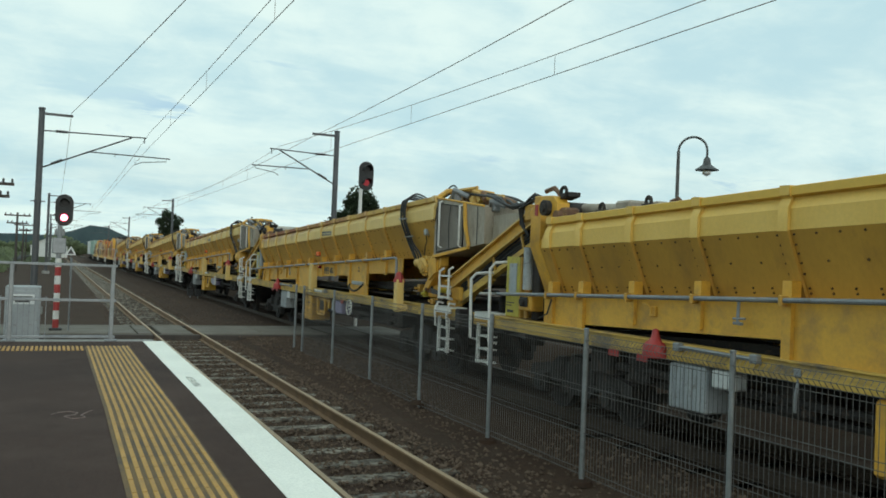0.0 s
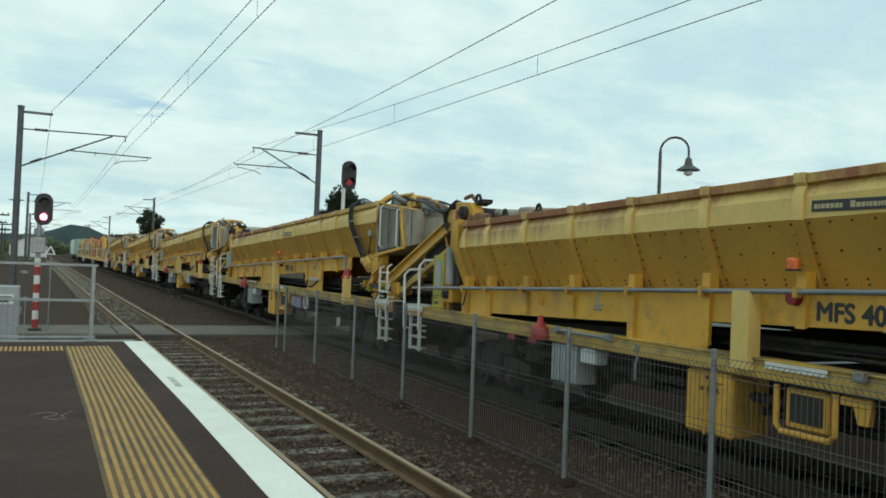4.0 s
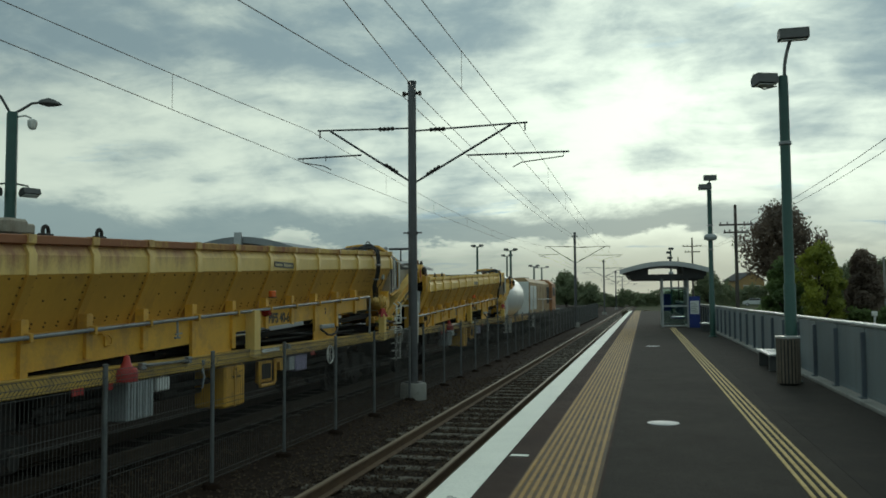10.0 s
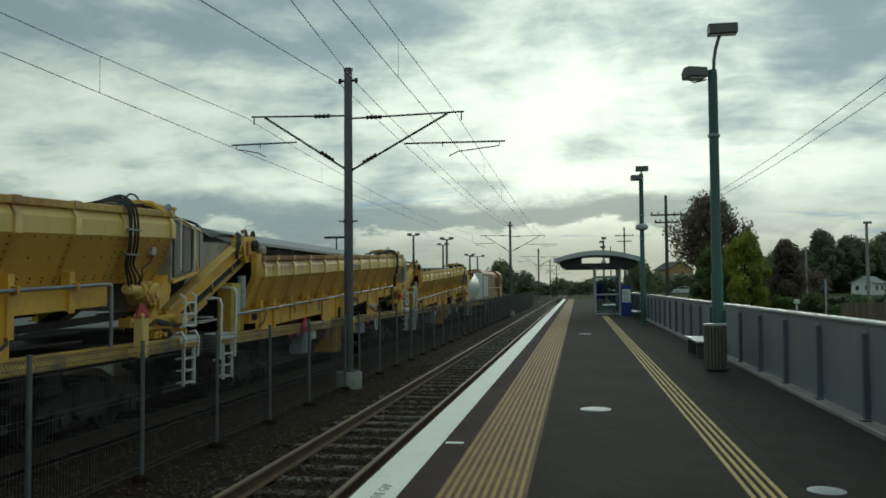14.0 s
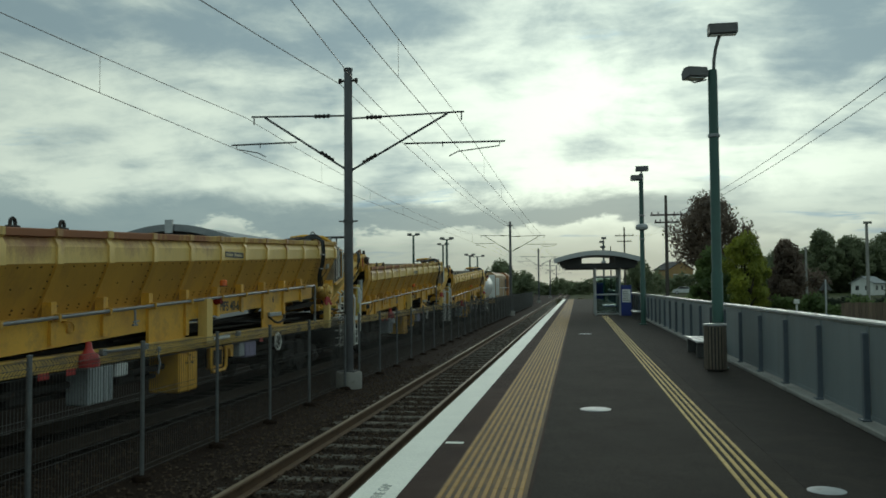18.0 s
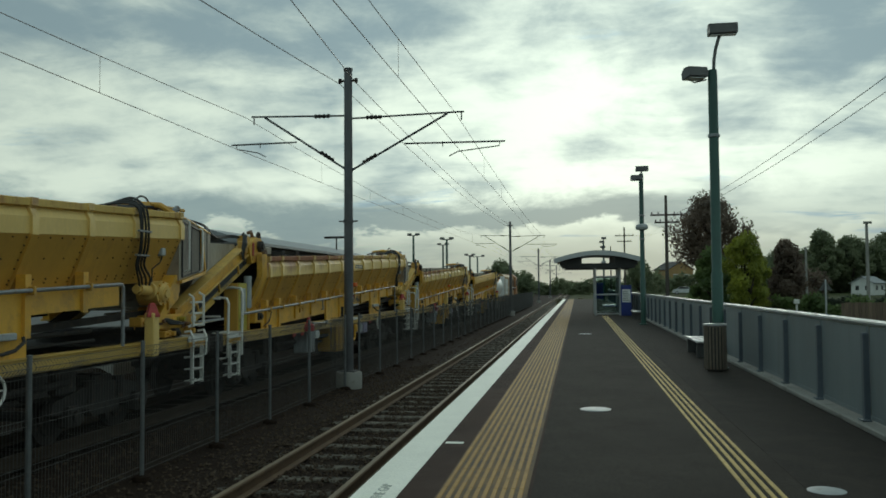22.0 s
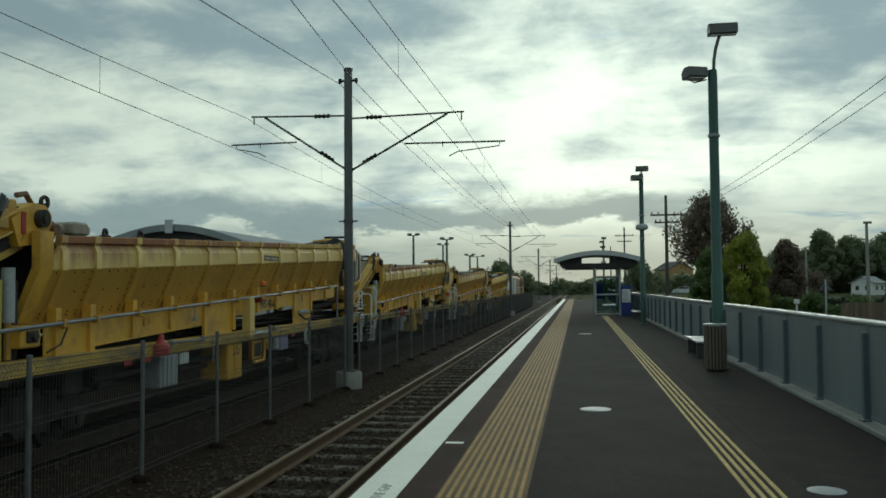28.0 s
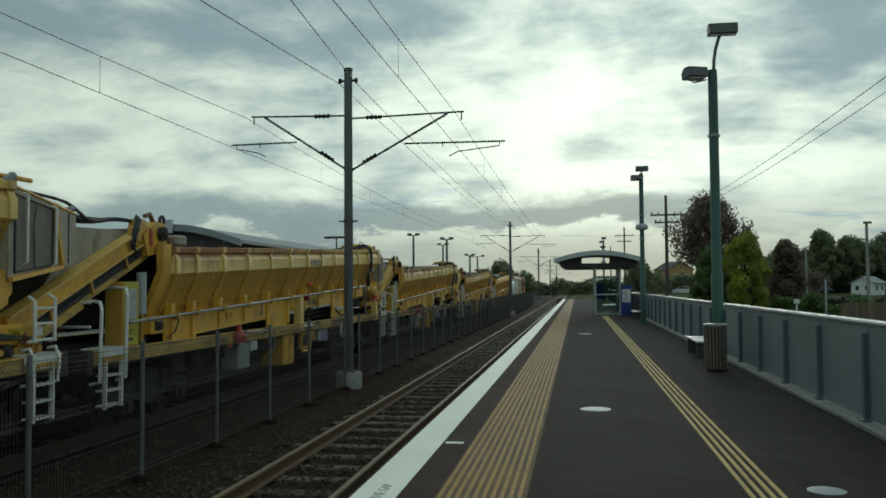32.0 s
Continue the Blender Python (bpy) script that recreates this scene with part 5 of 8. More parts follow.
        part("boom_flange", Geo().add(*slab(0.43, 0.455, 1.03, 1.24)).add(*slab(0.235, 0.26, 1.06, 1.235)), M["cream_plain"], b, "pale top flange")
        part("web_plate", Geo().add(*slab(0.05, 0.235, 1.02, 1.10)), M["dark"], b, "black web plate recessed behind the hoses")
        part("lower_chord", Geo().add(*slab(-0.07, 0.05, 1.04, 1.17, 0.0, 0.42)).add(*slab(-0.03, 0.05, 1.04, 1.15, 0.42, 0.96)), M["sill"], b)
        for k in range(3):
            part("web_bracket", Geo().add(*slab(0.03, 0.25, 1.10, 1.19, 0.22 + 0.27 * k, 0.23 + 0.27 * k)), M["yellow_side"], b)
        for k in range(6):
            o = up * (0.07 + 0.028 * k) + Vector((s * (1.145 + 0.012 * (k % 2)), 0, 0))
            part("hydraulic_hose", Geo().tube([p0 + o + d * 0.1 - up * (0.12 + 0.02 * k), p0 + o + d * 0.5, p0 + o + d * 1.3 - up * 0.015 * (k % 3), p0 + o + d * 2.2 + up * 0.012 * (k % 2), p0 + o + d * 3.2, p0 + o + d * 3.42 + up * 0.22], 0.014, 6), M["black"], b)
        boom = boom or b
    part("belt_hood", Geo().add([p0 + up * 0.22 + Vector((-1.08, 0, 0)) + d * 0.6, p0 + up * 0.22 + Vector((1.08, 0, 0)) + d * 0.6, p1 + up * 0.22 + Vector((1.08, 0, 0)), p1 + up * 0.22 + Vector((-1.08, 0, 0)),
                                     p0 + up * 0.16 + Vector((-1.08, 0, 0)) + d * 0.6, p0 + up * 0.16 + Vector((1.08, 0, 0)) + d * 0.6, p1 + up * 0.16 + Vector((1.08, 0, 0)), p1 + up * 0.16 + Vector((-1.08, 0, 0))],
                                    [(0, 1, 2, 3), (7, 6, 5, 4), (0, 4, 5, 1), (1, 5, 6, 2), (2, 6, 7, 3), (3, 7, 4, 0)]), M["grey_sheet"], w, "grey conveyor cover")
    a0, a1 = p0 + up * 0.38 + d * 0.9, p1 + up * 0.38 - d * 0.35
    for sx in (1.0, -1.0):
        part("side_cover", Geo().prism([(a0.y, a0.z), (a1.y, a1.z), (10.45, 2.92), (8.95, zt - 0.34), (8.95, zt - 0.7)], "x", sx - 0.015, sx + 0.015), M["grey_sheet"], w, "grey cover sheet beside the belt")
    part("top_cover", Geo().add([(-1.0, 8.95, zt - 0.34), (1.0, 8.95, zt - 0.34), (1.0, 10.45, 2.92), (-1.0, 10.45, 2.92), (-1.0, 8.95, zt - 0.36), (1.0, 8.95, zt - 0.36), (1.0, 10.45, 2.90), (-1.0, 10.45, 2.90)], [(0, 1, 2, 3), (7, 6, 5, 4), (0, 4, 5, 1), (1, 5, 6, 2), (2, 6, 7, 3), (3, 7, 4, 0)]), M["grey_sheet"], w)
    for s in (1, -1):
        hx = (1.06, 1.26) if s > 0 else (-1.26, -1.06)
        head = part("boom_head", Geo().prism([(10.75, 2.55), (11.1, 2.60), (11.36, 2.76), (11.36, 2.96), (11.24, 3.07), (11.0, 3.08), (10.62, 2.86)], "x", *hx), M["yellow"], w, "yellow drive head of the conveyor")
        part("drive_motor", Geo().cyl((s * 1.26, 11.12, 2.90), (s * 1.34, 11.12, 2.90), 0.11, 18).cyl((s * 1.34, 11.12, 2.90), (s * 1.37, 11.12, 2.90), 0.06, 12), M["dark"], head)
        part("head_stripe", Geo().rbox(min(s * 1.26, s * 1.275), max(s * 1.26, s * 1.275), 10.78, 10.86, 2.70, 2.96, 0.004), M["red"], head)
    part("drum", Geo().cyl((-1.05, 11.2, 2.86), (1.05, 11.2, 2.86), 0.14, 16), M["dark"], w)
    part("deflector", Geo().prism([(11.24, 3.02), (11.46, 3.06), (11.46, 3.12), (11.24, 3.10)], "x", 0.95, 1.15), M["dark"], w)
    part("hood_tube", Geo().tube([(0.75, 11.3, 2.90), (0.75, 12.3, 2.85)], 0.09, 12).rbox(0.55, 0.98, 12.3, 12.62, 2.78, 2.96, 0.03).rbox(0.62, 0.80, 12.62, 12.95, 2.82, 2.94, 0.02), M["grey_sheet"], w)
    for s in (1, -1):
        gear = part("gearbox", Geo().rbox(min(s * 0.98, s * 1.22), max(s * 0.98, s * 1.22), 11.30, 11.52, 2.66, 2.90, 0.03).cyl((s * 1.22, 11.40, 2.78), (s * 1.31, 11.40, 2.78), 0.075, 14).tube([(s * 1.1, 11.2, 3.08), (s * 1.12, 11.05, 3.20), (s * 1.14, 10.86, 3.16)], 0.035, 7), M["rusty_gear"], w, "rusty brown gearbox and brackets")
        part("ear", Geo().tube([(s * 1.16, 11.36 + 0.07 * math.cos(a), 3.12 + 0.07 * math.sin(a)) for a in np.linspace(0, 2 * math.pi, 14)], 0.026, 6), M["dark"], gear)
        part("bracket", Geo().rbox(min(s * 1.1, s * 1.24), max(s * 1.1, s * 1.24), 10.42, 10.62, 2.74, 2.98, 0.02).rbox(min(s * 1.0, s * 1.2), max(s * 1.0, s * 1.2), 10.62, 10.80, 2.92, 3.10, 0.02), M["yellow_side"], gear)
    heap = random.Random(31)
    for k in range(9):
        yy, xx = 7.0 + 0.26 * k + heap.uniform(-0.08, 0.08), heap.uniform(0.55, 1.12)
        zz = zh(min(yy, 7.6), 2.95) - (0.16 * max(0.0, yy - 7.6))
        l_, r_ = heap.uniform(0.10, 0.24), heap.uniform(0.03, 0.065)
        lump = Geo().tube([(xx, yy - l_, zz + heap.uniform(0.0, 0.05)), (xx + heap.uniform(-0.1, 0.1), yy, zz + 0.10 + heap.uniform(0, 0.06)), (xx + heap.uniform(-0.12, 0.12), yy + l_, zz + heap.uniform(0.0, 0.06))], [r_, r_ * 1.3, r_], 7)
        lump.rbox(xx - 0.06, xx + 0.06, yy - 0.05, yy + 0.05, zz - 0.05, zz + 0.10, 0.015)
        part("pipe_joint", lump, M[("rusty_gear", "yellow_side", "rusty_gear", "pipe", "cream_plain")[k % 5]], w, "rusty and yellow pipe fittings on top")
    part("support_arch", Geo().tube([(1.30, 7.42, zh(7.4, 2.96)), (1.10, 7.36, zh(7.4, 3.10)), (0.6, 7.40, zh(7.4, 3.14)), (0.2, 7.46, zh(7.4, 3.10))], 0.05, 6).tube([(0.95, 7.3, zh(7.3, 3.12)), (1.0, 8.35, zh(7.6, 3.10))], 0.032, 6), M["yellow"], w)
    part("hose_loop", Geo().tube([(0.9, 7.15 + 0.26 * math.cos(a), zh(7.2, 3.02) + 0.22 * math.sin(a)) for a in np.linspace(0.1, math.pi - 0.1, 12)], 0.015, 6), M["black"], w)
    lamp = part("end_lamp", Geo().cyl((0.72, -8.66, 1.44), (0.72, -8.58, 1.44), 0.095, 18).rbox(0.60, 0.84, -8.60, -8.52, 1.28, 1.56, 0.02), M["dark"], w)
    part("lamp_lens", Geo().cyl((0.72, -8.675, 1.44), (0.72, -8.66, 1.44), 0.07, 18), M["sign_white"], lamp, "clear round lamp lens")
    for y0, y1 in ((-8.32, -7.70), (7.70, 8.36)):
        sp = part("step_plate", Geo().rbox(1.10, 1.43, y0, y1, 1.285, 1.31, 0.005).rbox(1.40, 1.43, y0, y1, 1.20, 1.31, 0.005), M["white"], w, "white step plate with worn edge")
        n_ = 9
        stripe = Geo()
        for i in range(n_):
            ya = y0 + (y1 - y0) * i / n_
            stripe.add([(1.432, ya, 1.13), (1.432, ya + 0.035, 1.13), (1.432, ya + 0.06, 1.20), (1.432, ya + 0.025, 1.20), (1.41, ya, 1.13), (1.41, ya + 0.035, 1.13), (1.41, ya + 0.06, 1.20), (1.41, ya + 0.025, 1.20)], [(0, 1, 2, 3), (7, 6, 5, 4), (0, 4, 5, 1), (1, 5, 6, 2), (2, 6, 7, 3), (3, 7, 4, 0)])
        part("edge_stripe", stripe, M["yellow"], sp, "yellow warning teeth")
    for y in (-5.12, -4.19):
        part("lifting_shackle", Geo().tube([(1.30 + 0.0, y + 0.045 * math.cos(a), zh(y, 3.03) + 0.06 * math.sin(a)) for a in np.linspace(-0.6, math.pi + 0.6, 12)], 0.022, 7).rbox(1.25, 1.35, y - 0.08, y + 0.08, zh(y, 2.95), zh(y, 3.01), 0.01), M["dark"], w, "dark steel lifting shackle on the rim")
    random.seed(7)
    for k in range(7):
        o = [random.uniform(-0.05, 0.05) for _ in range(6)]
        part("hydraulic_hose", Geo().tube([(1.05, 10.75 + o[0], 3.07), (1.2 + o[1], 10.6 + o[2], 3.11 + o[3]), (1.27 + o[4], 10.38, 2.92), (1.24, 10.35 + o[5], 2.7), (1.2, 10.5, 2.52)], 0.018, 6), M["black"], w)
    # hose bundle over the hopper shoulder and along the top
    jit = random.Random(12)
    for k in range(4):
        y = 6.03 + 0.07 * k + jit.uniform(-0.03, 0.03)
        z = zh(y, 0)
        knots = [(0.85, y - 0.1, z + 3.02), (1.22, y - 0.02, z + 3.06 + 0.03 * k), (1.43, y, z + 3.01), (1.475, y + 0.02, z + 2.85), (1.475, y + jit.uniform(0.02, 0.06), z + 2.62), (1.42, y + 0.08 + jit.uniform(0, 0.05), z + 2.40), (1.34, y + 0.16, z + 2.18), (1.30, y + 0.30 + 0.04 * k, z + 1.98), (1.26, y + 0.42, z + 1.80)]
        part("hydraulic_hose", Geo().tube(smooth_line(knots), 0.017, 7), M["black"], w, "black hydraulic hoses draped over the side")
    part("hose_clamp", Geo().rbox(1.455, 1.50, 6.00, 6.34, zh(6.2, 2.64), zh(6.2, 2.67), 0.006), M["pipe"], w)
    part("hose_clamp", Geo().rbox(1.36, 1.41, 6.10, 6.44, zh(6.2, 2.30), zh(6.2, 2.33), 0.006), M["pipe"], w)
    for k in range(5):
        x = 0.25 + 0.16 * k
        part("hydraulic_hose", Geo().tube(smooth_line([(x, 6.5, zh(6.5, 3.02)), (x + 0.1, 7.4, zh(7.4, 3.08 + 0.03 * (k % 2))), (x + 0.05, 8.3, zh(7.6, 2.98)), (x + 0.16, 9.0, zh(7.6, 2.82 + 0.02 * k)), (0.85 + 0.04 * k, 9.6, 2.98 + 0.03 * (k % 3)), (0.98, 10.3, 3.06 + 0.02 * (k % 2)), (1.08, 10.75, 3.05), (1.22, 10.9, 2.92), (1.24, 10.8, 2.62)], 4), 0.023, 6), M["black"], w)
    part("top_pipework", Geo().tube([(0.9, 7.1, zh(7.1, 3.02)), (0.95, 7.4, zh(7.4, 3.12)), (0.9, 8.0, zh(7.6, 3.06)), (0.8, 8.7, zh(7.6, 2.86))], 0.04, 8).tube([(0.4, 7.3, zh(7.3, 3.06)), (0.5, 8.4, zh(7.6, 2.98))], 0.035, 8), M["rust"], w, "rusty pipework on top")
    # machinery under the front
    mach = part("drive_unit", Geo().cyl((1.00, 6.98, 2.0), (1.34, 6.98, 2.0), 0.19, 20).cyl((1.34, 6.98, 2.0), (1.40, 6.98, 1.99), 0.15, 18, 0.12).cyl((1.40, 6.98, 1.99), (1.43, 6.98, 1.99), 0.07, 12).rbox(1.05, 1.30, 7.1, 7.3, 1.82, 2.16, 0.03), M["cream_plain"], w, "dusty yellow drive motor with fittings")
    part("motor", Geo().cyl((1.24, 6.42, 2.06), (1.24, 6.70, 2.04), 0.085, 14).cyl((1.24, 6.70, 2.04), (1.24, 6.76, 2.04), 0.13, 16).cyl((1.24, 6.36, 2.06), (1.24, 6.42, 2.06), 0.06, 12), M["cream_plain"], mach, "pale dusty hydraulic motor")
    for k in range(8):
        a = k * math.pi / 4
        part("fitting", Geo().cyl((1.34, 6.98 + 0.165 * math.cos(a), 2.0 + 0.165 * math.sin(a)), (1.37, 6.98 + 0.165 * math.cos(a), 2.0 + 0.165 * math.sin(a)), 0.018, 7), M["yellow"], mach)
    part("junction_box", Geo().rbox(1.24, 1.36, 6.92, 7.04, zh(7, 2.30), zh(7, 2.42), 0.012), M["box_grey"], w)
    part("cable", Geo().tube([(1.33, 6.98, zh(7, 2.30)), (1.30, 6.96, zh(7, 2.2)), (1.26, 6.80, zh(7, 2.10)), (1.26, 6.78, 2.1)], 0.011, 6), M["black"], w)
    gear_ = random.Random(77)
    for k in range(10):
        yy = 6.55 + 0.17 * k
        zz = gear_.uniform(1.34, 1.62)
        block = Geo().rbox(1.06, 1.24 + gear_.uniform(0, 0.06), yy - 0.06, yy + gear_.uniform(0.02, 0.10), zz - 0.06, zz + gear_.uniform(0.03, 0.09), 0.012).cyl((1.22, yy, zz), (1.34, yy, zz), gear_.uniform(0.02, 0.045), 9)
        part("valve_fitting", block, M[("yellow_side", "dark", "lime", "rusty_gear", "yellow_side")[k % 5]], w)
    part("brace_arm", Geo().prism([(6.85, 1.55), (7.05, 1.55), (7.62, 2.02), (7.62, 2.18), (7.3, 1.98)], "x", 1.15, 1.30), M["yellow"], w)
    part("turntable_beam", Geo().rbox(0.9, 1.22, 6.9, 8.3, 1.42, 1.66, 0.03).rbox(0.8, 1.1, 7.2, 8.6, 1.66, 1.78, 0.02), M["yellow"], w)
    part("turntable", Geo().lathe([(1.0, 1.26), (1.0, 1.38), (0.9, 1.42)], 24, (0, 7.6, 0)), M["dark"], w)
    for k in range(3):
        part("hydraulic_hose", Geo().tube([(1.18, 6.95, 1.75 - 0.06 * k), (1.30, 7.3, 1.52 + 0.03 * k), (1.28, 7.8, 1.50), (1.0, 8.1, 1.58)], 0.02, 6), M["black"], w)
    cp = part("stop_post", Geo().rbox(1.47, 1.62, 6.18, 6.35, 1.10, 1.72, 0.015).rbox(1.37, 1.50, 6.20, 6.33, 1.12, 1.24, 0.01), M["cream"], w)
    part("red_cap", Geo().lathe([(0.125, 1.66), (0.125, 1.70), (0.10, 1.73), (0.055, 1.85), (0.0, 1.87)], 4, (1.545, 6.265, 0)), M["red"], cp, "red pointed rubber cap")
    # front ladder: upper cage and steps
    lad = part("ladder", Geo().tube([(1.34, 7.86, 1.45), (1.42, 7.86, 1.45), (1.42, 7.86, 1.92), (1.34, 7.86, 1.97)], 0.022, 8), M["white"], w, "white ladder on the wagon end")
    part("stringer", Geo().tube([(1.34, 8.24, 1.45), (1.42, 8.24, 1.45), (1.42, 8.24, 1.95), (1.34, 8.24, 2.0)], 0.022, 8), M["white"], lad)
    part("notice", Geo().rbox(1.325, 1.332, 7.98, 8.14, 1.52, 1.62, 0.002), M["sign_white"], lad, "small white notice plate")
    for z in (1.47, 1.66, 1.84):
        part("rung", Geo().rbox(1.36, 1.42, 7.86, 8.24, z - 0.015, z + 0.015, 0.005), M["white"], lad)
    for y in (7.80, 8.28):
        part("hand_rail", Geo().tube([(1.30, y, 0.95), (1.44, y, 0.97), (1.46, y, 1.25), (1.40, y, 1.38), (1.30, y, 1.36)], 0.02, 8), M["white"], lad)
    steps(w, 8.05, 0.36, 0.52, 1.26)
    steps(w, -8.02, 0.40, 0.50, 1.26)
    for y, zt_ in ((-8.42, 1.92), (-7.78, 2.10)):
        part("hand_rail", Geo().tube([(1.30, y - 0.0, 0.85), (1.44, y, 0.88), (1.46, y, zt_ - 0.1), (1.40, y + 0.06, zt_), (1.20, y + 0.16, zt_ + 0.02), (0.95, y + 0.2, zt_)], 0.024, 8), M["white"], w, "white looped hand rail")
    part("hand_rail", Geo().tube([(1.30, -8.42, 1.6), (0.6, -8.42, 1.6)], 0.02, 8).tube([(1.30, -8.42, 1.92), (0.6, -8.42, 1.92), (0.6, -8.42, 1.28)], 0.02, 8), M["white"], w)
    # rear cabinet
    # body coloured darker for its shaded rear face; bright plate added in front
    cab = part("rear_cabinet", Geo().rbox(1.0, 1.28, -7.58, -7.14, 1.285, 2.20, 0.015), M["yellow_side"], w, "yellow control cabinet with a greenish front")
    part("front_plate", Geo().rbox(1.28, 1.288, -7.56, -7.16, 1.30, 2.20, 0.003), M["lime"], cab, "added greenish yellow plate that keeps only the lit face bright")
    part("cabinet_door", Geo().rbox(1.288, 1.30, -7.46, -7.24, 1.66, 2.10, 0.004), M["box_grey"], cab, "scuffed grey panel")
    part("cabinet_label", Geo().box(1.288, 1.292, -7.54, -7.30, 1.50, 1.515).box(1.288, 1.292, -7.54, -7.38, 1.46, 1.475).box(1.288, 1.292, -7.50, -7.32, 1.36, 1.40), M["sign_black"], cab, "small black lettering bars")
    part("end_frame", Geo().rbox(0.9, 1.2, -6.95, -6.75, 1.285, 2.2, 0.02), M["dark"], w)
    ram = part("hydraulic_ram", Geo().cyl((1.24, -7.0, 1.72), (1.24, -7.0, 2.34), 0.075, 14), M["box_grey"], w, "silver hydraulic ram")
    part("ram_rod", Geo().cyl((1.24, -7.0, 1.30), (1.24, -7.0, 1.72), 0.04, 10), M["yellow_side"], ram)
    valve = part("valve_block", Geo().rbox(1.18, 1.40, -6.98, -6.62, 1.42, 1.68, 0.02), M["yellow"], w)
    part("valve", Geo().rbox(1.40, 1.43, -6.90, -6.70, 1.48, 1.62, 0.01).cyl((1.43, -6.8, 1.55), (1.47, -6.8, 1.55), 0.05, 12), M["dark"], valve)
    for k, y in enumerate((-6.15,)):
        part("cable", Geo().tube([(1.36, y, zh(y, 1.85)), (1.39, y + 0.06, 1.62), (1.38, y - 0.06, 1.42), (1.36, y - 0.3, 1.34)], 0.012, 6), M["black"], w)
    # dense panel, pillar, trough
    part("pillar", Geo().prism([(-0.36, 1.16), (-0.14, 1.16), (-0.14, 1.84), (-0.17, 1.91), (-0.36, 1.91)], "x", 1.30, 1.46), M["cream"], w, "pale yellow jacking pillar")
    tr_ = part("trough", Geo().rbox(1.30, 1.36, 2.86, 3.56, 1.50, 1.58, 0.01), M["box_grey"], w, "grey bracket with lifting handle")
    part("lifting_handle", Geo().tube([(1.36, 2.76, 1.50), (1.40, 2.80, 1.46), (1.42, 3.0, 1.38), (1.42, 3.22, 1.36), (1.42, 3.44, 1.39), (1.40, 3.62, 1.47), (1.36, 3.66, 1.52)], 0.022, 8), M["dark"], tr_)
    part("rail_tap", Geo().tube([(1.40, -2.6, zh(-2.6, 1.91)), (1.41, -2.6, zh(-2.6, 1.68))], 0.016, 8).rbox(1.385, 1.42, -2.66, -2.54, zh(-2.6, 1.66), zh(-2.6, 1.69), 0.006).tube([(1.41, -2.66, 1.62), (1.41, -2.5, 1.63)], 0.012, 6), M["pipe"], w)
    for y in (-4.05,):
        part("towing_hook", Geo().tube([(1.30, y - 0.12, 1.69), (1.35, y - 0.12, 1.69), (1.36, y - 0.02, 1.68), (1.36, y + 0.05, 1.63), (1.36, y + 0.05, 1.57)], 0.012, 8).rbox(1.30, 1.33, y - 0.03, y + 0.08, 1.54, 1.66, 0.008), M["yellow"], w)
    # lamps and writing
    bc = part("beacon", Geo().lathe([(0.07, 0.0), (0.07, 0.02)], 14, (1.44, 0.35, zh(0.35, 2.10))), M["dark"], w)
    part("beacon_lens", Geo().lathe([(0.062, 0.02), (0.062, 0.10), (0.045, 0.12), (0.0, 0.125)], 14, (1.44, 0.35, zh(0.35, 2.10))), M["orange_lens"], bc, "orange beacon lens")
    part("side_lamp", Geo().cyl((1.36, 0.31, 1.87), (1.42, 0.31, 1.87), 0.062, 18).cyl((1.30, 0.31, 1.87), (1.36, 0.31, 1.87), 0.075, 18), M["red_lens"], w, "round dark red side lamp")
    pl = part("name_plate", Geo().rbox(1.405, 1.412, 0.50, 1.32, zh(0.9, 2.61), zh(0.9, 2.71), 0.002), M["sign_black"], w, "black maker's plate with plain cream bars")
    bars = Geo()
    for y0, widths in ((0.53, (4, 2, 4, 4, 4, 4, 3)), (0.90, (5, 4, 4, 2, 3, 4, 2, 2, 4))):
        for k_ in widths:
            bars.box(1.412, 1.414, y0, y0 + 0.0095 * k_, zh(0.9, 2.635), zh(0.9, 2.675 if k_ != 5 else 2.69))
            y0 += 0.0095 * k_ + 0.009
    part("plate_bar", bars, M["plate_cream"], pl)
    lettering("type_lettering", "MFS 40-6", 0.235, M["sign_black"], w, pose(1.303, 0.94, 1.755, 90, 0, 90), "bold black type lettering on the skirt", 0.008)
    # equipment hung under the frame
    bx = part("equipment_box", Geo().rbox(1.02, 1.36, -3.66, -3.08, 0.58, 1.07, 0.02), M["box_grey"], w, "light grey ribbed equipment box")
    for k in range(4):
        part("box_rib", Geo().rbox(1.36, 1.375, -3.60 + 0.14 * k, -3.56 + 0.14 * k, 0.60, 1.05, 0.004), M["box_grey"], bx)
    part("junction_box", Geo().rbox(1.15, 1.36, -3.00, -2.69, 0.88, 1.07, 0.02), M["box_white"], w)
    fu = part("fuel_tank", Geo().rbox(0.80, 1.34, -1.10, -0.45, 0.42, 1.07, 0.03), M["yellow"], w, "yellow underslung fuel tank")
    part("tank_strap", Geo().rbox(1.34, 1.355, -0.82, -0.78, 0.42, 1.07, 0.003).rbox(1.34, 1.36, -0.86, -0.74, 0.92, 0.99, 0.006), M["yellow_side"], fu)
    lettering("tank_lettering", "DIESEL FUEL", 0.055, M["sign_black"], fu, pose(1.343, -0.75, 0.88, 90, 0, 90), "small black lettering on the tank", 0.0015)
    part("text_bar", Geo().box(1.341, 1.344, -0.66, -0.56, 0.95, 0.962), M["sign_black"], fu)
    part("latch", Geo().rbox(1.34, 1.36, -0.79, -0.75, 0.92, 1.02, 0.006), M["dark"], fu)
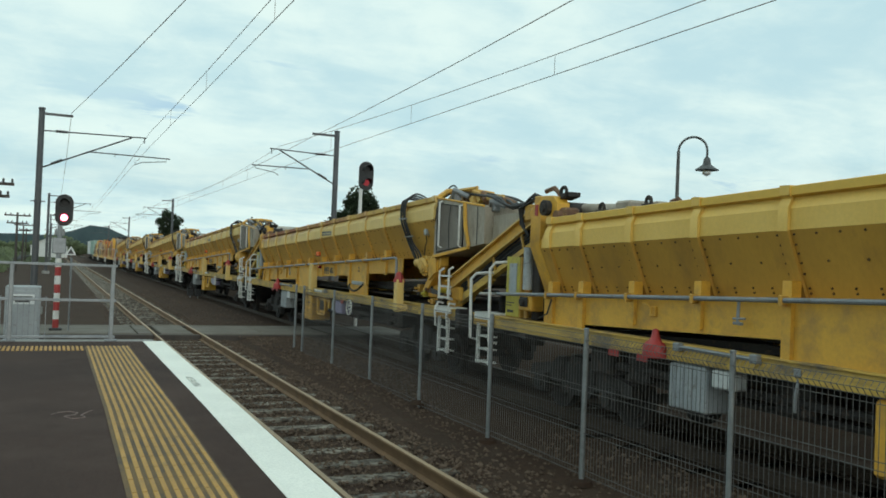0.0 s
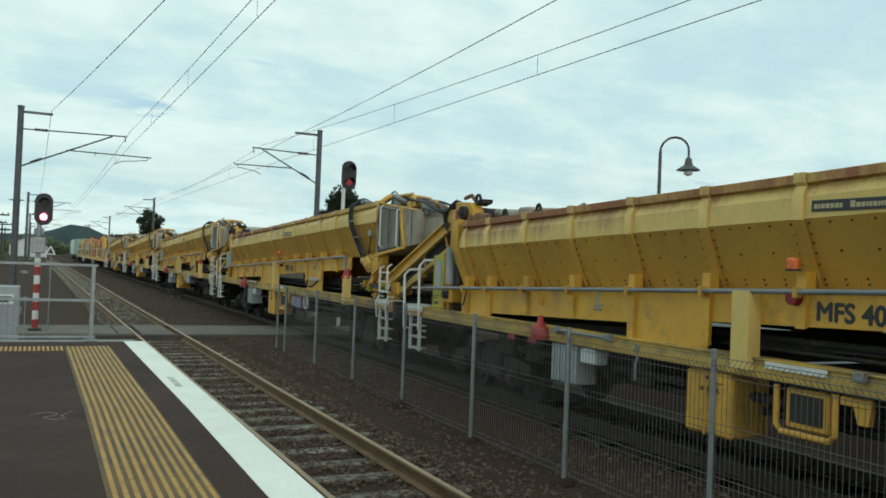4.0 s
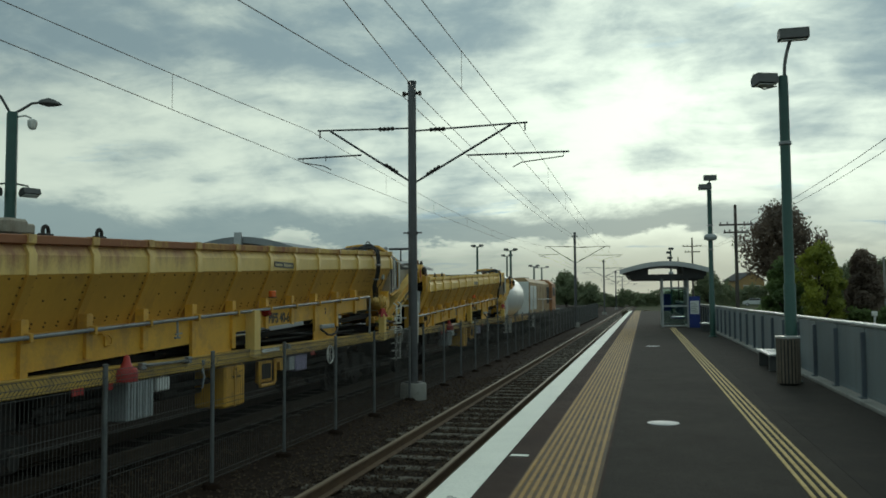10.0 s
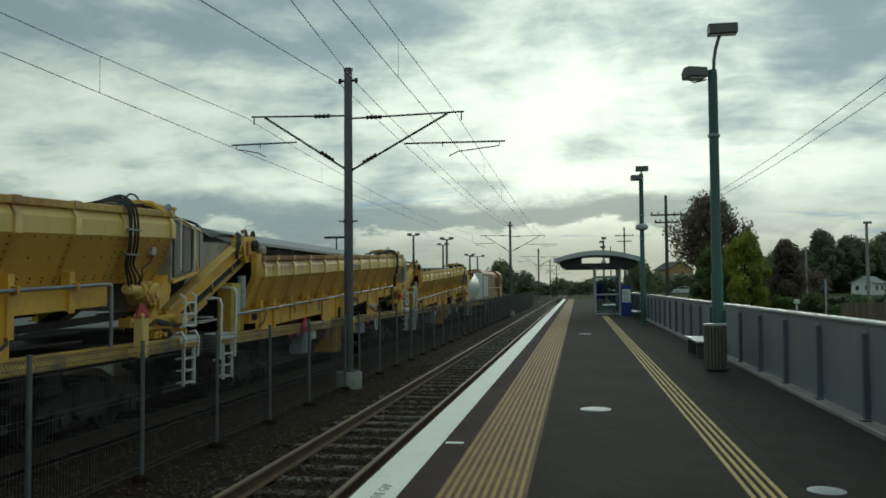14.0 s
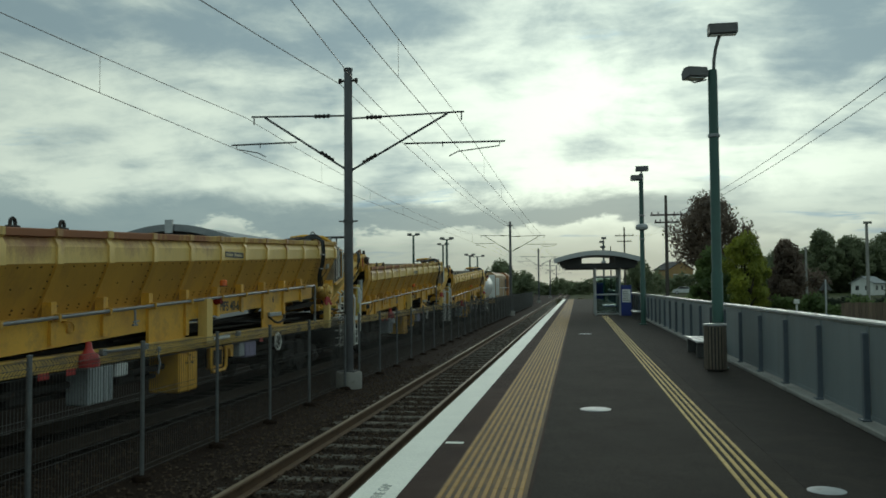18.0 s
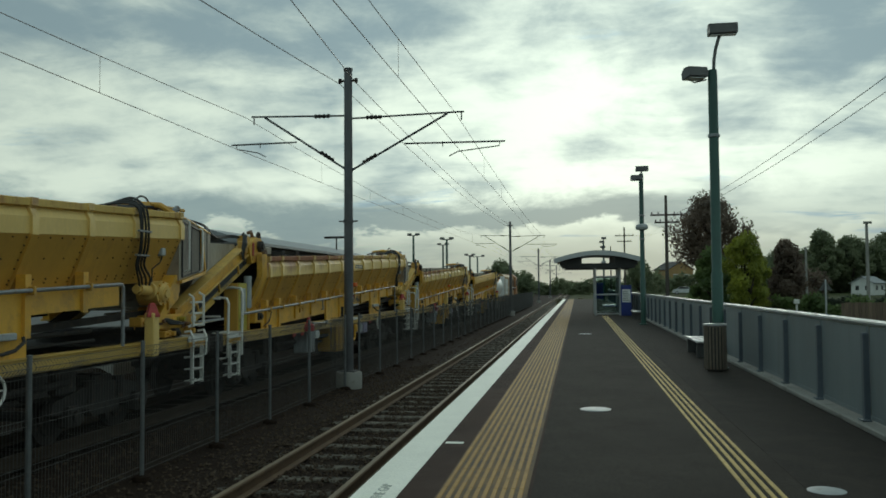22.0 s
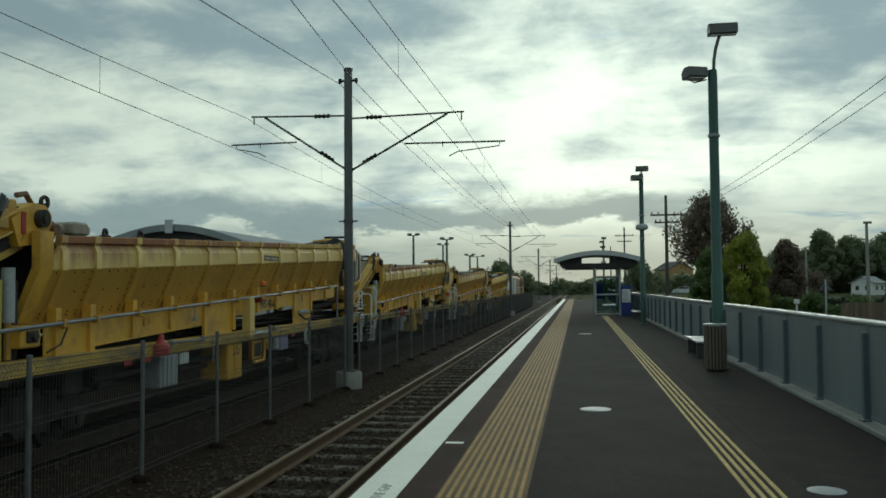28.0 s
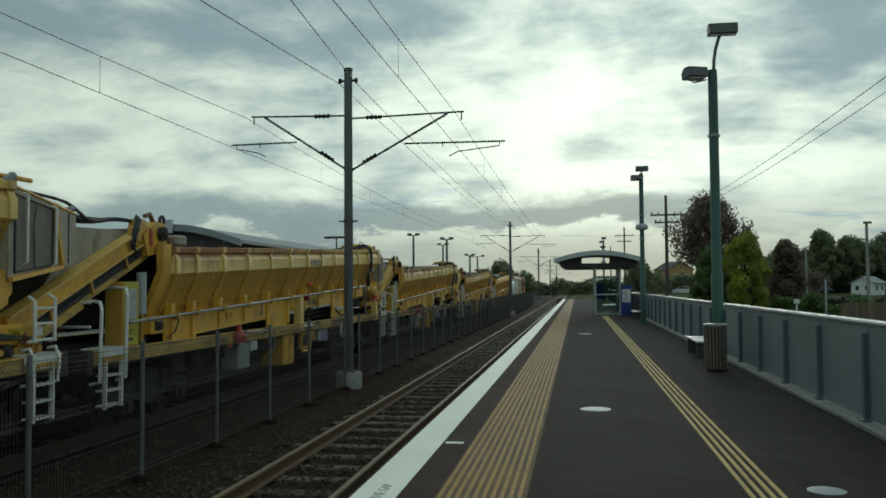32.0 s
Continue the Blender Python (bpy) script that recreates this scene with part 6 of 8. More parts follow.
    part("guard_frame", Geo().tube([(1.32, 0.10, 1.06), (1.32, 0.10, 0.70), (1.32, 0.16, 0.64), (1.32, 0.68, 0.64), (1.32, 0.74, 0.70), (1.32, 0.74, 1.06)], 0.03, 8).rbox(1.20, 1.30, 0.18, 0.66, 0.68, 1.05, 0.02), M["yellow"], w)
    part("guard_inside", Geo().rbox(1.30, 1.31, 0.24, 0.60, 0.74, 1.0, 0.003), M["dark"], w)
    part("reflector_strip", Geo().rbox(1.405, 1.41, 0.03, 0.72, 1.20, 1.265, 0.002), M["white"], w)
    part("hanging_bracket", Geo().rbox(1.25, 1.32, 0.78, 1.08, 0.98, 1.06, 0.01).prism([(0.92, 0.98), (1.08, 0.98), (1.06, 0.84), (0.96, 0.84)], "x", 1.25, 1.32), M["yellow"], w)
    part("junction_box", Geo().rbox(1.15, 1.34, 1.33, 1.56, 0.80, 1.05, 0.015), M["box_grey"], w)
    part("water_tank", Geo().rbox(1.05, 1.34, 1.62, 2.14, 0.76, 1.06, 0.02), M["lavender"], w, "lavender plastic tank")
    hw = part("hand_brake_wheel", Geo().tube([(1.46, 3.05 + 0.17 * math.cos(a), 0.98 + 0.17 * math.sin(a)) for a in np.linspace(0, 2 * math.pi, 25)], 0.018, 8), M["white"], w, "white spoked hand brake wheel")
    for k in range(5):
        a = 2 * math.pi * k / 5
        part("spoke", Geo().tube([(1.44, 3.05, 0.98), (1.46, 3.05 + 0.17 * math.cos(a), 0.98 + 0.17 * math.sin(a))], 0.010, 6), M["white"], hw)
    part("wheel_shaft", Geo().cyl((1.2, 3.05, 0.98), (1.45, 3.05, 0.98), 0.025, 8), M["dark"], hw)
    part("red_bell", Geo().lathe([(0.135, 0.0), (0.14, 0.10), (0.125, 0.15), (0.07, 0.19), (0.045, 0.24), (0.035, 0.31), (0.0, 0.325)], 16, (1.44, -3.81, 1.10)), M["red"], w, "faded red bell-shaped valve on the sill")
    sb = part("sill_bar", Geo().tube([(1.43, -3.45, 1.26), (1.43, -2.35, 1.25)], 0.02, 8), M["pipe"], w)
    for y in (-3.45, -2.34, 1.05):
        part("bar_clamp", Geo().rbox(1.38, 1.46, y - 0.05, y + 0.05, 1.21, 1.3, 0.01), M["pipe"], sb)
    part("hanging_tap", Geo().tube([(1.36, -1.86, 1.15), (1.40, -1.86, 0.98), (1.38, -1.88, 0.82)], 0.018, 6).rbox(1.36, 1.40, -1.9, -1.82, 1.14, 1.22, 0.01), M["pipe"], w)
    g = Geo()
    for y in (-5.4, -4.6, -2.2, 2.4, 4.4, 5.0):
        g.rbox(0.6, 1.05, y - 0.22, y + 0.22, 0.70, 1.05, 0.03)
    # long box added to fill the underframe with darkness like its shade
    g.rbox(-0.45, 0.45, -4.7, 4.7, 0.62, 1.09, 0.05)
    g.tube([(1.05, -5.0, 0.85), (1.05, 5.0, 0.85)], 0.05, 8).tube([(0.9, -5.0, 0.7), (0.9, 5.0, 0.7)], 0.04, 8)
    part("brake_gear", g, M["dark"], w, "dark brake cylinders and pipes with an added shade box")
    for y in (-4.75, -4.2, 2.2):
        part("data_plate", Geo().rbox(1.38, 1.39, y, y + 0.2, 1.02, 1.10, 0.003), M["red"], w)
    return w


PITCH = 17.6
NUMERALS = "216543"
wagon = hopper_wagon()
wagon.matrix_world = pose(TRACK2, 0, RAIL)
TRAIN = [(wagon, 0.0)]
for k in (1, -1, -2, -3, -4):
    TRAIN.append((copy_thing(wagon, pose(TRACK2, PITCH * k, RAIL)), PITCH * k))


for (ob, off), numeral in zip(TRAIN, NUMERALS):
    lettering("wagon_numeral", numeral, 0.17, M["sign_black"], ob, pose(1.303, 3.18, 1.84, 90, 0, 90), "black numeral on the skirt", 0.004)
# the foremost hopper is freshly painted
M["clean_rim"] = material("clean_yellow_rim", (0.74, 0.46, 0.07), (0.68, 0.41, 0.06), 0.5, s1=1.0, bump=0.04, fine=0.06)
M["clean_upper"] = material("clean_pale_yellow_side", (0.76, 0.50, 0.12), (0.70, 0.44, 0.09), 0.5, s1=1.0, bump=0.04, fine=0.06)
for ob in TRAIN[1][0].children_recursive:
    if ob.type == "MESH" and ob.data.materials[0] in (M["rust"], M["cream"]):
        rim = ob.data.materials[0] == M["rust"]
        ob.data = ob.data.copy()
        ob.data.materials[0] = M["clean_rim"] if rim else M["clean_upper"]
        if ob.name.startswith("rim"):
            tagged(ob, "clean yellow top rim")


M["loco_tan"] = material("dirty_tan_paint", (0.40, 0.27, 0.12), (0.30, 0.19, 0.09), 0.6, s1=0.8, dirt=(0.16, 0.08, 0.05), dirt_at=(0.48, 0.7), bump=0.05)
M["loco_brown"] = material("faded_orange_brown_paint", (0.43, 0.19, 0.07), (0.33, 0.145, 0.06), 0.6, s1=0.8, dirt=(0.14, 0.08, 0.05), dirt_at=(0.5, 0.7), bump=0.05)


def flat_base(w, half, mat):
    part("underframe", Geo().rbox(-1.3, 1.3, -half, half, 0.95, 1.2, 0.02), mat, w)
    bogie(w, -half + 2.2)
    bogie(w, half - 2.2)


def tank_wagon():
    w = thing("tank_wagon", "short flat wagon carrying a rounded white tank", "rail wagon")
    part("underframe", Geo().rbox(-1.3, 1.3, -4.0, 4.0, 0.95, 1.2, 0.02), M["yellow"], w)
    bogie(w, -2.4)
    bogie(w, 2.4)
    t = part("tank", Geo().tube([(0, -3.75, 2.2), (0, -3.6, 2.2), (0, -3.2, 2.2), (0, 2.9, 2.2), (0, 3.3, 2.2), (0, 3.5, 2.2)], [0.60, 0.95, 1.15, 1.15, 0.95, 0.60], 28), M["tank_white"], w, "white cylindrical tank")
    part("manhole", Geo().lathe([(0.3, 3.1), (0.3, 3.35), (0.1, 3.4)], 16, (0, -0.4, 0)), M["tank_white"], t)
    for y in (-2.6, 2.4):
        part("saddle", Geo().rbox(-0.9, 0.9, y - 0.15, y + 0.15, 1.2, 1.6, 0.02), M["box_grey"], w)
    part("hand_rail", Geo().tube([(1.3, -3.95, 1.2), (1.3, -3.95, 2.2), (0.5, -3.95, 2.2), (0.5, -3.95, 1.2)], 0.02, 6), M["white"], w)
    steps(w, -3.7, 0.4, 0.5, 1.2)
    return w


def locomotive(mat, mat2):
    w = thing("locomotive", "dirty tan and orange-brown diesel locomotive with a whitish end", "locomotive")
    flat_base(w, 7.4, M["dark"])
    part("long_hood", Geo().prism([(-1.15, 1.2), (1.15, 1.2), (1.15, 3.1), (0.85, 3.35), (-0.85, 3.35), (-1.15, 3.1)], "y", -6.9, 3.6), mat, w)
    cab = part("cab", Geo().prism([(-1.35, 1.2), (1.35, 1.2), (1.35, 3.15), (0.95, 3.45), (-0.95, 3.45), (-1.35, 3.15)], "y", 3.6, 5.9), mat2, w)
    part("cab_window", Geo().rbox(1.35, 1.37, 4.0, 4.6, 2.3, 2.9, 0.01).rbox(1.35, 1.37, 4.9, 5.5, 2.3, 2.9, 0.01).rbox(-1.0, -0.2, 3.57, 3.6, 2.5, 3.05, 0.01).rbox(0.2, 1.0, 3.57, 3.6, 2.5, 3.05, 0.01), M["black"], cab)
    part("short_hood", Geo().rbox(-1.1, 1.1, 5.9, 7.2, 1.2, 2.5, 0.08), mat, w)
    for k in range(6):
        part("hood_door", Geo().rbox(1.15, 1.17, -6.6 + 1.6 * k, -5.3 + 1.6 * k, 1.5, 2.9, 0.01), M["tank_white"] if k < 2 else mat, w)
    part("grille", Geo().rbox(1.15, 1.18, 1.8, 3.3, 1.8, 2.9, 0.01), M["dark"], w)
    part("hand_rail", Geo().tube([(1.36, -7.2, 2.1), (1.36, 3.4, 2.1)], 0.02, 6).tube([(1.36, -7.2, 1.2), (1.36, -7.2, 2.1)], 0.02, 6).tube([(1.36, -2.0, 1.2), (1.36, -2.0, 2.1)], 0.02, 6), M["white"], w)
    part("exhaust", Geo().rbox(-0.3, 0.3, -1.5, -0.5, 3.35, 3.5, 0.02), M["dark"], w)
    part("end_wall", Geo().rbox(-1.12, 1.12, -7.0, -6.9, 1.25, 3.12, 0.03), M["tank_white"], w, "grubby white end wall")
    steps(w, -7.2, 0.4, 0.5, 1.2)
    return w


def ballast_machine(k):
    """Long orange and yellow track machine behind the hoppers."""
    w = thing("track_machine", "long dirty orange and yellow ballast cleaning machine", "track machine", group="track machines")
    flat_base(w, 9.2, M["yellow"])
    rnd = random.Random(40 + k)
    y = -8.8
    while y < 8.2:
        l = rnd.uniform(1.4, 3.2)
        h = rnd.uniform(2.2, 3.4)
        mt = M[rnd.choice(["orange", "yellow", "cream", "yellow_side", "grey_sheet"])]
        b = part("machine_housing", Geo().rbox(-1.25, 1.25, y, min(y + l - 0.15, 9.0), 1.2, h, 0.05), mt, w)
        part("housing_door", Geo().rbox(1.25, 1.27, y + 0.2, y + l * 0.5, 1.4, h - 0.3, 0.01), M[rnd.choice(["dark", "yellow", "orange"])], b)
        part("top_gear", Geo().rbox(-0.6, 0.6, y + 0.2, y + l * 0.7, h, h + rnd.uniform(0.1, 0.4), 0.04).tube([(0.9, y, h + 0.05), (0.9, y + l * 0.5, h + 0.3), (0.9, y + l, h + 0.05)], 0.07, 8), M[rnd.choice(["orange", "yellow", "dark"])], b)
        y += l
    part("conveyor_arm", Geo().prism([(-8.0, 2.6), (-2.0, 3.3), (-2.0, 3.6), (-8.0, 2.9)], "x", 0.2, 1.0), M["yellow"], w)
    part("hand_rail", Geo().tube([(1.36, -9.0, 2.2), (1.36, 9.0, 2.2)], 0.02, 6), M["white"], w)
    steps(w, -8.6, 0.4, 0.5, 1.2)
    steps(w, 8.6, 0.4, 0.5, 1.2)
    return w


def container_wagon(mat, label):
    w = thing("container_wagon", label, "rail wagon", group="container wagons")
    flat_base(w, 7.0, M["dark"])
    for y in (-3.4, 3.4):
        c = part("container", Geo().rbox(-1.22, 1.22, y - 3.05, y + 3.05, 1.2, 3.75, 0.04), mat, w)
        for j in range(10):
            part("corrugation", Geo().rbox(1.22, 1.25, y - 2.9 + 0.6 * j, y - 2.6 + 0.6 * j, 1.35, 3.6, 0.01), mat, c)
    return w


for ob, off in ((tank_wagon(), 30.7), (locomotive(M["loco_tan"], M["loco_brown"]), 42.7), (ballast_machine(0), -5 * PITCH - 1.5), (ballast_machine(1), -6 * PITCH - 3.5), (ballast_machine(2), -7 * PITCH - 6.0),
                (container_wagon(M["green_box"], "container wagon with pale green boxes"), -8 * PITCH - 6.5), (container_wagon(M["tank_white"], "container wagon with white boxes"), -9 * PITCH - 4.0)):
    ob.matrix_world = pose(TRACK2, off, RAIL)
    TRAIN.append((ob, off))


# ---- platform furniture, towards the far end ----
def panel_fence():
    f = thing("platform_fence", "grey solid panel fence with a pale top rail along the platform", "fence", kind="structure")
    y0, y1, x, step = 2.4, 81.6, 2.80, 1.62
    n = int((y1 - y0) / step)
    post = Geo().rbox(-0.06, 0.0, -0.04, 0.04, 0.02, 0.92, 0.008).rbox(-0.09, 0.0, -0.07, 0.07, 0.06, 0.08, 0.006).mesh("post", M["fence_post"])
    pan = Geo().rbox(0.0, 0.025, 0.04, step - 0.04, 0.08, 0.98, 0.004).rbox(-0.008, 0.0, 0.04, step - 0.04, 0.08, 0.12, 0.002).mesh("panel", M["panel"])
    for i in range(n):
        part("post", post, None, f, loc=(x, y0 + step * i, 0))
        part("panel", pan, None, f, loc=(x, y0 + step * i, 0))
    part("top_rail", Geo().tube([(x, y0, 1.02), (x, y1, 1.02)], 0.032, 10), M["galv_pale"], f, "pale galvanised top rail")
    part("kerb", Geo().rbox(x - 0.14, x + 0.10, y0, y1, 0.0, 0.06, 0.012), M["concrete"], f, "low concrete kerb")


M["galv_pale"] = material("pale_galvanised_rail", (0.46, 0.47, 0.48), (0.40, 0.41, 0.42), 0.4, 0.4, s1=2, bump=0.03)
panel_fence()


def floodlight(parent, p, yaw, tilt, w=0.36):
    """A boxy floodlight with a visor on a short stirrup."""
    f = part("floodlight", Geo().prism([(-0.14, -0.07), (0.14, -0.10), (0.17, 0.02), (0.08, 0.10), (-0.10, 0.09)], "x", -w / 2, w / 2), M["lamp_grey"], parent, "grey box floodlight")
    f.matrix_local = pose(*p, tilt, 0, yaw)
    part("lamp_glass", Geo().rbox(-w / 2 + 0.03, w / 2 - 0.03, -0.11, 0.12, -0.105, -0.092, 0.003), M["sign_white"], f)
    return f


def platform_lamp(x, y, second=False):
    l = thing("platform_lamp_post", "dark green lamp post with grey floodlights on the platform", "lamp post", pose(x, y, 0), group="platform lamp posts")
    up = 0.38 if second else 0.0
    part("pole", Geo().lathe([(0.095, 0.0), (0.095, 1.6), (0.082, 1.62), (0.078, 4.9 + up), (0.07, 5.02 + up)], 18), M["green_pole"], l)
    part("base_flange", Geo().lathe([(0.16, 0.0), (0.16, 0.03), (0.1, 0.05)], 16), M["green_pole"], l)
    if second:
        floodlight(l, (0.04, 0, 5.58), 0, 8, 0.44)
        floodlight(l, (-0.14, 0, 5.26), 10, 0, 0.40)
        part("stirrup", Geo().tube([(0, 0, 5.38), (0.04, 0, 5.54)], 0.03, 6), M["lamp_grey"], l)
        for z in (3.9, 3.05):
            part("collar", Geo().lathe([(0.09, z - 0.03), (0.10, z - 0.02), (0.10, z + 0.02), (0.09, z + 0.03)], 14), M["galv"], l)
        part("loudspeaker", Geo().lathe([(0.10, 3.36), (0.21, 3.40), (0.23, 3.48), (0.19, 3.56), (0.10, 3.60)], 18), M["box_grey"], l, "round grey loudspeaker collar")
        return l
    part("gooseneck", Geo().tube([(0.02, 0, 4.98), (0.03, 0, 5.2), (0.06, 0, 5.38), (0.10, 0, 5.52), (0.14, 0, 5.64)], 0.028, 8), M["lamp_grey"], l)
    floodlight(l, (0.18, 0, 5.71), 0, 8, 0.46)
    floodlight(l, (-0.28, 0, 4.98), 20, 0, 0.34)
    part("stirrup", Geo().tube([(-0.28, 0.02, 4.9), (-0.05, 0, 4.95)], 0.02, 6).tube([(-0.4, 0.0, 4.88), (-0.3, 0, 4.82), (-0.1, 0, 4.86)], 0.012, 6), M["lamp_grey"], l)
    part("collar", Geo().lathe([(0.09, 3.87), (0.10, 3.88), (0.10, 3.92), (0.09, 3.93)], 14), M["galv"], l)
    return l


platform_lamp(2.30, 14.7)
platform_lamp(2.30, 31.0, True)
platform_lamp(2.30, 76.0, True)


def slatted_bin(x, y):
    b = thing("litter_bin", "round brown slatted litter bin at the foot of the lamp post", "litter bin", pose(x, y, 0))
    part("liner", Geo().lathe([(0.145, 0.03), (0.145, 0.72)], 20), M["black"], b)
    for k in range(20):
        a = 2 * math.pi * k / 20
        s = part("slat", Geo().rbox(-0.016, 0.016, -0.008, 0.008, 0.04, 0.74, 0.004), M["bin"], b)
        s.matrix_local = pose(0.17 * math.cos(a), 0.17 * math.sin(a), 0, 0, 0, math.degrees(a) + 90)
    part("rim", Geo().lathe([(0.16, 0.74), (0.19, 0.74), (0.19, 0.77), (0.14, 0.77)], 24), M["galv_pale"], b, "pale metal rim")
    part("foot_ring", Geo().lathe([(0.12, 0.0), (0.13, 0.03), (0.12, 0.05)], 20), M["black"], b)


slatted_bin(2.19, 14.32)


def bench(x, y, rz=0):
    b = thing("platform_bench", "low grey slatted bench against the platform fence", "bench", pose(x, y, 0, 0, 0, rz))
    for k in range(3):
        part("seat_slat", Geo().rbox(-0.20 + 0.14 * k, -0.08 + 0.14 * k, -0.9, 0.9, 0.29, 0.33, 0.008), M["galv_pale"], b)
    for yy in (-0.7, 0.7):
        part("leg", Geo().rbox(-0.18, 0.18, yy - 0.04, yy + 0.04, 0.0, 0.29, 0.01), M["lamp_grey"], b)


bench(2.42, 17.6)
bench(2.45, 36.5)


def shelter(x0, x1, y0, y1):
    s = thing("waiting_shelter", "glazed platform shelter under a curved grey roof", "shelter", pose(0, 0, 0))
    for x in (x0, x1):
        for y in (y0, (y0 + y1) / 2, y1):
            part("post", Geo().rbox(x - 0.04, x + 0.04, y - 0.04, y + 0.04, 0.0, 2.35, 0.008), M["galv_pale"], s)
    for z in (0.08, 0.98, 1.82):
        part("transom", Geo().rbox(x0, x1, y0 - 0.03, y0 + 0.03, z - 0.03, z + 0.03, 0.006), M["galv_pale"], s)
        part("transom", Geo().rbox(x1 - 0.03, x1 + 0.03, y0, y1, z - 0.03, z + 0.03, 0.006), M["galv_pale"], s)
    for z0, z1 in ((0.12, 0.94), (1.02, 1.78)):
        p = part("glass_pane", Geo().box(x0 + 0.05, x1 - 0.05, y0 - 0.005, y0 + 0.005, z0, z1), M["glass"], s)
        p.visible_shadow = False
        p = part("glass_pane", Geo().box(x1 - 0.005, x1 + 0.005, y0 + 0.05, y1 - 0.05, z0, z1), M["glass"], s)
        p.visible_shadow = False
    for z0, z1 in ((0.12, 0.94), (1.02, 1.78)):
        p = part("glass_pane", Geo().box(x0 + 0.05, x1 - 0.05, y1 - 0.005, y1 + 0.005, z0, z1), M["glass"], s)
        p.visible_shadow = False
    for z in (0.08, 0.98, 1.82):
        part("transom", Geo().rbox(x0, x1, y1 - 0.03, y1 + 0.03, z - 0.03, z + 0.03, 0.006), M["galv_pale"], s)
    part("seat", Geo().rbox(x0 + 0.4, x1 - 0.1, y0 + 0.6, y1 - 0.4, 0.40, 0.46, 0.01), M["blue"], s)
    part("back_panel", Geo().rbox(x0 + 0.10, x0 + 0.46, y1 - 0.10, y1 - 0.06, 0.72, 1.55, 0.01), M["blue"], s)
    # arched roof: from west eave to east eave, with a glazed bay
    n, xa, xb = 16, -1.05, 2.95
    top = [(xa + (xb - xa) * i / n, 2.50 + 0.48 * math.sin(math.pi * (0.08 + 0.84 * i / n))) for i in range(n + 1)]

    def sheet(i0, i1, ya, yb, d=0.06):
        q = top[i0:i1 + 1]
        return Geo().prism(q + [(x, z - d) for x, z in q[::-1]], "y", ya, yb)
    ya, yb, yc, yd = y0 - 1.6, y0 - 1.2, y0 + 0.6, y1 + 3.0
    part("roof", sheet(0, n, ya, yb), M["roof"], s, "curved grey roof sheet")
    part("roof", sheet(0, 4, yb, yc), M["roof"], s)
    part("roof", sheet(12, n, yb, yc), M["roof"], s)
    part("roof", sheet(0, n, yc, yd), M["roof"], s)
    g = part("skylight", sheet(4, 12, yb, yc, 0.012), M["glass"], s, "clear skylight panel")
    g.visible_shadow = False
    part("fascia", Geo().prism([(x, z + 0.012) for x, z in top] + [(x, z - 0.20) for x, z in top[::-1]], "y", ya - 0.06, ya), M["galv_pale"], s, "pale curved fascia")
    for y in (y0 - 1.1, y0 + 0.6, y1):
        part("tie_beam", Geo().rbox(-0.6, 2.6, y - 0.05, y + 0.05, 2.20, 2.42, 0.01), M["soffit"], s)
    for q in (top[1:6], top[11:16]):
        part("soffit", Geo().prism([(x, z - 0.07) for x, z in q] + [(q[-1][0], 2.34), (q[0][0], 2.34)], "y", yb, yd - 0.1), M["soffit"], s, "solid dark infill under the curved roof")
    part("roof_post", Geo().cyl((x1 + 0.2, y1 + 0.6, 0.0), (x1 + 0.2, y1 + 0.6, 2.6), 0.05, 12), M["galv"], s)
    part("camera_mount", Geo().cyl((1.15, y0 - 1.3, 2.9), (1.15, y0 - 1.3, 3.12), 0.03, 8).rbox(1.03, 1.27, y0 - 1.36, y0 - 1.24, 3.10, 3.2, 0.02), M["lamp_grey"], s)


shelter(0.82, 1.94, 40.4, 43.6)


def timetable_sign(x, y):
    t = thing("timetable_sign", "blue free-standing sign with a white timetable panel", "sign", pose(x, y, 0))
    part("board", Geo().rbox(-0.24, 0.24, -0.05, 0.05, 0.0, 1.42, 0.015), M["blue"], t)
    p = part("poster", Geo().rbox(-0.19, 0.19, -0.06, -0.05, 0.62, 1.22, 0.003), M["sign_white"], t, "white timetable poster")
    for k in range(6):
        part("text_bar", Geo().box(-0.15, 0.12 - 0.03 * (k % 3), -0.063, -0.060, 0.70 + 0.08 * k, 0.725 + 0.08 * k), M["lamp_grey"], p)


timetable_sign(2.22, 40.2)


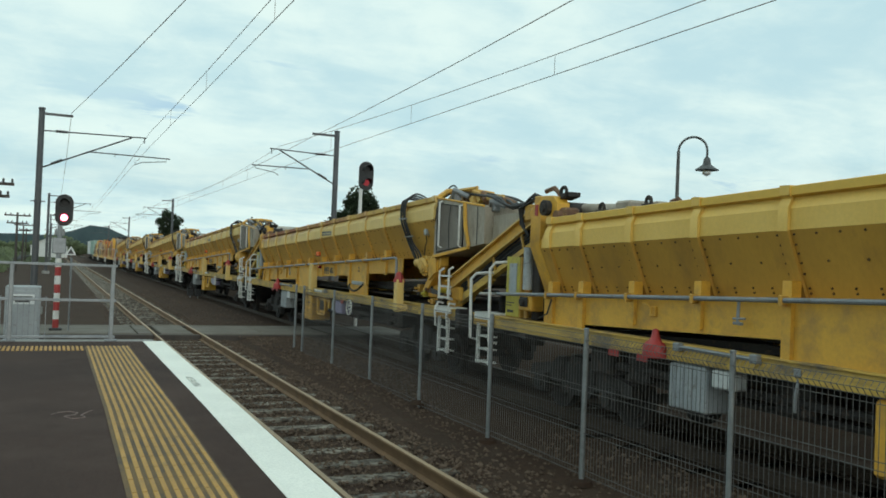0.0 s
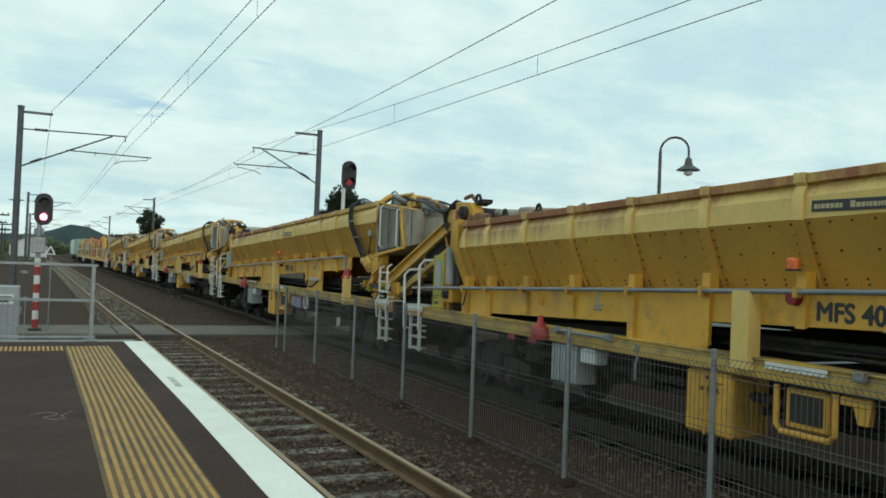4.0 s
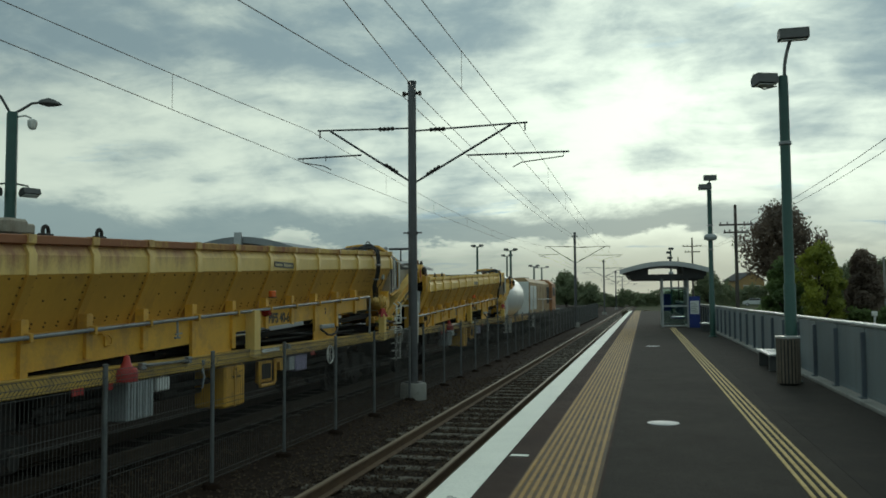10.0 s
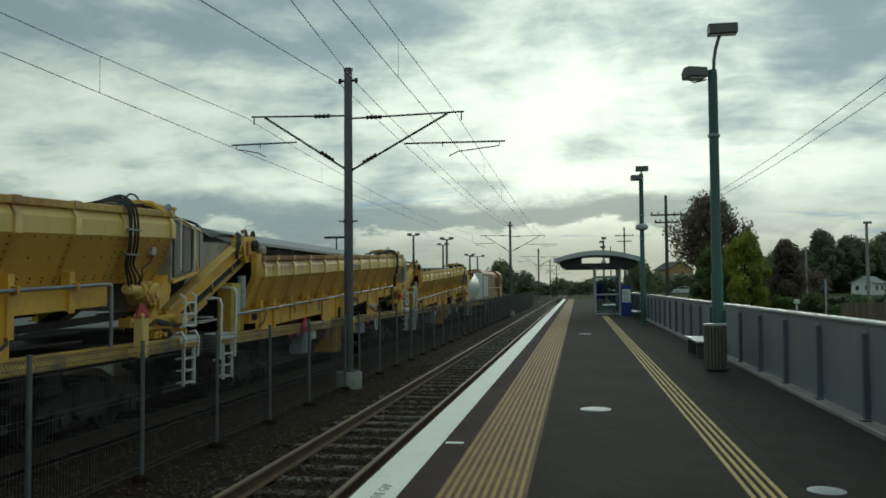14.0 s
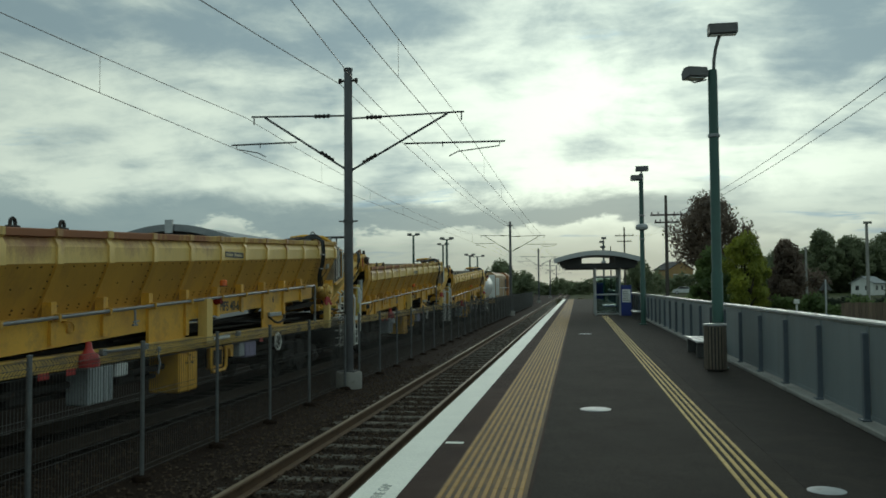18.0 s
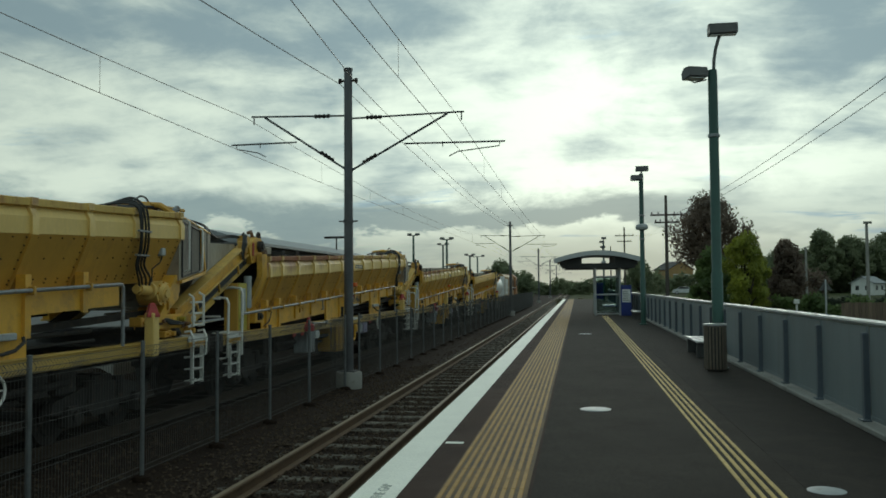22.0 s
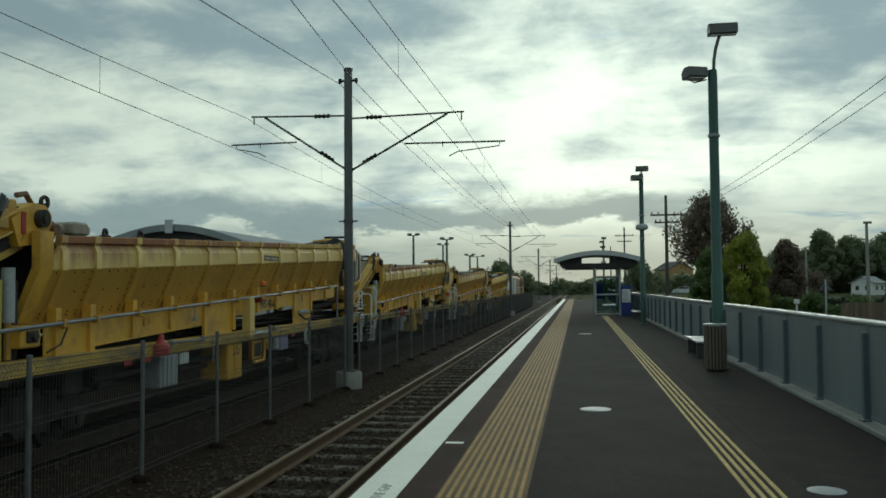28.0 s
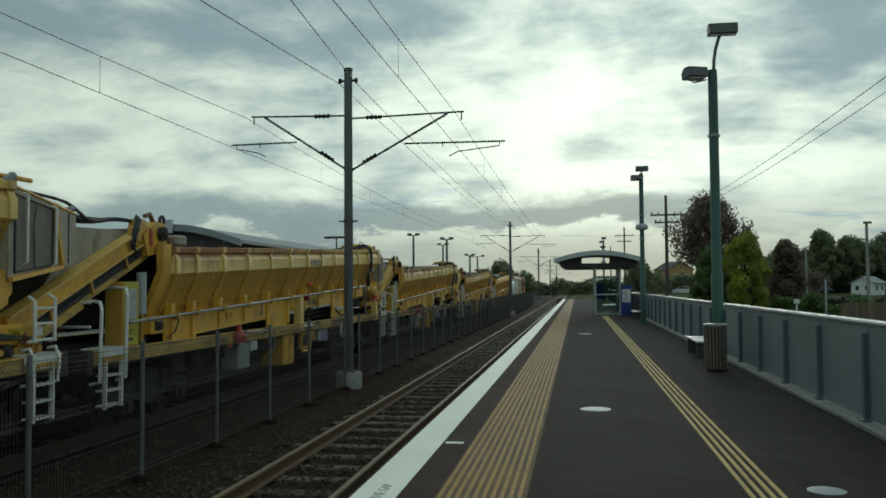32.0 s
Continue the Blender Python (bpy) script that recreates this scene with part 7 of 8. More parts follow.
# ---- far platform canopy and car park beyond the train ----
def far_canopy():
    s = thing("station_canopy", "long arched grey canopy on the platform beyond the train", "canopy", pose(0, 0, 0))
    n, xa, xb, ya, yb = 16, -15.6, -10.7, 26.0, 43.0
    top = [(xa + (xb - xa) * i / n, 2.96 + 0.54 * math.sin(math.pi * i / n)) for i in range(n + 1)]
    part("roof", Geo().prism(top + [(x, z - 0.10) for x, z in top[::-1]], "y", ya, yb), M["roof"], s)
    part("fascia", Geo().prism([(x, z + 0.02) for x, z in top] + [(x, z - 0.20) for x, z in top[::-1]], "y", ya - 0.08, ya), M["roof"], s, "pale edge beam of the arch")
    part("soffit", Geo().prism([(x, z - 0.12) for x, z in top[1:-1]] + [(xb - 0.3, 2.74), (xa + 0.3, 2.74)], "y", ya + 0.3, yb - 0.2), M["soffit"], s, "solid dark infill under the curved roof")
    for y in (28.0, 35.0, 42.0):
        part("post", Geo().cyl((-13.2, y, -0.6), (-13.2, y, 2.8), 0.09, 12), M["galv"], s)
    part("name_plate", Geo().rbox(-13.28, -13.02, ya - 0.18, ya - 0.08, 3.22, 3.66, 0.01), M["galv_pale"], s)
    part("loudspeaker", Geo().tube([(-11.6, 40.0, 3.2), (-11.6, 40.0, 3.85)], 0.04, 6).rbox(-12.2, -11.0, 39.9, 40.1, 3.80, 3.90, 0.02), M["dark"], s)
    p = part("far_platform", Geo().rbox(-16.0, -9.9, 17.0, 120.0, -1.0, -0.05, 0.02), M["concrete"])
    tagged(p, "concrete platform beyond the far track", "platform", kind="structure")


far_canopy()


def twin_lamp(x, y, top, rz, extras, shape=((1, 0.16, 1.0), (-1, 0.0, 1.0))):
    """Street lamp with two leaf-shaped heads on curved arms."""
    l = thing("twin_street_lamp", "tall dark green post with two leaf-shaped lamp heads", "street lamp", pose(x, y, 0, 0, 0, rz), group="twin street lamps")
    part("pole", Geo().lathe([(0.16, -0.8), (0.155, 1.0), (0.14, top - 0.05), (0.12, top)], 16), M["green_pole"], l)
    for s, k, reach in shape:
        a = part("arm", Geo().tube([(s * 0.06, 0, top - 0.02), (s * 0.28, 0, top + 0.22 + k), (s * 0.45, 0, top + 0.36 + k), (s * 0.62, 0, top + 0.40 + k), (s * 0.98 * reach, 0, top + 0.42 + k)], 0.035, 8), M["lamp_grey"], l)
        n = 9
        xs = [v * reach for v in (0.86, 0.92, 1.02, 1.2, 1.4, 1.58, 1.68)]
        hw = [0.04, 0.10, 0.14, 0.18, 0.15, 0.07, 0.01]
        hh = [0.05, 0.09, 0.12, 0.16, 0.12, 0.06, 0.01]
        g, m = Geo(), 12
        vs = []
        for xx, w_, h_ in zip(xs, hw, hh):
            vs += [(s * xx, w_ * math.cos(2 * math.pi * i / m), top + 0.40 + k + (h_ if math.sin(2 * math.pi * i / m) > 0 else 0.5 * h_) * math.sin(2 * math.pi * i / m)) for i in range(m)]
        fs = [(j * m + i, j * m + (i + 1) % m, (j + 1) * m + (i + 1) % m, (j + 1) * m + i) for j in range(len(xs) - 1) for i in range(m)]
        part("lamp_head", g.add(vs, fs + [tuple(range(m)), tuple(range(len(vs) - m, len(vs)))]), M["lamp_grey"], a, "dark leaf-shaped lamp head")
    if extras == "cameras":
        for s in (1, -1):
            c = part("camera", Geo().rbox(-0.28, 0.28, -0.06, 0.06, -0.05, 0.06, 0.02), M["white"], l, "white box security camera")
            c.matrix_local = pose(s * 0.36, -0.15, top - 0.28, 0, s * 28, s * 12)
            part("camera_arm", Geo().tube([(s * 0.1, 0, top - 0.25), (s * 0.25, -0.1, top - 0.18)], 0.02, 6), M["white"], l)
        part("crossbar", Geo().tube([(-0.36, 0, top - 1.95), (0.36, 0, top - 1.9)], 0.03, 6), M["lamp_grey"], l)
    else:
        part("dome_camera", Geo().lathe([(0.05, 0.16), (0.12, 0.12), (0.13, 0.0), (0.09, -0.10), (0.0, -0.14)], 14, (0.48, 0, top - 0.30)).tube([(0.1, 0, top - 0.12), (0.3, 0, top - 0.06), (0.46, 0, top - 0.12)], 0.025, 6), M["white"], l, "white dome camera on a bracket")
        for s in (1, -1):
            f = floodlight(l, (s * 0.46, -0.05, top - 2.12), s * 25, -14, 0.46)
            part("flood_arm", Geo().tube([(s * 0.1, 0, top - 1.9), (s * 0.4, 0, top - 1.95), (s * 0.46, 0, top - 2.1)], 0.025, 6), M["lamp_grey"], l)


twin_lamp(-14.5, -7.97, 6.0, 112, "cameras")
twin_lamp(-16.2, 19.0, 6.42, 42, "floods", ((1, -0.08, 0.72), (-1, 0.16, 0.95)))


def gooseneck_lamp(x, y, rz):
    l = thing("gooseneck_lamp", "black heritage gooseneck lamp with a bell shade beyond the train", "street lamp", pose(x, y, 0, 0, 0, rz))
    top = 4.03
    part("pole", Geo().lathe([(0.07, -0.8), (0.05, 1.0), (0.035, top)], 12), M["lamp_grey"], l)
    part("neck", Geo().tube([(0, 0, top)] + [(0.30 - 0.30 * math.cos(a), 0, top + 0.30 * math.sin(a)) for a in np.linspace(0.1, math.pi, 12)] + [(0.60, 0, top - 0.18)], 0.025, 8), M["lamp_grey"], l)
    part("shade", Geo().lathe([(0.04, 0.12), (0.07, 0.08), (0.08, 0.0), (0.10, -0.05), (0.24, -0.14), (0.25, -0.16), (0.05, -0.13)], 18, (0.60, 0, top - 0.26)), M["lamp_grey"], l)
    part("globe", Geo().lathe([(0.03, 0.0), (0.09, -0.04), (0.09, -0.12), (0.0, -0.17)], 14, (0.60, 0, top - 0.38)), M["sign_white"], l)


gooseneck_lamp(-12.15, -14.5, 130)


M["pale_blue"] = material("pale_blue_sign_window", (0.16, 0.21, 0.42), (0.12, 0.17, 0.36), 0.4, bump=0)


def sign_pylon(x, y):
    p = thing("station_sign_pylon", "tall blue four-sided station sign pylon with white symbols", "sign pylon", pose(x, y, 0, 0, 0, 40))
    part("column", Geo().rbox(-0.55, 0.55, -0.55, 0.55, -0.8, 7.6, 0.03), M["blue"], p)
    part("cap", Geo().prism([(-0.6, 7.6), (0.6, 7.6), (0.3, 7.8), (-0.3, 7.8)], "y", -0.45, 0.45), M["blue"], p)
    for k in range(4):
        f = part("face_frame", Geo().rbox(-0.45, 0.45, -0.57, -0.555, 6.1, 6.15, 0.004).rbox(-0.45, 0.45, -0.57, -0.555, 7.45, 7.5, 0.004), M["blue"], p)
        f.matrix_local = pose(0, 0, 0, 0, 0, 90 * k)
        for i in range(3):
            for j in range(3):
                part("window", Geo().rbox(-0.33 + 0.24 * i, -0.15 + 0.24 * i, -0.572, -0.56, 6.62 + 0.26 * j, 6.80 + 0.26 * j, 0.003), M["pale_blue"], f)
        part("symbol", Geo().cyl((0, -0.575, 5.35), (0, -0.56, 5.35), 0.17, 16).rbox(-0.12, 0.12, -0.575, -0.56, 4.95, 5.2, 0.003), M["sign_white"], f, "white round symbol")


sign_pylon(-29.9, 26.4)


def bollard(x, y):
    b = thing("blue_bollard", "blue painted steel post in the car park", "bollard", pose(x, y, -0.2))
    part("post", Geo().lathe([(0.10, -0.1), (0.10, 1.15), (0.07, 1.2), (0.0, 1.21)], 14), M["blue"], b)
    part("band", Geo().lathe([(0.104, 0.85), (0.104, 0.95)], 14), M["sign_white"], b, "white band")


bollard(-17.2, 5.6)


# ---- railing, cabinet and crossing past the near end of the platform ----
def end_railing():
    r = thing("end_railing", "galvanised three-rail railing across the platform end", "railing", kind="structure")
    y = PLAT_S - 0.12
    for x in (-0.86, 0.55, 1.95, 2.9):
        part("post", Geo().rbox(x - 0.03, x + 0.03, y - 0.03, y + 0.03, -0.3, 1.16, 0.008), M["galv"], r)
        part("base_plate", Geo().rbox(x - 0.09, x + 0.09, y - 0.09, y + 0.09, 0.0, 0.02, 0.004), M["galv"], r)
    for z in (0.06, 0.62, 1.16):
        part("rail", Geo().rbox(-0.92, 2.9, y - 0.025, y + 0.025, z - 0.02, z + 0.02, 0.006), M["galv"], r)
    part("apron", Geo().rbox(-1.53, 2.9, PLAT_S - 0.55, PLAT_S, -0.14, -0.02, 0.01), M["concrete"], r, "pale concrete strip at the platform end")


end_railing()


def equipment_cabinet(x, y):
    c = thing("signal_cabinet", "grey trackside equipment cabinet with a small notice", "cabinet", pose(x, y, 0))
    part("body", Geo().rbox(-0.36, 0.36, -0.3, 0.3, -0.8, 0.52, 0.02), M["box_grey"], c)
    part("door", Geo().rbox(-0.32, 0.32, 0.3, 0.32, -0.72, 0.42, 0.006), M["box_grey"], c)
    n = part("notice", Geo().rbox(-0.24, 0.24, 0.32, 0.33, 0.12, 0.34, 0.003), M["sign_white"], c, "white notice with dark bars")
    part("text_bar", Geo().box(-0.19, 0.19, 0.33, 0.333, 0.25, 0.30).box(-0.15, 0.15, 0.33, 0.333, 0.16, 0.21), M["sign_black"], n)


equipment_cabinet(0.58, -21.5)


def picket_fence():
    f = thing("picket_fence", "low galvanised bar fence beside the crossing", "fence", pose(0, -20.4, 0), kind="structure")
    x = 0.1
    bar = Geo().box(-0.008, 0.008, -0.008, 0.008, -0.8, 0.35).mesh("bar", M["galv"])
    while x < 4.0:
        part("bar", bar, None, f, loc=(x, 0, 0))
        x += 0.11
    for z in (-0.70, 0.30):
        part("rail", Geo().rbox(0.05, 4.0, -0.015, 0.015, z - 0.015, z + 0.015, 0.004), M["galv"], f)


picket_fence()


def crossing():
    c = thing("foot_crossing", "worn concrete and timber foot crossing over the tracks", "crossing", kind="structure")
    for x0, x1 in ((-2.0, 1.2), (-2.38, -2.04), (-3.38, -2.58), (-5.2, -3.60), (-6.98, -5.2), (-8.1, -7.1), (-12.5, -8.25)):
        g = Geo().rbox(x0, x1, -25.2, -22.6, -0.9, -0.66, 0.015)
        part("slab", g, M["crossing"], c)
    for y in (-25.3, -22.5):
        part("edge_timber", Geo().rbox(-12.5, 1.2, y - 0.07, y + 0.07, -0.9, -0.68, 0.01), M["wood"], c)


crossing()


def dwarf_box(x, y):
    d = thing("trackside_marker", "small black trackside box on a short stake", "trackside box", pose(x, y, 0))
    part("box", Geo().rbox(-0.14, 0.14, -0.1, 0.1, -0.62, -0.30, 0.02), M["black"], d)
    part("stake", Geo().cyl((0, 0, -0.9), (0, 0, -0.62), 0.03, 8), M["galv"], d)


dwarf_box(-6.08, -42.3)
dwarf_box(-6.42, -42.2)


def whistle_board(x, y):
    b = thing("triangle_board", "white-edged black triangular board on a post", "sign", pose(x, y, 0))
    part("post", Geo().cyl((0, 0, -0.85), (0, 0, 0.9), 0.03, 8), M["galv"], b)
    t = part("board", Geo().prism([(-0.42, 0.9), (0.42, 0.9), (0.0, 1.65)], "y", -0.02, 0.02), M["sign_white"], b)
    part("face", Geo().prism([(-0.26, 0.98), (0.26, 0.98), (0.0, 1.44)], "y", 0.02, 0.026), M["sign_black"], t)


whistle_board(-1.27, -75.0)


# ---- street side: road, poles, trees, houses ----
def utility_pole(x, y, top, arms, rz=0, mat="wood", r=0.15):
    p = thing("utility_pole", "weathered utility pole with cross-arms and insulators" if arms else "plain whitish pole beside the street", "utility pole", pose(x, y, 0, 0, 0, rz), group="utility poles")
    part("pole", Geo().lathe([(r, -1.0), (r * 0.65, top)], 12), M[mat], p)
    for z, w in arms:
        a = part("cross_arm", Geo().rbox(-w, w, -0.2, -0.1, z - 0.06, z + 0.06, 0.01), M[mat], p)
        for k in (-0.9, -0.5, 0.5, 0.9) if w > 0.3 else ():
            part("insulator", Geo().lathe([(0.02, 0.06), (0.05, 0.08), (0.04, 0.14), (0.05, 0.18), (0.02, 0.22)], 8, (k * w, -0.15, z)), M["lamp_grey"], a)
    return p


utility_pole(6.5, 64.0, 8.0, ((6.55, 1.15), (6.0, 0.85)))
utility_pole(6.6, 122.0, 9.6, ((8.4, 1.3), (7.6, 1.0)))
utility_pole(6.9, 180.0, 9.6, ((8.4, 1.3),))
utility_pole(13.07, 51.7, 3.55, (), mat="concrete", r=0.085)
utility_pole(14.6, 46.0, 4.55, ((4.50, 0.2),), mat="concrete", r=0.105)
for y, x, h in ((-80, 2.9, 4.3), (-110, 3.3, 4.2), (-140, 3.8, 4.2)):
    utility_pole(x, y, h, ((h - 0.25, 1.0), (h - 0.9, 0.8)), r=0.12)
utility_pole(2.35, -38.0, 4.4, ((3.9, 0.8), (3.4, 0.65)))


def power_lines():
    w = thing("power_lines", "thin dark power lines along the street", "power line", kind="structure")
    for dx in (0.9, 1.5):
        g = Geo()
        g.tube(sag((6.5 + dx, 64, 6.75), (8.0 + dx, -4, 8.6), 0.9), 0.012, 5)
        g.tube(sag((6.5 + dx, 64, 6.75), (6.6 + dx, 122, 8.5), 0.8), 0.012, 5)
        part("line", g, M["dark"], w)


power_lines()


def tree(x, y, h, w, leaf, seed, trunk=0.3, lobes=14, dens=260, leaf_size=0.16, base=0.0, label="", lean=0.0, airy=False):
    """A tapered trunk with forked limbs and a crown of small leaf clumps with gaps."""
    rnd = random.Random(seed)
    t = thing("tree", label, "tree", pose(x, y, 0), group="street trees")
    tg = Geo()
    fork = base + h * trunk
    tg.tube([(0, 0, base - 0.6), (0.04 * w, 0, base + h * trunk * 0.5), (lean * h * 0.2, 0.03 * w, fork)], [0.05 * h ** 0.8, 0.042 * h ** 0.8, 0.034 * h ** 0.8], 9)
    cents = []
    for k in range(lobes):
        a = 2 * math.pi * (k * 0.618 + rnd.uniform(-0.05, 0.05))
        f = (k + 0.5) / lobes
        z = fork + (h - fork + base) * (0.08 + 0.86 * f)
        env = math.sin(math.pi * min(1, 0.18 + 0.80 * f)) ** 0.7
        rad = 0.5 * w * env * rnd.uniform(0.35, 0.95)
        c = Vector((rad * math.cos(a) + lean * h * f, rad * math.sin(a), z))
        cents.append((c, w * rnd.uniform(0.13, 0.21) * (0.7 if airy else 1.0)))
        mid = Vector((c.x * 0.45, c.y * 0.45, fork + (c.z - fork) * 0.45))
        tg.tube([(lean * h * 0.2, 0.03 * w, fork - 0.1), mid, c], [0.022 * h ** 0.8, 0.013 * h ** 0.8, 0.004 * h ** 0.8], 6)
    part("trunk", tg.mesh("trunk", M["bark"]), None, t)
    vs, fs = [], []
    for c, r in cents:
        for i in range(dens):
            d = Vector((rnd.gauss(0, 1), rnd.gauss(0, 1), rnd.gauss(0, 0.8))).normalized() * r * rnd.uniform(0.35, 1.25) ** 0.8
            p = c + d
            u = Vector((rnd.gauss(0, 1), rnd.gauss(0, 1), rnd.gauss(0, 1))).normalized()
            v = u.orthogonal().normalized()
            s = leaf_size * rnd.uniform(0.6, 1.3)
            n = len(vs)
            vs += [p - u * s, p + v * s * 0.55, p + u * s, p - v * s * 0.55]
            fs.append((n, n + 1, n + 2, n + 3))
    me = bpy.data.meshes.new("crown")
    me.from_pydata([tuple(v) for v in vs], [], fs)
    me.materials.append(leaf)
    part("crown", me, None, t)
    return t


def at(az, dist):
    """Place at a bearing (degrees right of +y) and distance from where the camera stands."""
    return dist * math.sin(radians(az)), dist * math.cos(radians(az))


tree(10.3, 69.3, 8.6, 5.7, M["leaf_brown"], 3, 0.36, 34, 400, 0.13, -0.4, "large open-crowned tree with brown foliage beside the street")
tree(8.5, 45.3, 4.35, 2.2, M["leaf_lime"], 5, 0.10, 22, 420, 0.09, -0.3, "bright yellow-green shrubby tree behind the fence")
tree(9.15, 46.0, 3.2, 1.5, M["leaf_lime"], 6, 0.10, 12, 300, 0.09, -0.3, "low yellow-green shrubby tree behind the fence")
tree(7.15, 47.5, 3.6, 2.1, M["leaf"], 8, 0.08, 16, 420, 0.11, -0.3, "dark green rounded bush behind the fence")
tree(11.15, 48.0, 4.1, 2.3, M["leaf_brown"], 9, 0.08, 24, 460, 0.10, -0.3, "dense brown-leaved tree behind the fence")
tree(12.7, 53.4, 3.0, 3.4, M["leaf_brown"], 10, 0.08, 14, 380, 0.11, -0.3, "low brown-leaved bush behind the fence")
tree(48.6, 180.0, 12.5, 8.0, M["leaf_dark"], 11, 0.22, 34, 300, 0.28, -0.3, "olive tree with a wispy open crown", airy=True)
tree(55.0, 184.0, 11.3, 9.0, M["leaf_dark"], 12, 0.20, 34, 300, 0.28, -0.3, "olive tree with a wispy open crown", airy=True)
tree(63.5, 186.0, 12.2, 11.0, M["leaf_dark"], 13, 0.20, 34, 300, 0.28, -0.3, "olive tree with a wispy open crown", airy=True)
tree(40.5, 178.0, 8.4, 9.0, M["leaf_dark"], 14, 0.08, 24, 420, 0.28, -0.3, "green tree with an uneven crown")
tree(51.8, 188.0, 9.4, 11.0, M["leaf_dark"], 41, 0.10, 26, 420, 0.28, -0.3, "green tree with an uneven crown")
tree(59.0, 190.0, 9.8, 11.0, M["leaf_dark"], 42, 0.10, 26, 420, 0.28, -0.3, "green tree with an uneven crown")
tree(*at(4.0, 150), 5.5, 6.0, M["leaf_dark"], 15, 0.15, 12, 260, 0.25, -0.3, "far olive tree at the end of the platform")
# beyond the train
tree(-41.6, 17.2, 7.6, 9.5, M["leaf"], 22, 0.15, 26, 800, 0.11, -0.2, "large rounded green tree beyond the car park")
tree(-39.8, 29.2, 8.5, 6.4, M["leaf"], 23, 0.25, 24, 240, 0.10, -0.2, "thin half-bare tree beyond the car park", airy=True)
tree(-36.9, 33.8, 8.8, 9.0, M["leaf"], 21, 0.15, 26, 800, 0.11, -0.2, "large rounded green tree beyond the car park")
tree(-42.0, 14.2, 6.4, 4.0, M["leaf"], 25, 0.2, 14, 500, 0.10, -0.2, "small green tree beyond the car park")
tree(-16.2, -47.4, 6.3, 3.6, M["leaf_conifer"], 26, 0.2, 24, 420, 0.12, -0.8, "dark conifer-like tree beyond the far track")
tree(-17.4, -149.0, 9.0, 4.6, M["leaf_conifer"], 28, 0.55, 14, 200, 0.22, -0.8, "far umbrella-crowned tree beyond the line")
tree(-12.5, 139.4, 6.0, 5.5, M["leaf_dark"], 30, 0.2, 16, 300, 0.22, -0.8, "dark tree at the far end of the yard")
tree(-9.5, 150.0, 4.2, 6.0, M["leaf_dark"], 31, 0.2, 12, 260, 0.24, -0.8, "dark tree at the far end of the yard")


def bush_belt(name, pts, h, size, leaf, seed, n, label):
    """A continuous belt of far shrubs and trees as one soft mass of leaf clumps."""
    rnd = random.Random(seed)
    vs, fs = [], []
    for i in range(n):
        f = rnd.random() * (len(pts) - 1)
        k = min(int(f), len(pts) - 2)
        q = Vector(pts[k]).lerp(Vector(pts[k + 1]), f - k)
        hh = h * (0.55 + 0.45 * noise.noise(Vector((q.x * 0.12 / size, q.y * 0.12 / size, seed))) + 0.25 * noise.noise(Vector((q.x * 0.5 / size, q.y * 0.5 / size, seed + 3))))
        z = q.z + max(hh, 0.2 * h) * rnd.random() ** 0.7
        p = Vector((q.x + rnd.gauss(0, 1.2 * size), q.y + rnd.gauss(0, 1.2 * size), z))
        u = Vector((rnd.gauss(0, 1), rnd.gauss(0, 1), rnd.gauss(0, 1))).normalized()
        v = u.orthogonal().normalized()
        s = size * rnd.uniform(0.4, 1.0)
        m = len(vs)
        vs += [p - u * s, p + v * s * 0.6, p + u * s, p - v * s * 0.6]
        fs.append((m, m + 1, m + 2, m + 3))
    me = bpy.data.meshes.new(name)
    me.from_pydata([tuple(v) for v in vs], [], fs)
    me.materials.append(leaf)
    tagged(new(name, me), label, "vegetation", kind="stuff")


bush_belt("hedge", [(6.8, 62, -0.4), (8.4, 48, -0.4), (12.4, 44, -0.4), (19.0, 42, -0.4)], 1.55, 0.14, M["leaf"], 5, 16000, "green clipped hedge along the street")
bush_belt("hedge", [(11.5, 62, -0.5), (16, 60, -0.5), (24, 58, -0.5)], 2.0, 0.15, M["leaf_conifer"], 25, 9000, "dark hedge before a white house")
bush_belt("hedge", [(9, 168, -0.6), (20, 186, -0.6), (32, 190, -0.6)], 6.4, 0.34, M["leaf_dark"], 15, 9000, "dark hedge in front of a far house")
bush_belt("shrubs", [(-24, -14, -0.2), (-25, 4, -0.2), (-26, 22, -0.2)], 1.7, 0.16, M["leaf"], 18, 9000, "green shrubs along the car park")
bush_belt("scrub", [(-2.2, 97, -0.8), (1.0, 94, -0.8), (4.4, 96, -0.8)], 1.0, 0.16, M["leaf_dry"], 16, 7000, "dry brown scrub past the end of the platform")
bush_belt("distant_trees", [(-34, 200, -1), (-14, 190, -1), (-9, 215, -1), (14, 205, -1)], 5.6, 0.55, M["leaf_dark"], 17, 9000, "dark line of distant trees")
bush_belt("distant_trees", [(-60, 260, -1), (-20, 280, -1), (20, 270, -1), (60, 240, -1)], 5.2, 0.8, M["leaf_dark"], 6, 9000, "dark line of distant trees")
bush_belt("distant_trees", [(30, 200, -1), (75, 195, -1), (150, 110, -1)], 11.0, 0.8, M["leaf_dark"], 7, 14000, "dark line of distant trees")
bush_belt("distant_trees", [(-110, -330, -1), (-40, -350, -1), (10, -340, -1), (50, -300, -1)], 8.0, 1.3, M["leaf_dark"], 8, 9000, "dark line of distant trees")
bush_belt("distant_trees", [(4.5, -75, -1), (6, -110, -1), (7, -170, -1)], 2.6, 0.4, M["leaf_dark"], 9, 7000, "green scrub beside the line")


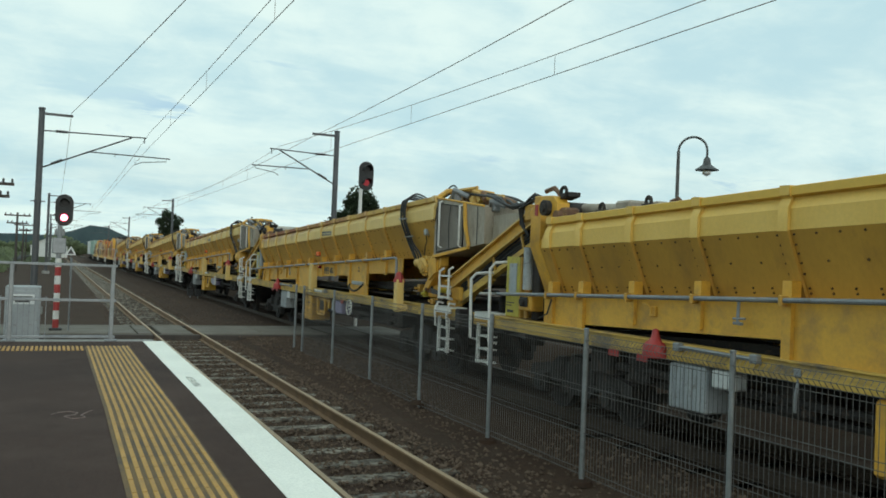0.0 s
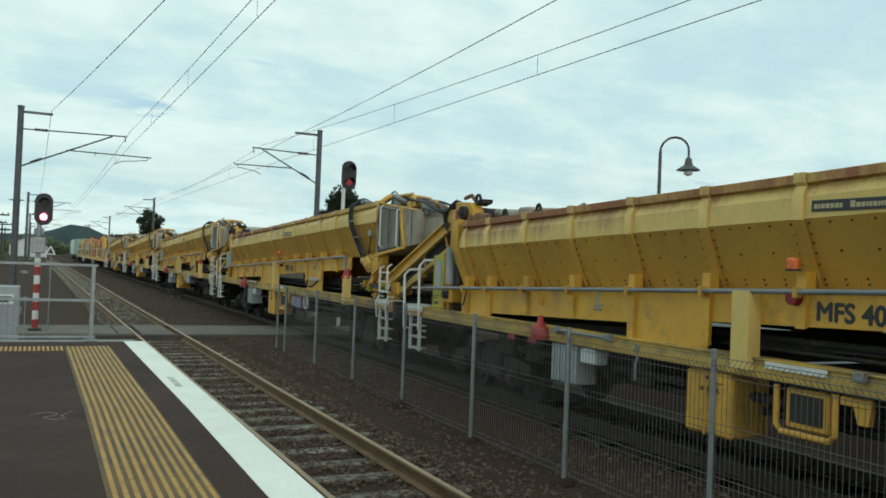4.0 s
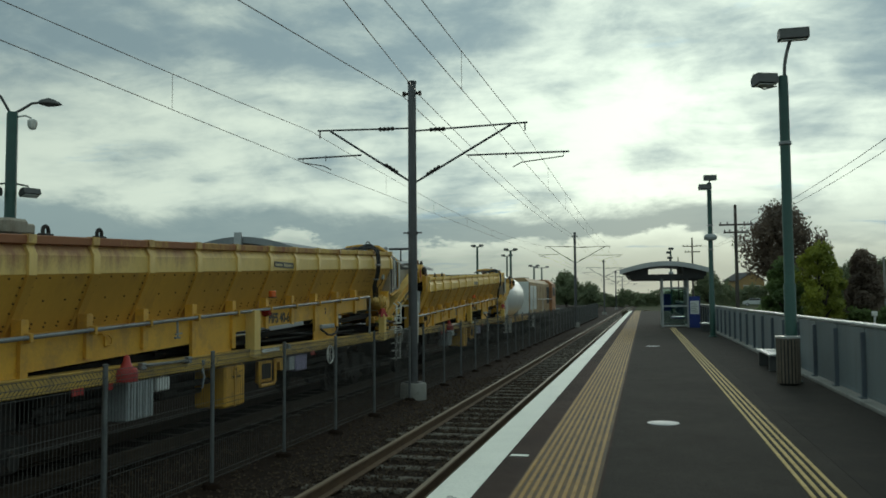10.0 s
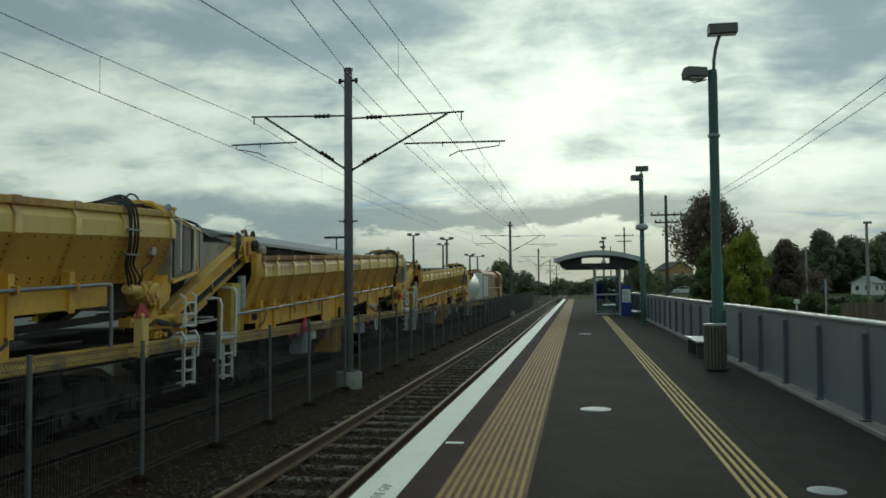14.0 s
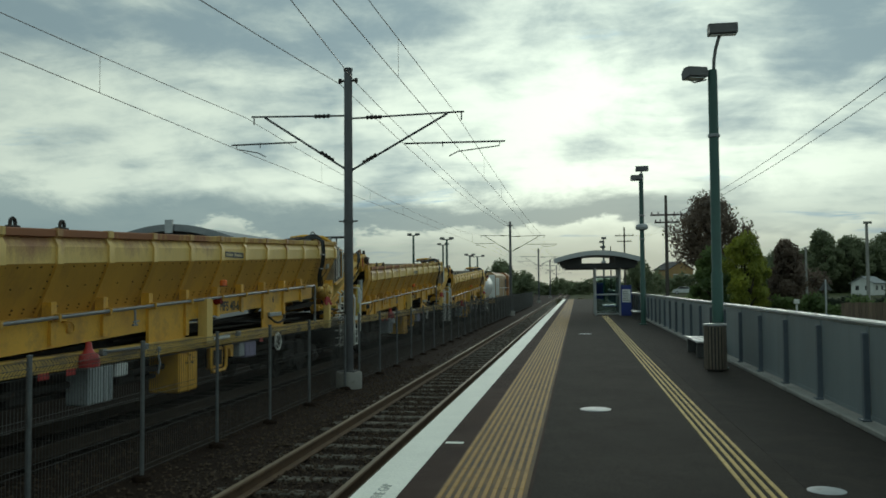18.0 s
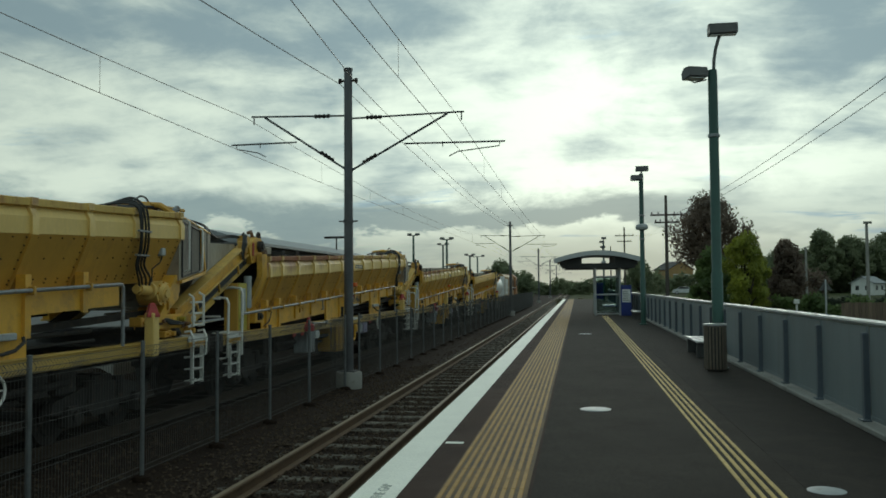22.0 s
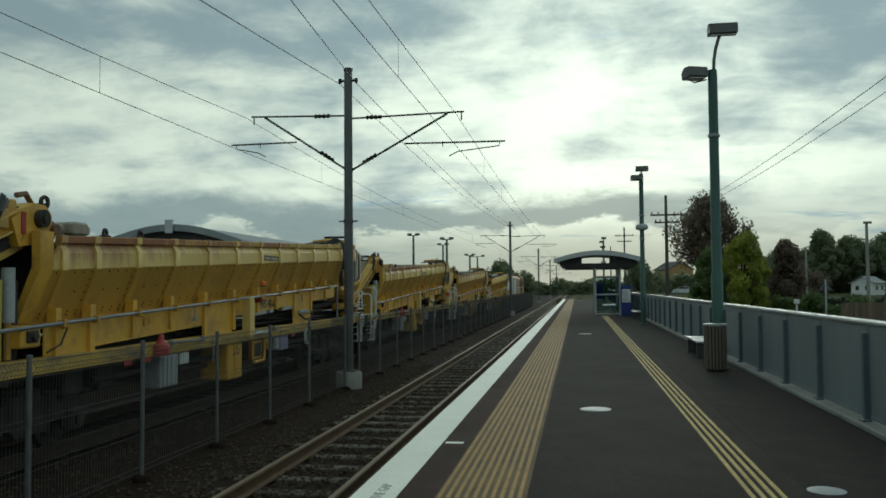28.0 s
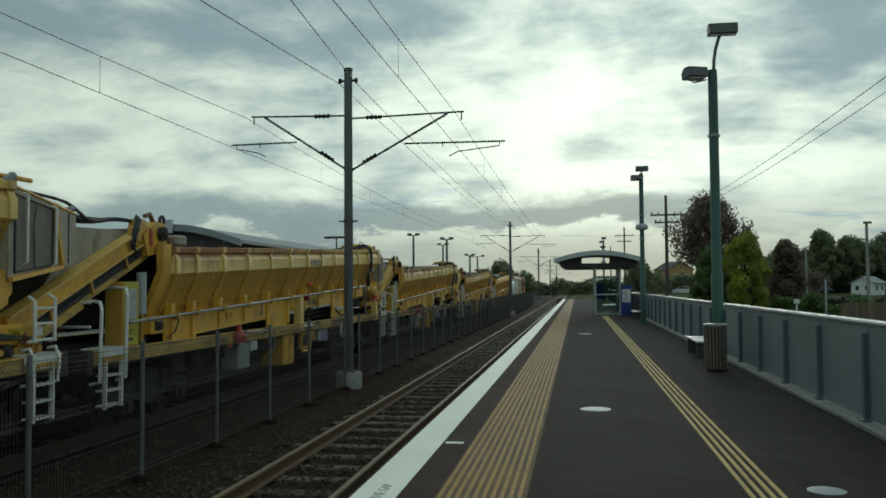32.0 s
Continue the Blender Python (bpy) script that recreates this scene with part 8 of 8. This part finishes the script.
def hills():
    g = Geo()
    n = 60
    pts = []
    for i in range(n + 1):
        a = radians(150 + 60 * i / n)
        r = 1500
        hgt = 22 + 8 * noise.noise(Vector((i * 0.33, 2.0, 0))) + 20 * math.exp(-((i - 32.4) / 1.5) ** 2)
        pts.append((r * math.sin(a), r * math.cos(a), hgt))
    g.add([(x, y, -20) for x, y, z in pts] + pts + [(x * 1.2, y * 1.2, -20) for x, y, z in pts],
          [(i, i + 1, n + 2 + i, n + 1 + i) for i in range(n)] + [(n + 1 + i, n + 2 + i, 2 * n + 3 + i, 2 * n + 2 + i) for i in range(n)])
    tagged(part("backdrop_hill", g, M["hill"]), "low dark bush-covered hills on the horizon", "hill", kind="structure")


hills()


def house(x, y, w, d, h, rz, wall, roofm, label):
    b = thing("house", label, "house", pose(x, y, -0.4, 0, 0, rz), group="houses")
    part("wall", Geo().prism([(-w / 2, -0.5), (w / 2, -0.5), (w / 2, h), (0, h + w * 0.28), (-w / 2, h)], "y", -d / 2, d / 2), M[wall], b)
    for s in (1, -1):
        part("roof_slope", Geo().prism([(s * (w / 2 + 0.3), h - 0.15), (0, h + w * 0.28 + 0.06), (0, h + w * 0.28 + 0.16), (s * (w / 2 + 0.35), h - 0.05)], "y", -d / 2 - 0.3, d / 2 + 0.3), M[roofm], b)
    for k in (-1, 1):
        wi = part("window", Geo().rbox(k * w * 0.22 - w * 0.1, k * w * 0.22 + w * 0.1, -d / 2 - 0.03, -d / 2 + 0.02, h * 0.35, h * 0.8, 0.01), M["white"], b)
        part("pane", Geo().rbox(k * w * 0.22 - w * 0.08, k * w * 0.22 + w * 0.08, -d / 2 - 0.05, -d / 2 - 0.03, h * 0.38, h * 0.77, 0.005), M["black"], wi)
        wi = part("window", Geo().rbox(w / 2 - 0.02, w / 2 + 0.03, k * d * 0.22 - 0.6, k * d * 0.22 + 0.6, h * 0.35, h * 0.8, 0.01), M["white"], b)
        part("pane", Geo().rbox(w / 2 + 0.03, w / 2 + 0.05, k * d * 0.22 - 0.5, k * d * 0.22 + 0.5, h * 0.38, h * 0.77, 0.005), M["black"], wi)


house(47.6, 150.0, 3.4, 6.0, 1.9, -35, "weatherboard", "roof", "small white weatherboard house with a grey gable roof")
house(21.6, 198.8, 5.9, 7.3, 5.3, 20, "ochre", "tile_roof", "ochre house partly hidden behind trees")
house(1.0, -230.0, 8.0, 14.0, 2.2, 0, "weatherboard", "roof", "white low building far along the line")


def parked_car(x, y, rz):
    c = thing("parked_car", "silver-white hatchback parked across the street", "car", pose(x, y, -0.35, 0, 0, rz))
    prof = [(-2.0, 0.35), (-2.05, 0.75), (-1.9, 0.95), (-1.2, 1.02), (-0.7, 1.42), (0.6, 1.46), (1.3, 1.02), (1.95, 0.88), (2.05, 0.6), (2.0, 0.35)]
    part("body", Geo().prism(prof, "x", -0.82, 0.82), M["car_paint"], c)
    for s in (1, -1):
        part("side_window", Geo().prism([(-1.05, 1.04), (-0.65, 1.36), (0.55, 1.40), (1.1, 1.04)], "x", min(s * 0.82, s * 0.835), max(s * 0.82, s * 0.835)), M["black"], c)
        for y_ in (-1.25, 1.25):
            wh = part("wheel", Geo().cyl((s * 0.65, y_, 0.30), (s * 0.84, y_, 0.30), 0.31, 20), M["tyre"], c)
            part("rim", Geo().cyl((s * 0.84, y_, 0.30), (s * 0.855, y_, 0.30), 0.19, 16), M["galv_pale"], wh)
    part("windscreen", Geo().prism([(0.66, 1.42), (0.70, 1.44), (1.28, 1.06), (1.24, 1.03)], "x", -0.72, 0.72), M["black"], c)


parked_car(19.4, 162.0, 80)
road = part("street", Geo().box(4.6, 11.0, -200, 330, -0.55, -0.30), M["road"])
tagged(road, "grey asphalt street beyond the platform fence", "road", kind="structure")


def street_sign(x, y, h):
    s = thing("street_sign", "small grey road sign on a pale post", "sign", pose(x, y, -0.35))
    part("post", Geo().cyl((0, 0, 0), (0, 0, h), 0.04, 8), M["galv_pale"], s)
    part("plate", Geo().prism([(-0.28, h - 0.5), (0.28, h - 0.5), (0.0, h)], "y", 0.04, 0.06), M["lamp_grey"], s)


street_sign(11.05, 40.5, 1.95)


def board_fence():
    f = thing("board_fence", "low weathered brown board fence in front of the hedge", "fence", kind="structure")
    me = Geo().rbox(-0.065, 0.065, -0.012, 0.012, -0.45, 0.56, 0.004).mesh("board", M["fence_board"])
    for k in range(30):
        part("board", me, None, f, loc=(11.5 + 0.14 * k, 39.6, 0.012 * (k * 7 % 3)))
    part("rail", Geo().rbox(11.4, 15.7, 39.615, 39.66, 0.30, 0.38, 0.005), M["fence_board"], f)


board_fence()
for px, py in ((10.34, 42.8), (9.59, 47.0)):
    b = thing("letter_box", "small white letter box on a post by the street", "letter box", pose(px, py, -0.35), group="letter boxes")
    part("post", Geo().rbox(-0.04, 0.04, -0.04, 0.04, 0, 0.8, 0.005), M["white"], b)
    part("box", Geo().rbox(-0.11, 0.11, -0.12, 0.12, 0.8, 1.02, 0.02), M["white"], b)


def yard_lamp(x, y, top, w):
    l = thing("yard_lamp", "dark lamp post with floodlights beyond the train", "lamp post", pose(x, y, 0), group="yard lamps")
    part("pole", Geo().lathe([(0.12, -0.9), (0.09, top)], 10), M["green_pole"], l)
    part("crossbar", Geo().rbox(-w / 2, w / 2, -0.05, 0.05, top - 0.05, top + 0.02, 0.01), M["lamp_grey"], l)
    for s in (1, -1):
        floodlight(l, (s * w * 0.45, 0, top + 0.1), 0, 0, 0.4)


yard_lamp(-14.4, 74.1, 6.0, 0.8)
yard_lamp(-11.4, 74.1, 5.6, 0.9)
yard_lamp(-14.4, 90.9, 5.95, 0.9)
yard_lamp(-11.9, 94.3, 4.9, 0.9)
yard_lamp(-12.8, 109.3, 5.3, 1.6)


# ---- sleepers and ballast stones ----
def sleepers(parent, xc, y0, y1, step, single):
    g = Geo().prism([(-0.12, -0.22), (0.12, -0.22), (0.11, -0.165), (0.09, -0.155), (-0.09, -0.155), (-0.11, -0.165)], "x", -1.02, 1.02)
    g.v = [(x, y, z + RAIL) for x, y, z in g.v]
    me = g.mesh("sleeper", M["sleeper"])
    y = y0
    rnd = random.Random(9)
    far = Geo()
    while y < y1:
        if single and -42 < y < 52:
            s = part("sleeper", me, None, parent, loc=(xc + rnd.uniform(-0.02, 0.02), y, rnd.uniform(-0.014, 0.006)))
            s.rotation_euler = (0, 0, rnd.uniform(-0.012, 0.012))
        else:
            far.add([(px + xc, py + y, pz - (0.0 if single else 0.035)) for px, py, pz in g.v], g.f)
        y += step
    tagged(part("sleepers", far.mesh("sleepers", M["sleeper"], smooth=False), None, parent, "rows of concrete sleepers"), kind="stuff")


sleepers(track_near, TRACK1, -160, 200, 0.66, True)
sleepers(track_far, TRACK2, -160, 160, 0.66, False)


def stones():
    """Loose ballast stones, thicker on the shoulders, as one mass."""
    rnd = np.random.RandomState(4)
    base = np.array([(1, 0, 0), (-1, 0, 0), (0, 1, 0), (0, -1, 0), (0, 0, 1), (0, 0, -1)], float)
    tri = np.array([(0, 2, 4), (2, 1, 4), (1, 3, 4), (3, 0, 4), (2, 0, 5), (1, 2, 5), (3, 1, 5), (0, 3, 5)])
    n = 42000
    x = np.where(rnd.rand(n) < 0.6, rnd.uniform(-6.6, -1.62, n), rnd.uniform(-4.4, -1.62, n))
    y = np.where(rnd.rand(n) < 0.75, rnd.uniform(-24, 24, n), rnd.uniform(-50, 60, n))
    r = rnd.uniform(0.012, 0.034, n)
    vs = np.empty((n, 6, 3))
    sc = r[:, None, None] * rnd.uniform(0.6, 1.25, (n, 6, 1))
    ang = rnd.uniform(0, 6.28, n)
    c, s = np.cos(ang)[:, None], np.sin(ang)[:, None]
    p = base[None] * sc
    p[..., 2] *= 0.8
    vs[..., 0], vs[..., 1] = p[..., 0] * c - p[..., 1] * s + x[:, None], p[..., 0] * s + p[..., 1] * c + y[:, None]
    z0 = np.interp(x, [-9.2, -6.0, -4.9, -4.4, -1.6], [-0.84, -0.84, -0.92, -0.84, -0.84])
    z0 = np.where((x > -6.3) & (x < -4.45), np.maximum(z0, np.interp(y, [-60, -15, -9], [-0.72, -0.72, -0.92])), z0)
    vs[..., 2] = p[..., 2] + z0[:, None] + r[:, None] * 0.3 + np.where((x > -4.2) & (x < -1.8), 0.022, 0.0)[:, None]
    fs = (tri[None] + (np.arange(n) * 6)[:, None, None]).reshape(-1, 3)
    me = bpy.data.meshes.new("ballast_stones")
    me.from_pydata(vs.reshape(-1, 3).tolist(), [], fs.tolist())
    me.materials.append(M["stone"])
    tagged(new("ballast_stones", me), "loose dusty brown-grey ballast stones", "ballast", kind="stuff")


stones()




# ---- the train's way: seconds and metres along the track ----
TRAVEL = [(0.0, -21.42), (0.5, -19.36), (1.0, -17.38), (2.0, -13.32), (3.0, -9.48), (4.0, -5.84), (5.0, -2.40), (6.0, 0.89), (7.0, 4.22), (8.0, 7.42), (9.0, 10.30), (10.0, 13.04),
          (11.0, 15.53), (12.0, 17.92), (13.0, 20.24), (14.0, 22.45), (15.0, 24.66), (16.0, 26.88), (17.0, 29.10), (18.0, 31.40), (19.0, 33.74), (20.0, 36.05), (21.0, 38.25), (22.0, 40.35),
          (23.0, 42.37), (24.0, 44.33), (25.0, 46.15), (26.0, 47.90), (27.0, 49.50), (28.0, 50.90), (29.0, 52.03), (30.0, 52.90), (31.0, 53.50), (32.0, 53.87)]


def motions():
    for ob, off in TRAIN:
        walk(ob, [(t, pose(TRACK2, off + s, RAIL - fall(off + s))) for t, s in TRAVEL])


motions()
